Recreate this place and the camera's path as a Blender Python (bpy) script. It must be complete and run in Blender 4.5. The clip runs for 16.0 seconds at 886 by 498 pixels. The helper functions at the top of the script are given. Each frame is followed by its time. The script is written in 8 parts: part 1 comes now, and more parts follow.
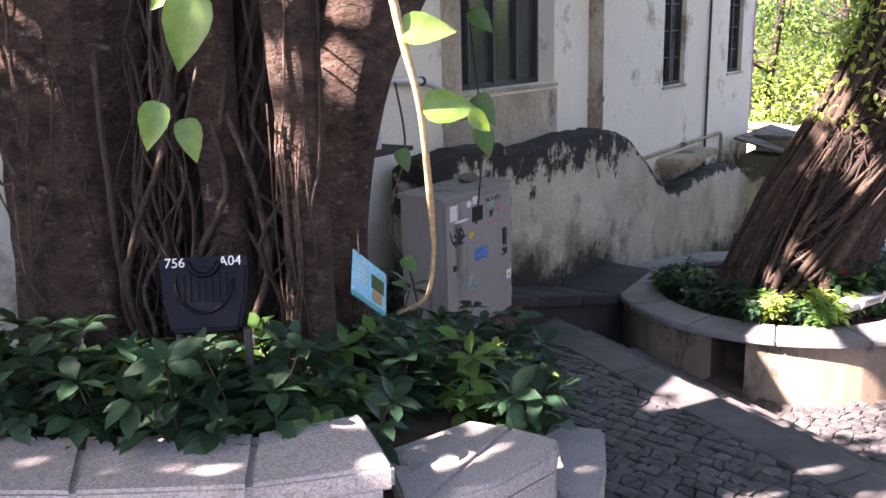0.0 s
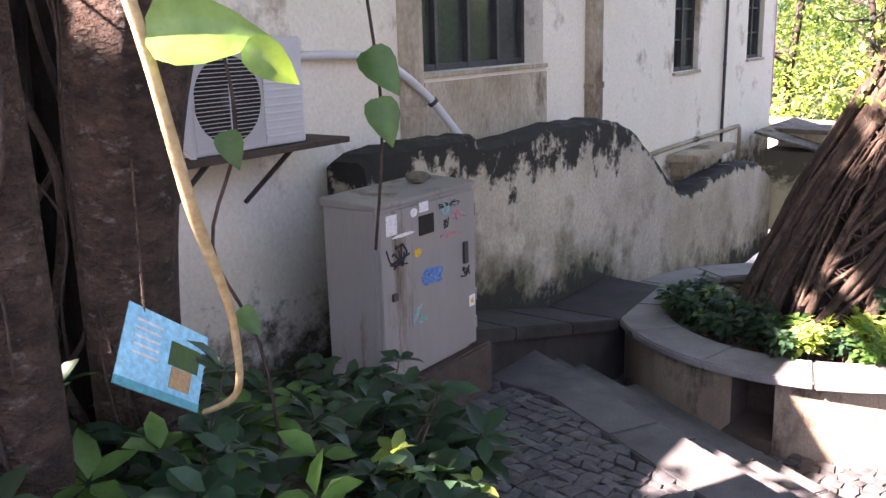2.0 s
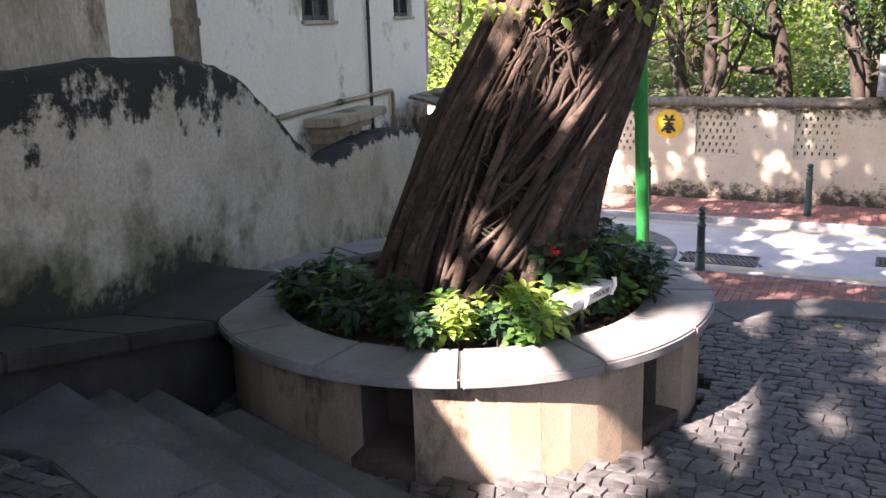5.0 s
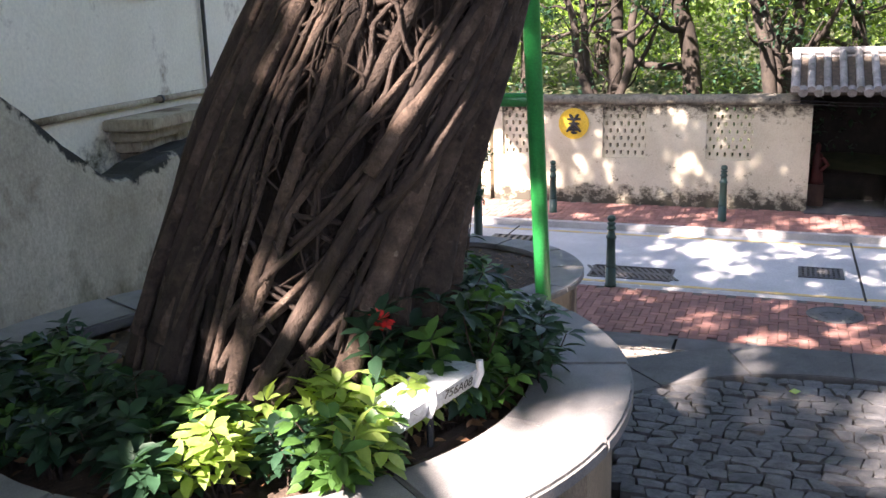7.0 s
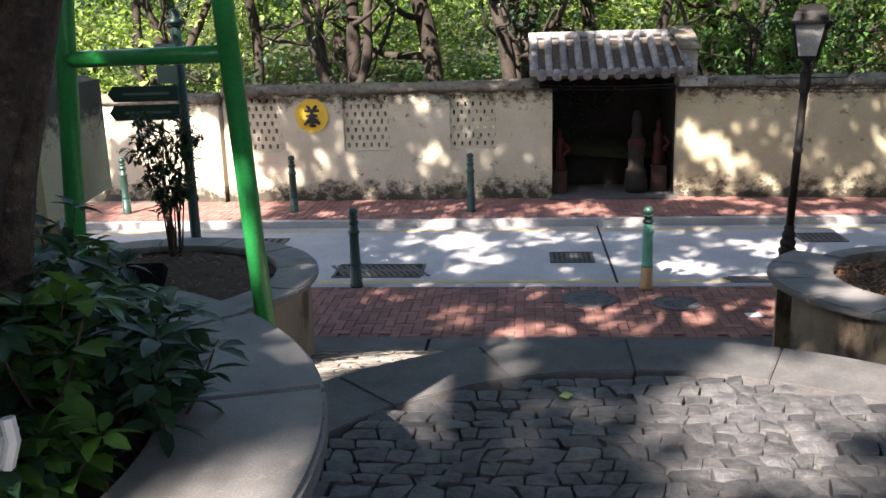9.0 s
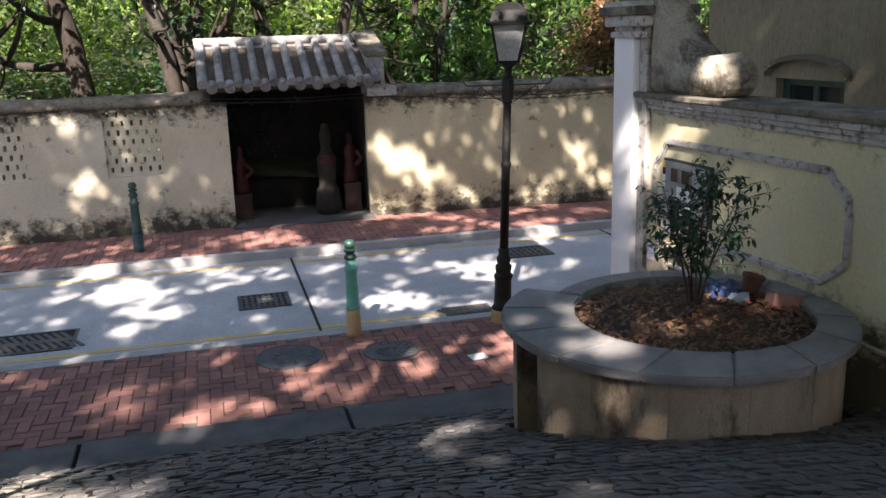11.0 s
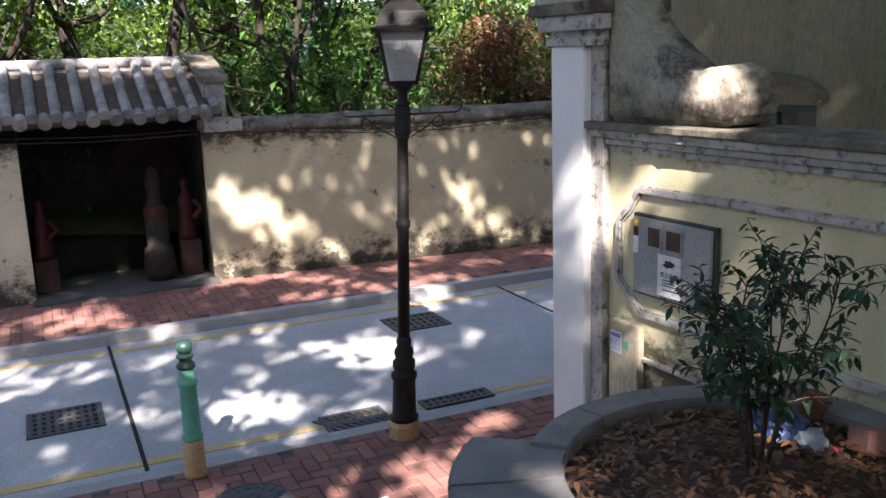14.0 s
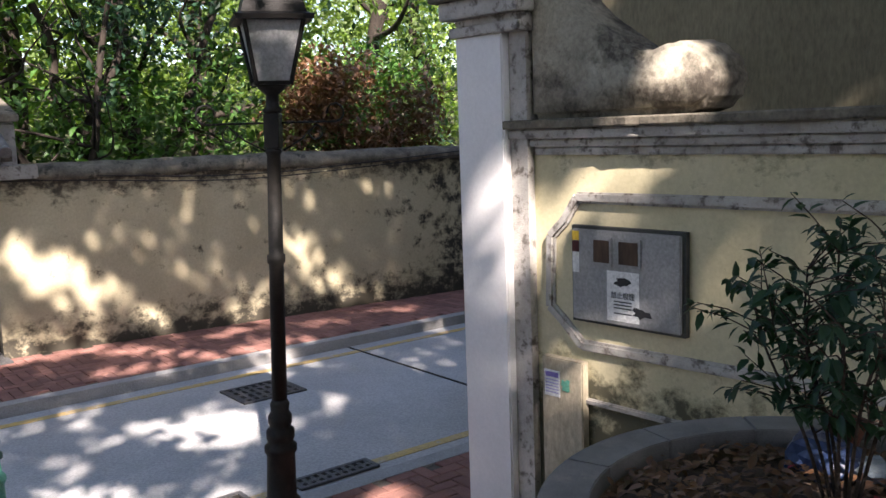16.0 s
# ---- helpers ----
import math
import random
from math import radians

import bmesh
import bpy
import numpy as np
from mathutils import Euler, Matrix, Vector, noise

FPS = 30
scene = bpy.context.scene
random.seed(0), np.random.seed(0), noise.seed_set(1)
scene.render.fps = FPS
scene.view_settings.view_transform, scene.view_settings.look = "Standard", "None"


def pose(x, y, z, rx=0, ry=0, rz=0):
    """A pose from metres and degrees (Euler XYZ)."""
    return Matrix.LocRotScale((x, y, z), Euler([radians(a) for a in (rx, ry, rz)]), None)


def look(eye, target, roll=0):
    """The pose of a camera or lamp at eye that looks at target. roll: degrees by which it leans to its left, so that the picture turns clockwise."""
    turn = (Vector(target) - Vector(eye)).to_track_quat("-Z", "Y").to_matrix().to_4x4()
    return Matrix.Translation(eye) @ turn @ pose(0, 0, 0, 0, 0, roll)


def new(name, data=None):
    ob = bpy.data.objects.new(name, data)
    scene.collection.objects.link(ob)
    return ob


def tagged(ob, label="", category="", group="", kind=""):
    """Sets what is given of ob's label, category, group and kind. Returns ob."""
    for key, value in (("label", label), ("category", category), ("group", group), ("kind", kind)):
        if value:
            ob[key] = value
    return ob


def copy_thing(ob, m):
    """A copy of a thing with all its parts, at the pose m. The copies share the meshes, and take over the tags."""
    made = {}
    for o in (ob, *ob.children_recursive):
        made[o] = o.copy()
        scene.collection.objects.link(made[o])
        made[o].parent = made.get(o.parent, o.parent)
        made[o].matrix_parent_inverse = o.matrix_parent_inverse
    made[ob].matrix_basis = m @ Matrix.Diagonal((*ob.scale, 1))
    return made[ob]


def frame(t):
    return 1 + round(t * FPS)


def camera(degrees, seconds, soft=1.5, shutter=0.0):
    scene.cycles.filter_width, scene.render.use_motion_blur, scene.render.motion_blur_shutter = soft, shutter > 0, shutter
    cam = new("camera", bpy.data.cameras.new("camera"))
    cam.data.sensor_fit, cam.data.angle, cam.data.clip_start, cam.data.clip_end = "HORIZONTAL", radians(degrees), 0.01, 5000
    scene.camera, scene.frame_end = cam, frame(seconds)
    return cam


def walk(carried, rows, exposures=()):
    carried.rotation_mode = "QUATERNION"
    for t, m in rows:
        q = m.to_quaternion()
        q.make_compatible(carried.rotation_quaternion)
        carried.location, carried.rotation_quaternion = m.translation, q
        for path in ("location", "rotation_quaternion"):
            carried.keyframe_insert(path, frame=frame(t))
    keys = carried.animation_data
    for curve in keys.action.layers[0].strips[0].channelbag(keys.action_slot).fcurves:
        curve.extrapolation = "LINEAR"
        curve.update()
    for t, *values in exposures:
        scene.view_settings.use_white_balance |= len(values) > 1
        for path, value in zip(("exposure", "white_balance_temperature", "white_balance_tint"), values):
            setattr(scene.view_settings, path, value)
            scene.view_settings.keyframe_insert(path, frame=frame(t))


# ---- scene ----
cam = camera(52.9, 16.0)
METRES, EYE, TILT, LEAN, TURN = 11.5, 4.27, 0.0, 0.0, 0.0
ROWS = [
    (0.0, 0.0, 0.0, 0.0, -0.35, -13.64, 1.43),
    (0.5, 0.0061, 0.0253, -0.0092, 1.3, -13.77, 1.49),
    (1.0, 0.0162, 0.0536, -0.0155, 2.62, -13.85, 1.65),
    (1.5, 0.0217, 0.085, -0.0176, 2.4, -13.89, 1.44),
    (2.0, 0.0307, 0.1124, -0.0182, 0.44, -13.72, 1.58),
    (2.5, 0.0401, 0.1334, -0.0238, -3.21, -13.56, 1.49),
    (3.0, 0.0511, 0.1517, -0.0322, -7.84, -13.66, 1.6),
    (3.5, 0.0625, 0.1706, -0.0405, -11.13, -13.74, 1.55),
    (4.0, 0.0748, 0.191, -0.0501, -15.1, -13.84, 1.56),
    (6.5, 0.1674, 0.3304, -0.0813, -21.73, -14.19, 1.74),
    (7.0, 0.19, 0.3604, -0.0848, -24.57, -14.07, 1.66),
    (7.5, 0.2099, 0.381, -0.0948, -27.96, -13.86, 1.66),
    (8.0, 0.2296, 0.3996, -0.1051, -32.72, -13.74, 1.66),
    (8.5, 0.2473, 0.4153, -0.1132, -37.37, -13.77, 1.67),
    (9.0, 0.2649, 0.4369, -0.1225, -40.25, -13.9, 1.61),
    (9.5, 0.2876, 0.4592, -0.1295, -43.33, -14.06, 1.65),
    (10.0, 0.3152, 0.4843, -0.13, -49.47, -14.18, 1.67),
    (12.5, 0.4794, 0.5919, -0.1262, -67.14, -12.95, 1.77),
    (13.0, 0.51, 0.6128, -0.1304, -67.04, -12.56, 1.83),
    (13.5, 0.5307, 0.6293, -0.1339, -67.42, -12.21, 1.86),
    (14.0, 0.5496, 0.6449, -0.1422, -70.2, -12.18, 1.87),
    (14.5, 0.5693, 0.6612, -0.1503, -75.86, -12.18, 1.82),
    (15.0, 0.5864, 0.6815, -0.1584, -81.3, -11.75, 1.85),
    (15.5, 0.6012, 0.6982, -0.1697, -83.03, -9.62, 1.94),
    (16.0, 0.6176, 0.7163, -0.1797, -83.51, -7.65, 2.0),
]
walk(cam, [(t, pose(0, 0, EYE, TILT, LEAN, TURN) @ pose(METRES * x, METRES * y, METRES * z, 90 + pitch, roll, yaw)) for t, x, y, z, yaw, pitch, roll in ROWS],
     [(0.0, 3.4, 7000, 39), (2.5, 3.8, 7350, 43), (4.0, 3.05, 7250, 35), (6.5, 3.1, 6950, 31), (8.0, 2.6, 6750, 20), (10.0, 2.1, 6900, 20), (12.5, 2.25, 6450, 22), (14.0, 2.2, 6500, 22), (15.0, 2.3, 6650, 22), (16.0, 2.0, 6750, 22)])

# world, sun and exposure
SUN_DIR = Vector((0.69, 0.29, -0.66)).normalized()
world = bpy.data.worlds.new("sky")
scene.world = world
world.use_nodes = True
wn = world.node_tree.nodes
sky = wn.new("ShaderNodeTexSky")
sky.sky_type = "NISHITA"
sky.sun_disc = False
sky.sun_elevation = math.asin(-SUN_DIR.z)
sky.sun_rotation = math.atan2(-SUN_DIR.x, -SUN_DIR.y)
sky.air_density, sky.dust_density = 1.0, 1.2
wn["Background"].inputs["Strength"].default_value = 0.08
world.node_tree.links.new(sky.outputs[0], wn["Background"].inputs[0])
sun = new("sun", bpy.data.lights.new("sun", "SUN"))
sun.data.energy, sun.data.angle, sun.data.color = 5.0, radians(0.55), (1.0, 0.95, 0.86)
sun.matrix_world = look((0, 0, 30), Vector((0, 0, 30)) + SUN_DIR)


# ---- materials ----
def mat(name, c1, c2, scale=3.0, rough=0.8, bump=0.25, fine=60.0, c3=None, spots=0.0, spot_scale=8.0, metal=0.0, vary=0.0,
        island=False, stretch=None, spec=0.4, sharp=0.35, grain=0.25, bumpdist=0.01, crack=None):
    m = bpy.data.materials.new(name)
    m.use_nodes = True
    nt = m.node_tree
    nd, ln = nt.nodes, nt.links
    bsdf = nd["Principled BSDF"]
    geo = nd.new("ShaderNodeNewGeometry")
    mp = nd.new("ShaderNodeMapping")
    ln.new(geo.outputs["Position"], mp.inputs[0])
    if stretch:
        mp.inputs["Scale"].default_value = stretch
    n1 = nd.new("ShaderNodeTexNoise")
    n1.inputs["Scale"].default_value, n1.inputs["Detail"].default_value, n1.inputs["Roughness"].default_value = scale, 6, 0.65
    n2 = nd.new("ShaderNodeTexNoise")
    n2.inputs["Scale"].default_value, n2.inputs["Detail"].default_value, n2.inputs["Roughness"].default_value = fine, 4, 0.7
    ln.new(mp.outputs[0], n1.inputs[0])
    ln.new(mp.outputs[0], n2.inputs[0])
    r1 = nd.new("ShaderNodeMapRange")
    r1.inputs[1].default_value, r1.inputs[2].default_value = 0.5 - sharp / 2, 0.5 + sharp / 2
    ln.new(n1.outputs[0], r1.inputs[0])
    mix = nd.new("ShaderNodeMix")
    mix.data_type = "RGBA"
    mix.inputs[6].default_value, mix.inputs[7].default_value = (*c1, 1), (*c2, 1)
    ln.new(r1.outputs[0], mix.inputs[0])
    out = mix.outputs[2]
    if c3:
        n3 = nd.new("ShaderNodeTexNoise")
        n3.inputs["Scale"].default_value, n3.inputs["Detail"].default_value, n3.inputs["Roughness"].default_value = spot_scale, 8, 0.7
        ln.new(mp.outputs[0], n3.inputs[0])
        r3 = nd.new("ShaderNodeMapRange")
        r3.inputs[1].default_value, r3.inputs[2].default_value = 0.62 - spots, 0.72 - spots
        ln.new(n3.outputs[0], r3.inputs[0])
        mix3 = nd.new("ShaderNodeMix")
        mix3.data_type = "RGBA"
        mix3.inputs[7].default_value = (*c3, 1)
        ln.new(r3.outputs[0], mix3.inputs[0])
        ln.new(out, mix3.inputs[6])
        out = mix3.outputs[2]
    rg = nd.new("ShaderNodeMapRange")
    rg.inputs[1].default_value, rg.inputs[2].default_value, rg.inputs[3].default_value, rg.inputs[4].default_value = 0.3, 0.7, 1 - grain, 1 + grain
    ln.new(n2.outputs[0], rg.inputs[0])
    val = rg.outputs[0]
    edge = None
    if crack:
        mc = nd.new("ShaderNodeMapping")
        mc.inputs["Scale"].default_value = crack[2]
        wob = nd.new("ShaderNodeVectorMath")
        wob.operation = "MULTIPLY_ADD"
        wob.inputs[1].default_value = (0.12, 0.12, 0.12)
        ln.new(n1.outputs["Color"], wob.inputs[0])
        ln.new(geo.outputs["Position"], wob.inputs[2])
        ln.new(wob.outputs[0], mc.inputs[0])
        vo = nd.new("ShaderNodeTexVoronoi")
        vo.feature = "DISTANCE_TO_EDGE"
        vo.inputs["Scale"].default_value = crack[0]
        ln.new(mc.outputs[0], vo.inputs["Vector"])
        edge = nd.new("ShaderNodeMapRange")
        edge.inputs[1].default_value, edge.inputs[2].default_value, edge.inputs[3].default_value = 0.0, 0.09, 1 - crack[1]
        ln.new(vo.outputs["Distance"], edge.inputs[0])
        ml = nd.new("ShaderNodeMath")
        ml.operation = "MULTIPLY"
        ln.new(val, ml.inputs[0])
        ln.new(edge.outputs[0], ml.inputs[1])
        val = ml.outputs[0]
    if vary:
        if island:
            rnd = geo.outputs["Random Per Island"]
        else:
            rnd = nd.new("ShaderNodeObjectInfo").outputs["Random"]
        rv = nd.new("ShaderNodeMapRange")
        rv.inputs[3].default_value, rv.inputs[4].default_value = 1 - vary, 1 + vary
        ln.new(rnd, rv.inputs[0])
        mul = nd.new("ShaderNodeMath")
        mul.operation = "MULTIPLY"
        ln.new(val, mul.inputs[0])
        ln.new(rv.outputs[0], mul.inputs[1])
        val = mul.outputs[0]
    sc = nd.new("ShaderNodeVectorMath")
    sc.operation = "SCALE"
    ln.new(out, sc.inputs[0])
    ln.new(val, sc.inputs["Scale"])
    ln.new(sc.outputs[0], bsdf.inputs["Base Color"])
    bsdf.inputs["Roughness"].default_value = rough
    bsdf.inputs["Metallic"].default_value = metal
    bsdf.inputs["Specular IOR Level"].default_value = spec
    if bump:
        ad = nd.new("ShaderNodeMath")
        ad.operation = "ADD"
        ln.new(n1.outputs[0], ad.inputs[0])
        ln.new(n2.outputs[0], ad.inputs[1])
        b = nd.new("ShaderNodeBump")
        b.inputs["Strength"].default_value, b.inputs["Distance"].default_value = bump, bumpdist
        if edge:
            ad2 = nd.new("ShaderNodeMath")
            ad2.operation = "MULTIPLY_ADD"
            ad2.inputs[1].default_value = 0.8
            ln.new(edge.outputs[0], ad2.inputs[0])
            ln.new(ad.outputs[0], ad2.inputs[2])
            ad = ad2
        ln.new(ad.outputs[0], b.inputs["Height"])
        ln.new(b.outputs[0], bsdf.inputs["Normal"])
    return m


def leafmat(name, c1, c2, rough=0.45, trans=0.25):
    m = mat(name, c1, c2, scale=6, rough=rough, bump=0.1, fine=40, vary=0.45, island=True, spec=0.4)
    nt = m.node_tree
    tr = nt.nodes.new("ShaderNodeBsdfTranslucent")
    tr.inputs[0].default_value = (c2[0] * 1.6, c2[1] * 1.8, c2[2] * 0.8, 1)
    mx = nt.nodes.new("ShaderNodeMixShader")
    mx.inputs[0].default_value = trans
    nt.links.new(nt.nodes["Principled BSDF"].outputs[0], mx.inputs[1])
    nt.links.new(tr.outputs[0], mx.inputs[2])
    nt.links.new(mx.outputs[0], nt.nodes["Material Output"].inputs[0])
    return m


cobble_m = mat("cobble_stone", (0.034, 0.035, 0.038), (0.112, 0.110, 0.108), 14, 0.62, 0.9, 60, (0.07, 0.08, 0.04), 0.0, 5, vary=0.35, spec=0.5)
cobble_far_m = mat("cobble_stone_joined", (0.034, 0.035, 0.038), (0.112, 0.110, 0.108), 14, 0.62, 0.9, 60, (0.07, 0.08, 0.04), 0.0, 5, vary=0.35, island=True, spec=0.5)
earth_m = mat("mortar_and_earth", (0.022, 0.02, 0.017), (0.05, 0.042, 0.034), 6, 0.95, 0.5, 60, (0.05, 0.06, 0.025), 0.03, 3)
slab_m = mat("dark_granite_slab", (0.055, 0.055, 0.055), (0.125, 0.122, 0.118), 3, 0.7, 0.4, 90, (0.06, 0.06, 0.055), 0.03, 4)
road_m = mat("concrete_road", (0.36, 0.36, 0.355), (0.46, 0.46, 0.455), 1.2, 0.75, 0.15, 50, (0.3, 0.3, 0.3), -0.02, 2.5)
line_m = mat("yellow_line_paint", (0.62, 0.42, 0.12), (0.5, 0.38, 0.2), 4, 0.7, 0.1, 60, (0.42, 0.40, 0.36), 0.08, 6)
kerb_m = mat("kerb_granite", (0.28, 0.28, 0.27), (0.38, 0.37, 0.36), 3, 0.75, 0.2, 90)
brick_m = mat("red_paving_brick", (0.21, 0.10, 0.08), (0.27, 0.135, 0.11), 5, 0.85, 0.35, 120, (0.22, 0.12, 0.1), 0.0, 9, vary=0.22)
brick_far_m = mat("red_paving_brick_joined", (0.21, 0.10, 0.08), (0.27, 0.135, 0.11), 5, 0.85, 0.35, 120, (0.22, 0.12, 0.1), 0.0, 9, vary=0.22, island=True)
sand_m = mat("joint_sand", (0.10, 0.085, 0.075), (0.14, 0.12, 0.1), 8, 0.95, 0.3)
granite_m = mat("pale_granite", (0.28, 0.265, 0.25), (0.38, 0.355, 0.33), 2.5, 0.7, 0.2, 150, (0.17, 0.145, 0.12), 0.05, 5, grain=0.55)
rim_m = mat("grey_granite_coping", (0.125, 0.122, 0.118), (0.225, 0.22, 0.212), 3.5, 0.6, 0.12, 200, (0.25, 0.23, 0.2), 0.02, 4, grain=0.3)
face_m = mat("warm_granite_panel", (0.20, 0.155, 0.105), (0.33, 0.265, 0.19), 2.6, 0.75, 0.3, 160, (0.075, 0.055, 0.038), 0.085, 2.4, stretch=(1, 1, 0.45))
# near black: paints the shade in openings, and colours the road joints
dark_m = mat("void_shade_and_joint", (0.02, 0.018, 0.015), (0.03, 0.026, 0.02), 4, 0.95, 0)
render_m = mat("cream_wall_render", (0.66, 0.61, 0.44), (0.74, 0.69, 0.54), 1.0, 0.85, 0.25, 40, (0.36, 0.31, 0.22), 0.0, 2.2, grain=0.12, stretch=(1, 1, 0.6))
sill_stain_m = mat("stained_render", (0.30, 0.245, 0.165), (0.52, 0.46, 0.34), 1.8, 0.9, 0.3, 40, (0.15, 0.11, 0.07), 0.08, 2.0, stretch=(1, 1, 0.5))
yellow_m = mat("yellow_wall_render", (0.52, 0.45, 0.27), (0.62, 0.55, 0.35), 1.1, 0.85, 0.25, 45, (0.10, 0.09, 0.06), -0.035, 6, grain=0.12)
farwall_m = mat("ochre_wall_render", (0.47, 0.42, 0.31), (0.58, 0.53, 0.41), 1.2, 0.85, 0.3, 40, (0.12, 0.10, 0.07), -0.02, 3.2, grain=0.14, stretch=(1, 1, 0.7))
coping_m = mat("weathered_coping", (0.06, 0.054, 0.042), (0.22, 0.195, 0.15), 5, 0.9, 0.5, 50, (0.03, 0.03, 0.022), 0.06, 6)
moulding_m = mat("weathered_white_moulding", (0.30, 0.285, 0.26), (0.5, 0.48, 0.44), 4, 0.85, 0.45, 60, (0.13, 0.115, 0.10), 0.10, 15, grain=0.12)
white_m = mat("white_painted_render", (0.72, 0.715, 0.71), (0.8, 0.79, 0.78), 2, 0.8, 0.12, 50, (0.5, 0.48, 0.45), -0.05, 3, grain=0.05)
bark_m = mat("fig_bark", (0.028, 0.018, 0.013), (0.16, 0.10, 0.07), 9, 0.9, 1.0, 45, (0.25, 0.21, 0.175), 0.045, 15, stretch=(1, 1, 1.7), bumpdist=0.07, crack=(7.0, 0.22, (1, 1, 2.6)))
# near-black core bark: the shade between the roots is in its colour
shade_core_m = mat("shade_dark_core", (0.010, 0.007, 0.005), (0.032, 0.021, 0.015), 8, 0.95, 0.9, 45, stretch=(1, 1, 0.5), bumpdist=0.03)
root_m = mat("aerial_root_bark", (0.032, 0.021, 0.015), (0.12, 0.083, 0.060), 14, 0.9, 1.0, 70, (0.2, 0.155, 0.115), 0.02, 18, vary=0.45, bumpdist=0.02)
iron_m = mat("black_painted_iron", (0.010, 0.010, 0.009), (0.02, 0.018, 0.016), 12, 0.5, 0.3, 90, (0.04, 0.028, 0.02), -0.03, 14, spec=0.2)
green_iron_m = mat("dark_green_painted_iron", (0.012, 0.04, 0.032), (0.02, 0.06, 0.045), 12, 0.4, 0.2, 90, spec=0.5)
jade_m = mat("jade_green_paint", (0.10, 0.36, 0.26), (0.14, 0.42, 0.31), 8, 0.5, 0.15, 90)
pole_m = mat("bright_green_steel", (0.01, 0.22, 0.05), (0.015, 0.28, 0.07), 5, 0.3, 0.08, 60, spec=0.6)
ochre_m = mat("ochre_paint", (0.42, 0.26, 0.12), (0.5, 0.33, 0.17), 8, 0.7, 0.2, 90)
cabinet_m = mat("grey_painted_steel", (0.215, 0.21, 0.19), (0.28, 0.27, 0.25), 2.2, 0.5, 0.03, 60, (0.10, 0.07, 0.042), 0.09, 4, stretch=(1, 1, 0.16), spec=0.5, grain=0.04)
plinth_m = mat("brown_concrete_and_niche_shade", (0.05, 0.036, 0.027), (0.09, 0.066, 0.05), 4, 0.9, 0.4, 60, (0.06, 0.05, 0.04), 0.04, 5)
soil_m = mat("leaf_strewn_soil", (0.05, 0.034, 0.024), (0.11, 0.075, 0.052), 14, 0.95, 0.9, 70, (0.25, 0.17, 0.1), 0.0, 25)
tile_m = mat("grey_roof_tile", (0.12, 0.118, 0.115), (0.25, 0.24, 0.235), 6, 0.85, 0.4, 60, (0.4, 0.39, 0.37), 0.02, 9, vary=0.25)
glass_m = mat("dark_window_glass", (0.03, 0.04, 0.04), (0.06, 0.075, 0.07), 2, 0.12, 0, 30, spec=0.6)
frame_m = mat("dark_window_steel", (0.03, 0.035, 0.035), (0.06, 0.06, 0.055), 8, 0.6, 0.2)
plastic_m = mat("white_plastic", (0.52, 0.53, 0.53), (0.6, 0.6, 0.59), 3, 0.45, 0.0, grain=0.03)
wood_m = mat("dark_old_wood", (0.05, 0.03, 0.02), (0.09, 0.055, 0.035), 8, 0.8, 0.4, stretch=(1, 1, 0.2))
# red darkened so the shrine's shade on the statues is in the colour
red_m = mat("darkened_red_paint", (0.035, 0.005, 0.005), (0.06, 0.009, 0.008), 8, 0.7, 0.1)
yel_m = mat("yellow_sign_paint", (0.6, 0.38, 0.02), (0.66, 0.44, 0.05), 5, 0.6, 0.05)
ink_m = mat("black_ink", (0.02, 0.02, 0.025), (0.03, 0.03, 0.03), 5, 0.7, 0)
paper_m = mat("white_paper", (0.68, 0.68, 0.66), (0.75, 0.75, 0.73), 5, 0.8, 0.05)
blue_m = mat("sky_blue_print", (0.16, 0.55, 0.72), (0.26, 0.66, 0.8), 6, 0.4, 0.05)
leaf_dark = leafmat("leaf_dark_green", (0.011, 0.034, 0.019), (0.026, 0.068, 0.034))
leaf_mid = leafmat("leaf_mid_green", (0.035, 0.09, 0.02), (0.075, 0.17, 0.04))
leaf_light = leafmat("leaf_fresh_sunlit_green", (0.16, 0.24, 0.05), (0.31, 0.40, 0.12), trans=0.4)
leaf_far = leafmat("leaf_canopy_green", (0.062, 0.108, 0.026), (0.16, 0.225, 0.075), rough=0.5, trans=0.4)
leaf_dry = leafmat("leaf_dry_brown", (0.085, 0.04, 0.022), (0.22, 0.115, 0.06), trans=0.15)


# ---- builders ----
def origin(ob):
    """Where a thing or part has its origin in the world (parts are never turned)."""
    v = Vector((0, 0, 0))
    while ob:
        v += ob.location
        ob = ob.parent
    return v


def part(name, bm, material, parent=None, label="", smooth=False):
    bmesh.ops.recalc_face_normals(bm, faces=bm.faces)
    if parent:
        bm.transform(Matrix.Translation(-origin(parent)))
    me = bpy.data.meshes.new(name)
    bm.to_mesh(me)
    bm.free()
    me.materials.append(material)
    if smooth:
        me.shade_smooth()
    ob = new(name, me)
    if parent:
        ob.parent = parent
    if label:
        ob["label"] = label
    return ob


def thing(name, label, category, group="", kind="", at=(0, 0, 0)):
    ob = new(name)
    ob.location = at
    bpy.context.view_layer.update()
    return tagged(ob, label, category, group, kind)


def add_box(bm, m, sx, sy, sz, bevel=0.0):
    """A box of that size standing on the origin of the pose m."""
    r = bmesh.ops.create_cube(bm, size=1, matrix=m @ Matrix.Translation((0, 0, sz / 2)) @ Matrix.Diagonal((sx, sy, sz, 1)))
    if bevel:
        es = list({e for v in r["verts"] for e in v.link_edges})
        bmesh.ops.bevel(bm, geom=es, offset=bevel, segments=2, affect="EDGES", profile=0.6)


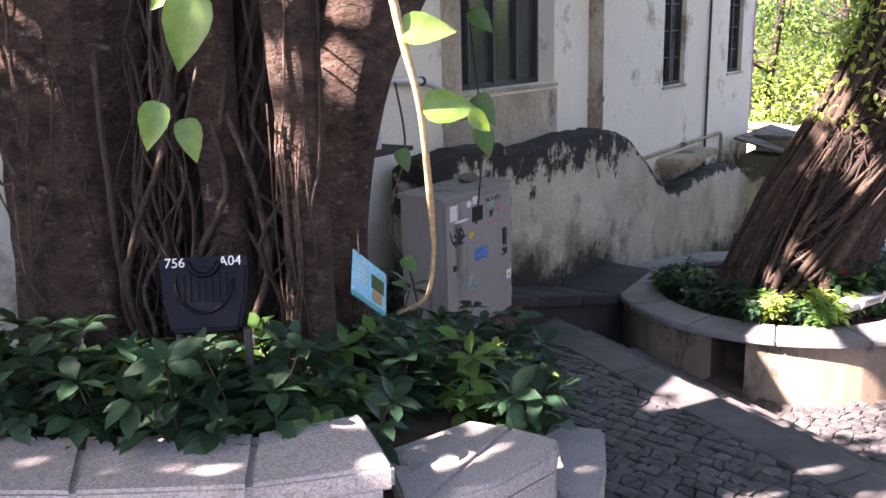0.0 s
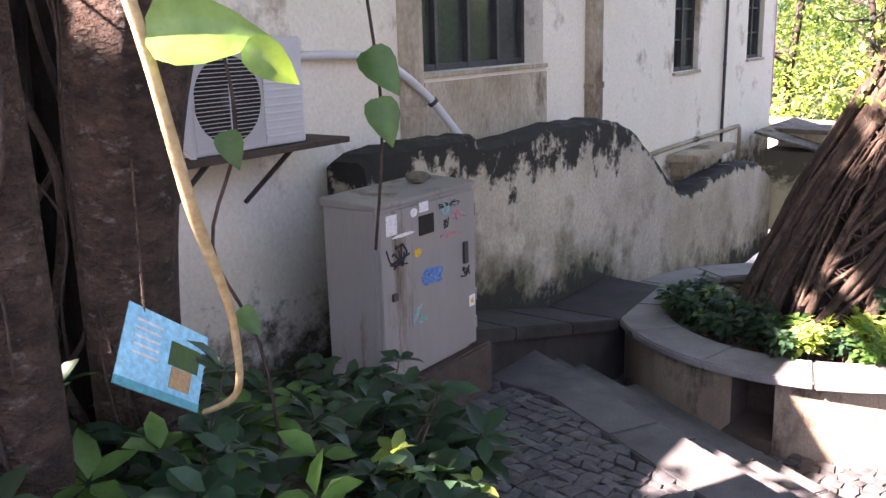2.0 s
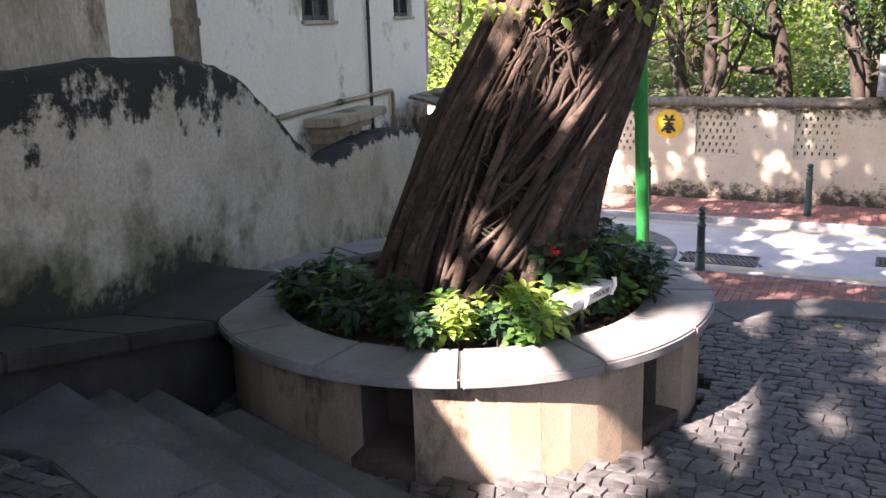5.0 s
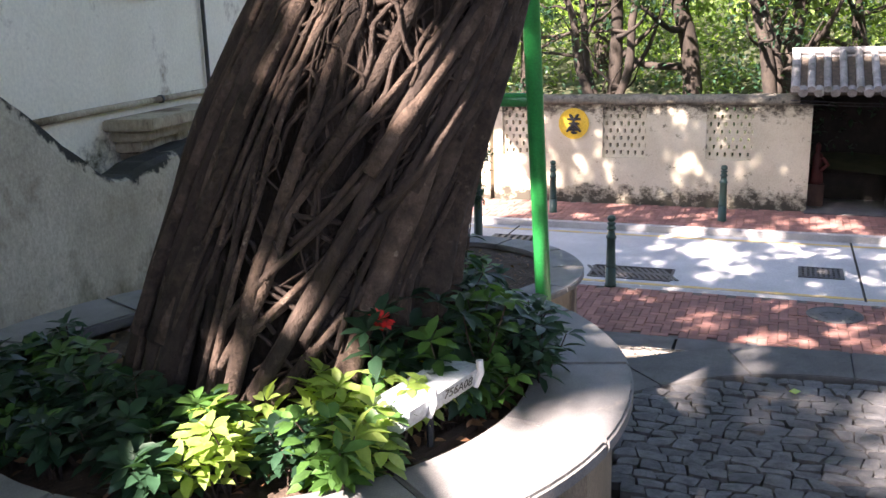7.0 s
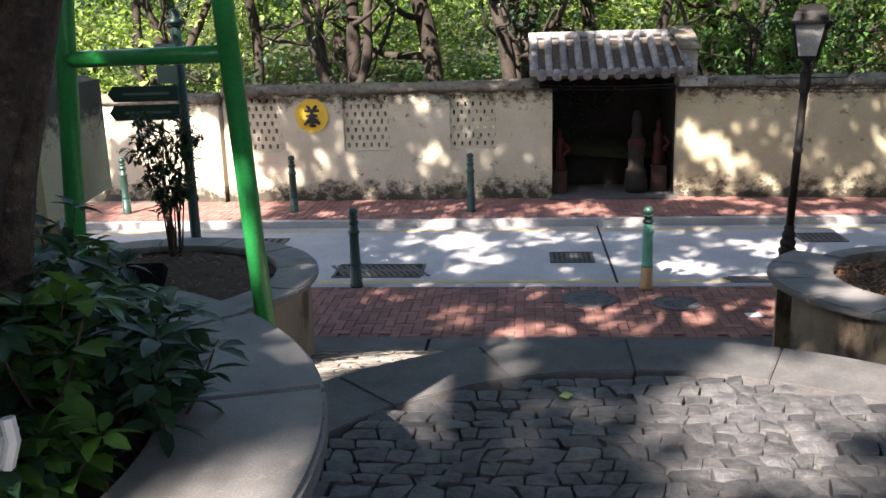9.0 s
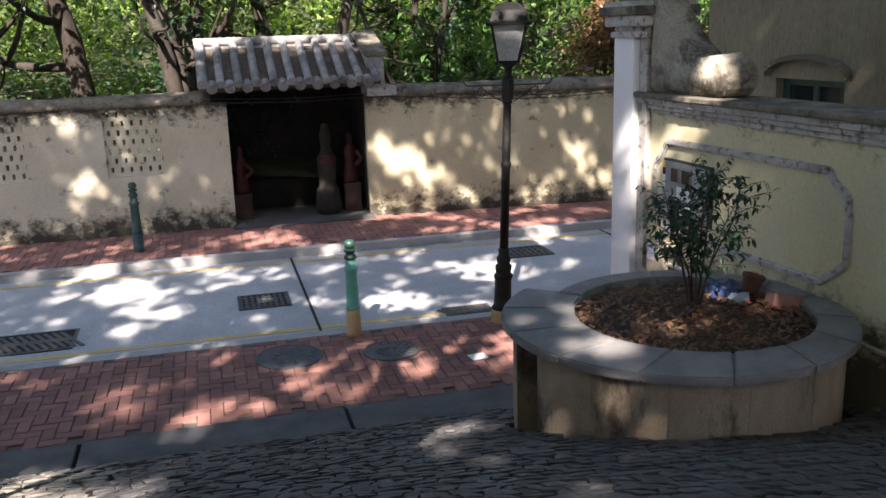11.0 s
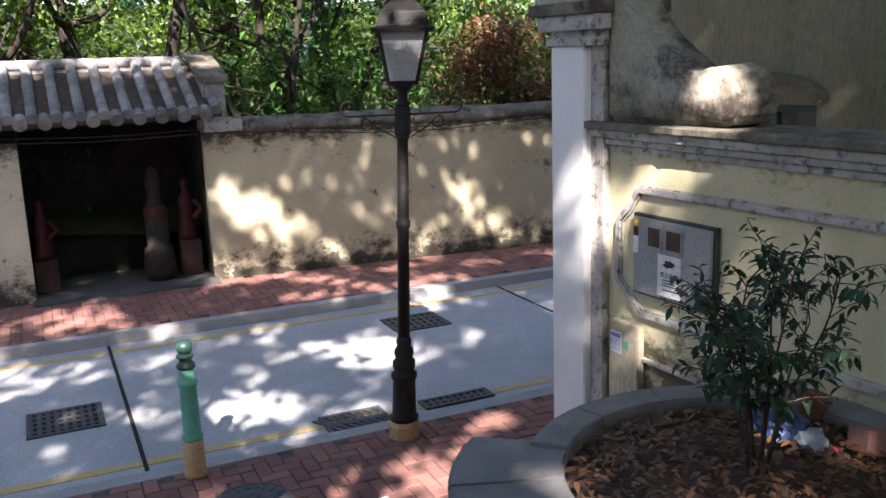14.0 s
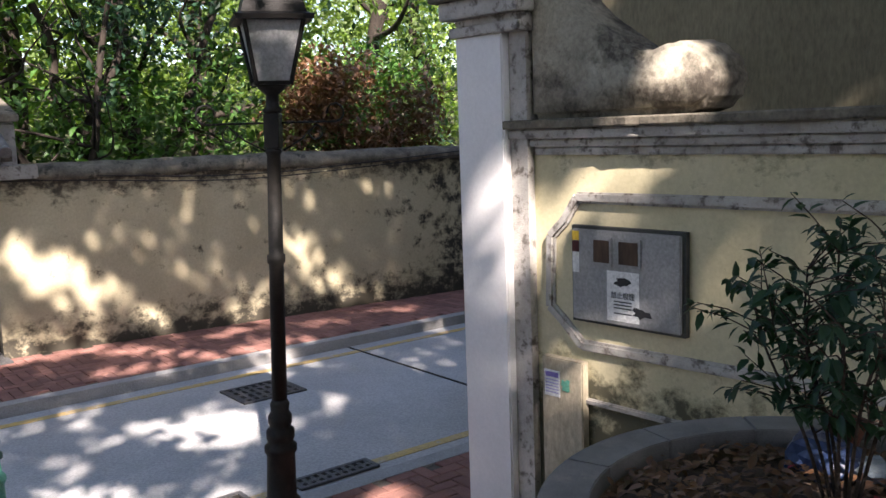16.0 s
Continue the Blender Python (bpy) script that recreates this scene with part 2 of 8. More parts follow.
def box(m, sx, sy, sz, bevel=0.0):
    bm = bmesh.new()
    add_box(bm, m, sx, sy, sz, bevel)
    return bm


def add_prism(bm, pts, z0, z1):
    """An upright prism on a plan outline; z0 and z1 are numbers or lists."""
    n = len(pts)
    lo = [bm.verts.new((p[0], p[1], z0 if not isinstance(z0, (list, tuple)) else z0[i])) for i, p in enumerate(pts)]
    hi = [bm.verts.new((p[0], p[1], z1 if not isinstance(z1, (list, tuple)) else z1[i])) for i, p in enumerate(pts)]
    for i in range(n):
        j = (i + 1) % n
        bm.faces.new((lo[i], lo[j], hi[j], hi[i]))
    bm.faces.new(hi)
    bm.faces.new(lo[::-1])
    return lo, hi


def prism(pts, z0, z1, bevel=0.0):
    bm = bmesh.new()
    add_prism(bm, pts, z0, z1)
    bmesh.ops.recalc_face_normals(bm, faces=bm.faces)
    if bevel:
        bmesh.ops.bevel(bm, geom=bm.edges[:], offset=bevel, segments=2, affect="EDGES")
    return bm


def add_tube(bm, pts, radii, seg=8, wob=0.0, seed=0, cap=True):
    """A tube along points, with a radius at each."""
    pts = [Vector(p) for p in pts]
    if not isinstance(radii, (list, tuple)):
        radii = [radii] * len(pts)
    rings = []
    side = None
    for i, p in enumerate(pts):
        d = (pts[min(i + 1, len(pts) - 1)] - pts[max(i - 1, 0)]).normalized()
        if side is None:
            side = d.orthogonal().normalized()
        side = (side - d * side.dot(d)).normalized()
        up = d.cross(side)
        ring = []
        for k in range(seg):
            a = 2 * math.pi * k / seg
            v = side * math.cos(a) + up * math.sin(a)
            r = radii[i]
            if wob:
                q = p + v * r
                r *= 1 + wob * noise.noise(Vector((q.x * 5 + seed, q.y * 5, q.z * 2.2)))
            ring.append(bm.verts.new(p + v * r))
        rings.append(ring)
    for a, b in zip(rings, rings[1:]):
        for k in range(seg):
            j = (k + 1) % seg
            bm.faces.new((a[k], a[j], b[j], b[k]))
    if cap:
        bm.faces.new(rings[0][::-1])
        bm.faces.new(rings[-1])


def tube(pts, radii, seg=8, wob=0.0, seed=0):
    bm = bmesh.new()
    add_tube(bm, pts, radii, seg, wob, seed)
    return bm


def add_lathe(bm, profile, seg=20, m=Matrix()):
    rings = [[bm.verts.new(m @ Vector((r * math.cos(2 * math.pi * k / seg), r * math.sin(2 * math.pi * k / seg), z))) for k in range(seg)] for r, z in profile]
    for a, b in zip(rings, rings[1:]):
        for k in range(seg):
            j = (k + 1) % seg
            bm.faces.new((a[k], a[j], b[j], b[k]))
    bm.faces.new(rings[0][::-1])
    bm.faces.new(rings[-1])


def lathe(profile, seg=20, m=Matrix()):
    bm = bmesh.new()
    add_lathe(bm, profile, seg, m)
    return bm


def spline(pts, n=8):
    """Points along a smooth curve through pts."""
    p = [Vector(q) for q in pts]
    out = []
    for i in range(len(p) - 1):
        a, b, c, d = p[max(i - 1, 0)], p[i], p[i + 1], p[min(i + 2, len(p) - 1)]
        for k in range(n):
            t = k / n
            out.append(0.5 * (2 * b + (c - a) * t + (2 * a - 5 * b + 4 * c - d) * t * t + (3 * b - a - 3 * c + d) * t ** 3))
    return out + [p[-1]]


def add_leaf(bm, at, way, up, size, width=0.42, droop=0.25):
    """One pointed leaf of six faces, folded at its rib and bent down."""
    way = way.normalized()
    side = way.cross(up)
    if side.length < 1e-4:
        side = way.orthogonal()
    side.normalize()
    nor = side.cross(way)
    prof = ((0.0, 0.02), (0.3, 0.8), (0.65, 0.95), (1.0, 0.02))
    rows = []
    for t, w in prof:
        c = at + way * (size * t) - nor * (droop * size * t * t)
        o = side * (size * width * 0.5 * w)
        lift = nor * (size * 0.07 * w)
        rows.append((bm.verts.new(c - o + lift), bm.verts.new(c), bm.verts.new(c + o + lift)))
    for a, b in zip(rows, rows[1:]):
        bm.faces.new((a[0], a[1], b[1], b[0]))
        bm.faces.new((a[1], a[2], b[2], b[1]))


def leaf_mesh(name, spots, material, parent=None, kind="", width=0.42, label=""):
    """Many leaves in one mesh; spots are (place, way, size)."""
    V, F = [], []
    o_ = origin(parent) if parent else Vector((0, 0, 0))
    prof = ((0.0, 0.03), (0.35, 0.9), (0.7, 0.8), (1.0, 0.03))
    for at, way, size in spots:
        way = way.normalized()
        side = way.cross(Vector((random.uniform(-0.5, 0.5), random.uniform(-0.5, 0.5), 1)))
        if side.length < 1e-4:
            side = way.orthogonal()
        side.normalize()
        nor = side.cross(way)
        base = len(V)
        for t, w in prof:
            c = at - o_ + way * (size * t) - nor * (0.28 * size * t * t)
            o = side * (size * width * 0.5 * w)
            lift = nor * (size * 0.08 * w)
            V.extend((c - o + lift, c, c + o + lift))
        for k in range(3):
            b = base + 3 * k
            F.append((b, b + 1, b + 4, b + 3))
            F.append((b + 1, b + 2, b + 5, b + 4))
    me = bpy.data.meshes.new(name)
    me.from_pydata([tuple(v) for v in V], [], F)
    me.materials.append(material)
    me.shade_smooth()
    ob = new(name, me)
    if parent:
        ob.parent = parent
    if kind:
        ob["kind"] = kind
    if label:
        ob["label"] = label
    return ob


def rvec(up=0.0):
    v = Vector((random.gauss(0, 1), random.gauss(0, 1), random.gauss(0, 0.7) + up))
    return v.normalized()


# ---- the plan: street coordinates u along the kerb, n across the road ----
SU, SN, SO = Vector((0.703, -0.711, 0)), Vector((0.711, 0.703, 0)), Vector((9.9, 12.1, 0))
STREET = Matrix(((SU.x, SN.x, 0, SO.x), (SU.y, SN.y, 0, SO.y), (0, 0, 1, 0), (0, 0, 0, 1)))
# a right-handed frame: x = u, y = n


def S(u, n, z=0.0):
    return SO + SU * u + SN * n + Vector((0, 0, z))


def un(x, y):
    d = Vector((x, y, 0)) - SO
    return d.dot(SU), d.dot(SN)


# the old house wall: s along it, o out of it
BD, BN, BO = Vector((0.57, 0.8217, 0)), Vector((0.8217, -0.57, 0)), Vector((1.09, 8.46, 0))


def B(s, o, z=0.0):
    return BO + BD * s + BN * o + Vector((0, 0, z))


BM = Matrix(((BD.x, BN.x, 0, BO.x), (BD.y, BN.y, 0, BO.y), (0, 0, 1, 0), (0, 0, 0, 1)))
# the garden wall by the gate: s from the pillar along it, o out of it towards the path
GD, GN, GO = Vector((-0.66, -0.751, 0)), Vector((-0.751, 0.66, 0)), Vector((11.96, 8.67, 0))


def G(s, o, z=0.0):
    return GO + GD * s + GN * o + Vector((0, 0, z))


GM = Matrix(((GD.x, GN.x, 0, GO.x), (GD.y, GN.y, 0, GO.y), (0, 0, 1, 0), (0, 0, 0, 1)))

NOSINGS = ((-0.05, 2.18), (0.20, 2.04), (0.49, 1.895), (0.80, 1.745))


def stair_q(x, y):
    return (x - 1.09) * 0.90 + (y - 5.91) * 0.43


def gz(x, y):
    """Height of the walked ground."""
    q = stair_q(x, y)
    if q < -0.05:
        return 2.18 + max(0.0, 3.2 - y) * 0.14
    for (a, za), (b, zb) in zip(NOSINGS, NOSINGS[1:]):
        if q < b:
            return zb
    u, n = un(x, y)
    dd = math.hypot(u - 0.62, n + 7.9) - 1.62
    if n < -7.9:
        dd = abs(u - 0.62) - 1.62
    if dd <= 0 or (u < -1.0 and n < -6.9):
        return 1.585
    rest = max(0.0, -2.35 - n)
    if u < -1.0:
        dd = max(0.02, min(dd, n + 6.9))
    if rest <= 0:
        return 0.0
    f = dd / (dd + rest)
    return 1.45 * (1 - f) + 0.05 * f


P0, P1, P2 = Vector((5.6, 11.85, 0)), Vector((2.85, 7.3, 0)), Vector((9.58, 7.5, 0))


def wall_weather(name, base1, base2, algae, moss, z_lo, z_hi, top_line, lim=(0.50, 0.68), peel=(0.3, 0.26, 0.2), peel_amount=0.0, peel_scale=2.5):
    """Old limewash: algae running down from the top, moss creeping up from the foot, both broken up by noise."""
    m = mat(name, base1, base2, 1.3, 0.9, 0.14, 40, peel, peel_amount, peel_scale, grain=0.1)
    nt = m.node_tree
    nd, ln = nt.nodes, nt.links
    bsdf = nd["Principled BSDF"]
    geo = nd.new("ShaderNodeNewGeometry")
    sep = nd.new("ShaderNodeSeparateXYZ")
    ln.new(geo.outputs["Position"], sep.inputs[0])
    src = bsdf.inputs["Base Color"].links[0].from_socket
    for col, za, zb, sc, st in ((algae, top_line[0], top_line[1], 5.5, (1, 1, 1.5)), (moss, z_hi, z_lo, 5.0, (1, 1, 1.2))):
        mp = nd.new("ShaderNodeMapping")
        mp.inputs["Scale"].default_value = st
        ln.new(geo.outputs["Position"], mp.inputs[0])
        nz = nd.new("ShaderNodeTexNoise")
        nz.inputs["Scale"].default_value, nz.inputs["Detail"].default_value, nz.inputs["Roughness"].default_value = sc, 9, 0.75
        ln.new(mp.outputs[0], nz.inputs[0])
        r = nd.new("ShaderNodeMapRange")
        r.inputs[1].default_value, r.inputs[2].default_value, r.inputs[3].default_value, r.inputs[4].default_value = za, zb, -0.35, 0.35
        ln.new(sep.outputs[2], r.inputs[0])
        ad = nd.new("ShaderNodeMath")
        ad.operation = "ADD"
        ln.new(nz.outputs[0], ad.inputs[0])
        ln.new(r.outputs[0], ad.inputs[1])
        th = nd.new("ShaderNodeMapRange")
        th.inputs[1].default_value, th.inputs[2].default_value = lim
        ln.new(ad.outputs[0], th.inputs[0])
        mx = nd.new("ShaderNodeMix")
        mx.data_type = "RGBA"
        mx.inputs[7].default_value = (*col, 1)
        ln.new(th.outputs[0], mx.inputs[0])
        ln.new(src, mx.inputs[6])
        src = mx.outputs[2]
    ln.new(src, bsdf.inputs["Base Color"])
    return m


farwall_m = wall_weather("ochre_wall_weathered", (0.47, 0.42, 0.31), (0.58, 0.53, 0.41), (0.07, 0.06, 0.045), (0.06, 0.053, 0.038), -0.2, 0.9, (1.25, 2.1), (0.46, 0.64), peel=(0.10, 0.085, 0.06), peel_amount=0.025, peel_scale=4.5)
render_m = wall_weather("cream_render_weathered", (0.76, 0.71, 0.56), (0.83, 0.79, 0.66), (0.45, 0.4, 0.31), (0.11, 0.1, 0.065), 1.9, 3.15, (4.2, 9.5), (0.45, 0.64), peel=(0.40, 0.33, 0.23), peel_amount=0.05, peel_scale=1.3)
wood_bark_m = mat("woodland_bark", (0.017, 0.013, 0.010), (0.05, 0.039, 0.03), 8, 0.9, 0.8, 45, stretch=(1, 1, 0.5))
yellow_m = wall_weather("yellow_render_weathered", (0.50, 0.45, 0.28), (0.60, 0.54, 0.36), (0.10, 0.09, 0.06), (0.085, 0.08, 0.05), 0.45, 1.55, (1.7, 2.5), (0.46, 0.64), peel=(0.13, 0.12, 0.085), peel_amount=-0.035, peel_scale=9.0)
# ledge stone with mossy spots, darkened to hold the parapet foot's shade
ledge_m = mat("mossy_shade_dark_stone", (0.014, 0.013, 0.012), (0.04, 0.037, 0.033), 4, 0.75, 0.4, 70, (0.035, 0.042, 0.02), 0.03, 5)


def parapet_weather():
    """Limewash with black algae from the top edge down and moss from the foot up, after the wall's own height fields."""
    m = mat("limewashed_parapet", (0.34, 0.30, 0.22), (0.52, 0.475, 0.37), 1.6, 0.9, 0.45, 40, (0.27, 0.22, 0.155), 0.05, 1.8, grain=0.2)
    nd, ln = m.node_tree.nodes, m.node_tree.links
    bsdf = nd["Principled BSDF"]
    src = bsdf.inputs["Base Color"].links[0].from_socket
    geo = nd.new("ShaderNodeNewGeometry")
    for field, col, reach, amp, sc, lim in (("above_foot", (0.10, 0.10, 0.055), 0.9, 0.22, 2.4, (0.44, 0.7)), ("above_foot", (0.03, 0.03, 0.02), 0.42, 0.22, 5.0, (0.5, 0.62)), ("below_top", (0.022, 0.022, 0.017), 0.60, 0.19, 4.5, (0.50, 0.58))):
        at = nd.new("ShaderNodeAttribute")
        at.attribute_name = field
        nz = nd.new("ShaderNodeTexNoise")
        nz.inputs["Scale"].default_value, nz.inputs["Detail"].default_value, nz.inputs["Roughness"].default_value = sc, 9, 0.7
        ln.new(geo.outputs["Position"], nz.inputs[0])
        r = nd.new("ShaderNodeMapRange")
        r.inputs[1].default_value, r.inputs[2].default_value, r.inputs[3].default_value, r.inputs[4].default_value = 0.0, reach, amp, -amp
        ln.new(at.outputs["Fac"], r.inputs[0])
        ad = nd.new("ShaderNodeMath")
        ad.operation = "ADD"
        ln.new(nz.outputs[0], ad.inputs[0])
        ln.new(r.outputs[0], ad.inputs[1])
        th = nd.new("ShaderNodeMapRange")
        th.inputs[1].default_value, th.inputs[2].default_value = lim
        ln.new(ad.outputs[0], th.inputs[0])
        mx = nd.new("ShaderNodeMix")
        mx.data_type = "RGBA"
        mx.inputs[7].default_value = (*col, 1)
        ln.new(th.outputs[0], mx.inputs[0])
        ln.new(src, mx.inputs[6])
        src = mx.outputs[2]
    ln.new(src, bsdf.inputs["Base Color"])
    return m


def stain_along(m, axis, start, lo, hi, col, sc=3.0):
    """A dark growth that thickens along an axis of the plan."""
    nd, ln = m.node_tree.nodes, m.node_tree.links
    bsdf = nd["Principled BSDF"]
    src = bsdf.inputs["Base Color"].links[0].from_socket
    geo = nd.new("ShaderNodeNewGeometry")
    dt = nd.new("ShaderNodeVectorMath")
    dt.operation = "DOT_PRODUCT"
    dt.inputs[1].default_value = axis
    ln.new(geo.outputs["Position"], dt.inputs[0])
    r = nd.new("ShaderNodeMapRange")
    k = start.dot(axis)
    r.inputs[1].default_value, r.inputs[2].default_value, r.inputs[3].default_value, r.inputs[4].default_value = lo + k, hi + k, -0.32, 0.1
    ln.new(dt.outputs["Value"], r.inputs[0])
    nz = nd.new("ShaderNodeTexNoise")
    nz.inputs["Scale"].default_value, nz.inputs["Detail"].default_value, nz.inputs["Roughness"].default_value = sc, 9, 0.72
    ln.new(geo.outputs["Position"], nz.inputs[0])
    ad = nd.new("ShaderNodeMath")
    ad.operation = "ADD"
    ln.new(nz.outputs[0], ad.inputs[0])
    ln.new(r.outputs[0], ad.inputs[1])
    th = nd.new("ShaderNodeMapRange")
    th.inputs[1].default_value, th.inputs[2].default_value = 0.5, 0.6
    ln.new(ad.outputs[0], th.inputs[0])
    mx = nd.new("ShaderNodeMix")
    mx.data_type = "RGBA"
    mx.inputs[7].default_value = (*col, 1)
    ln.new(th.outputs[0], mx.inputs[0])
    ln.new(src, mx.inputs[6])
    ln.new(mx.outputs[2], bsdf.inputs["Base Color"])
    return m


parapet_m = parapet_weather()
farwall_east_m = stain_along(wall_weather("ochre_wall_blackened", (0.44, 0.38, 0.25), (0.54, 0.48, 0.33), (0.07, 0.06, 0.045), (0.06, 0.053, 0.038), -0.2, 0.9, (1.25, 2.1), (0.46, 0.64), peel=(0.10, 0.085, 0.06), peel_amount=0.025, peel_scale=4.5), SU, SO, 5.4, 8.6, (0.045, 0.040, 0.030), 3.5)
# near-black plaster: the shade inside the shrine is put into its colour
shrine_shade_m = mat("shade_dark_plaster", (0.013, 0.011, 0.009), (0.03, 0.025, 0.02), 4, 0.95, 0.3)
leaf_litter_m = mat("tiles_under_leaf_litter", (0.045, 0.038, 0.032), (0.10, 0.078, 0.06), 16, 0.95, 0.9, 60, (0.24, 0.18, 0.12), 0.02, 22)
scroll_m = mat("stained_scroll_stone", (0.20, 0.18, 0.14), (0.38, 0.345, 0.27), 2.6, 0.9, 0.5, 40, (0.075, 0.064, 0.05), 0.13, 2.0)
# tall house ochre, darkened: the tree shade on the wall is in the colour
tall_m = mat("shaded_ochre_render", (0.14, 0.12, 0.075), (0.19, 0.165, 0.105), 1.0, 0.9, 0.25, 40, (0.16, 0.14, 0.08), 0.02, 1.6, stretch=(1, 1, 0.3))
ink_blue_m = mat("blue_ink", (0.1, 0.2, 0.5), (0.15, 0.25, 0.55), 5, 0.6, 0)

VINE = [(-0.14, 2.45, 4.5), (-0.10, 2.46, 4.28), (-0.055, 2.49, 4.08), (-0.035, 2.58, 3.82), (-0.03, 2.68, 3.68), (-0.03, 2.74, 3.58), (-0.06, 2.84, 3.42), (-0.16, 2.95, 3.33)]
VINE_LEAVES = [((-0.045, 2.49, 4.07), (1.0, 0.1, 0.0), 0.16), ((-0.10, 2.46, 4.28), (1.0, -0.1, 0.02), 0.15), ((0.08, 2.50, 4.05), (0.7, 0.2, -0.5), 0.09)]
CREEPERS = [[(0.10, 3.62, 4.6), (0.14, 3.62, 4.2), (0.17, 3.62, 3.85), (0.14, 3.6, 3.5)], [(-0.16, 3.3, 4.1), (-0.13, 3.28, 3.85), (-0.2, 3.26, 3.6), (-0.12, 3.3, 3.35), (-0.08, 3.3, 3.0)]]
CREEPER_LEAVES = [((0.14, 3.6, 4.02), (0.5, -0.3, -0.6), 0.14), ((0.16, 3.6, 3.9), (0.3, -0.3, -0.8), 0.13), ((-0.15, 3.26, 3.86), (0.3, -0.3, -0.7), 0.09), ((-0.15, 3.26, 3.45), (0.4, -0.3, -0.4), 0.08), ((0.13, 3.6, 4.35), (0.6, -0.3, -0.5), 0.12)]

SIGN_C, SIGN_A, SIGN_B = Vector((-0.266, 3.05, 3.41)), Vector((0.10, 0.18, -0.146)), Vector((0.0, -0.137, -0.122))


# ---- the ground ----
def grid_axis(lo, hi, step):
    a = [lo - 300, lo - 120, lo - 40, lo - 12]
    k = lo
    while k <= hi:
        a.append(k)
        k += step
    return a + [hi + 12, hi + 40, hi + 120, hi + 300]


def build_ground():
    bm = bmesh.new()
    ux, ny = grid_axis(-14, 12, 0.25), grid_axis(-16, 7, 0.25)
    rows = []
    for n in ny:
        row = []
        for u in ux:
            p = S(u, n)
            if n > -2.2:
                z = -0.22
            else:
                z = gz(p.x, p.y) - 0.035
                if -0.2 < stair_q(p.x, p.y) < 1.3:
                    z -= 0.5
                if (p - P0).length < 0.8 or (p - P1).length < 1.1 or (p - P2).length < 0.9:
                    z -= 0.3
            row.append(bm.verts.new((p.x, p.y, z)))
        rows.append(row)
    for a, b in zip(rows, rows[1:]):
        for i in range(len(a) - 1):
            bm.faces.new((a[i], a[i + 1], b[i + 1], b[i]))
    return tagged(part("ground", bm, earth_m, smooth=True), "dark earth and mortar under the paving", "ground", kind="structure")


ground = build_ground()


def slab(name, u0, u1, n0, n1, z0, z1, material, label, bevel=0.0):
    pts = [S(u0, n0), S(u1, n0), S(u1, n1), S(u0, n1)]
    return tagged(part(name, prism(pts, z0, z1, bevel), material), label, name.split("_")[0], kind="structure")


road = slab("road", -40, 30, 0.0, 3.2, -0.21, -0.045, road_m, "pale grey concrete road in sun and leaf shade")
kerb_n = slab("kerb_near", -40, 30, -0.14, 0.0, -0.21, 0.004, kerb_m, "low grey granite kerb beside the road")
kerb_f = slab("kerb_far", -40, 30, 3.2, 3.34, -0.21, 0.06, kerb_m, "low grey granite kerb at the far pavement")
pave_n = slab("pavement_near", -16, 9, -1.85, -0.14, -0.21, -0.012, sand_m, "red brick pavement with dark joints")
pave_f = slab("pavement_far", -20, 12, 3.34, 5.2, -0.21, 0.04, sand_m, "red brick pavement along the ochre wall")
for nm, n in (("road_line_near", 0.20), ("road_line_far", 2.92)):
    tagged(part(nm, prism([S(-30, n), S(20, n), S(20, n + 0.09), S(-30, n + 0.09)], -0.044, -0.040), line_m), "worn yellow line on the concrete road", "road line", kind="structure")
for k, u in enumerate((-3.9, 1.25, 5.6)):
    tagged(part("road_joint", prism([S(u, 0.02), S(u + 0.03, 0.02), S(u + 0.03, 3.18), S(u, 3.18)], -0.044, -0.0395), dark_m), "dark joint across the concrete road", "road joint", kind="structure")
for k in range(12):
    u = -14 + 1.9 * k
    tagged(part("kerb_slab", prism([S(u + 0.01, -2.35), S(u + 1.88, -2.35), S(u + 1.88, -1.86), S(u + 0.01, -1.86)], -0.2, 0.012, 0.006), slab_m), "dark granite slab edging the brick pavement", "paving slab", "edging slabs", kind="structure")


# stairs between the upper path and the terrace
def stair_line(q):
    a = Vector((1.09, 5.91, 0)) + Vector((0.90, 0.43, 0)) * q
    d = Vector((0.43, -0.90, 0))
    return a, d


for k, (q, z) in enumerate(NOSINGS):
    a, d = stair_line(q)
    w = Vector((0.90, 0.43, 0))
    back = 0.30 if k == 0 else q - NOSINGS[k - 1][0] + 0.03
    s0 = (-0.95, -0.95, -0.85, -0.65)[k]
    for j in range(5):
        b0, b1 = a + d * (s0 + 1.6 * j + 0.004), a + d * (s0 + 1.6 * (j + 1) - 0.004)
        z1 = [gz(*(p.xy)) if k == 0 else z for p in (b0 - w * back, b1 - w * back, b1 - w * 0.02, b0 - w * 0.02)]
        tagged(part("step", prism([b0 - w * back, b1 - w * back, b1, b0], z - 0.5, [v + 0.01 for v in z1], 0.008), slab_m),
               "worn dark granite step between path and terrace", "step", "stairs", kind="structure")

tagged(part("landing_slab", prism([(0.46, 5.97), (0.60, 5.84), (0.74, 5.74), (0.86, 5.61), (0.80, 5.75), (0.64, 6.10)], 1.9, 2.192, 0.004), slab_m), "worn dark slab curving round the cobbles at the stair head", "slab", kind="structure")

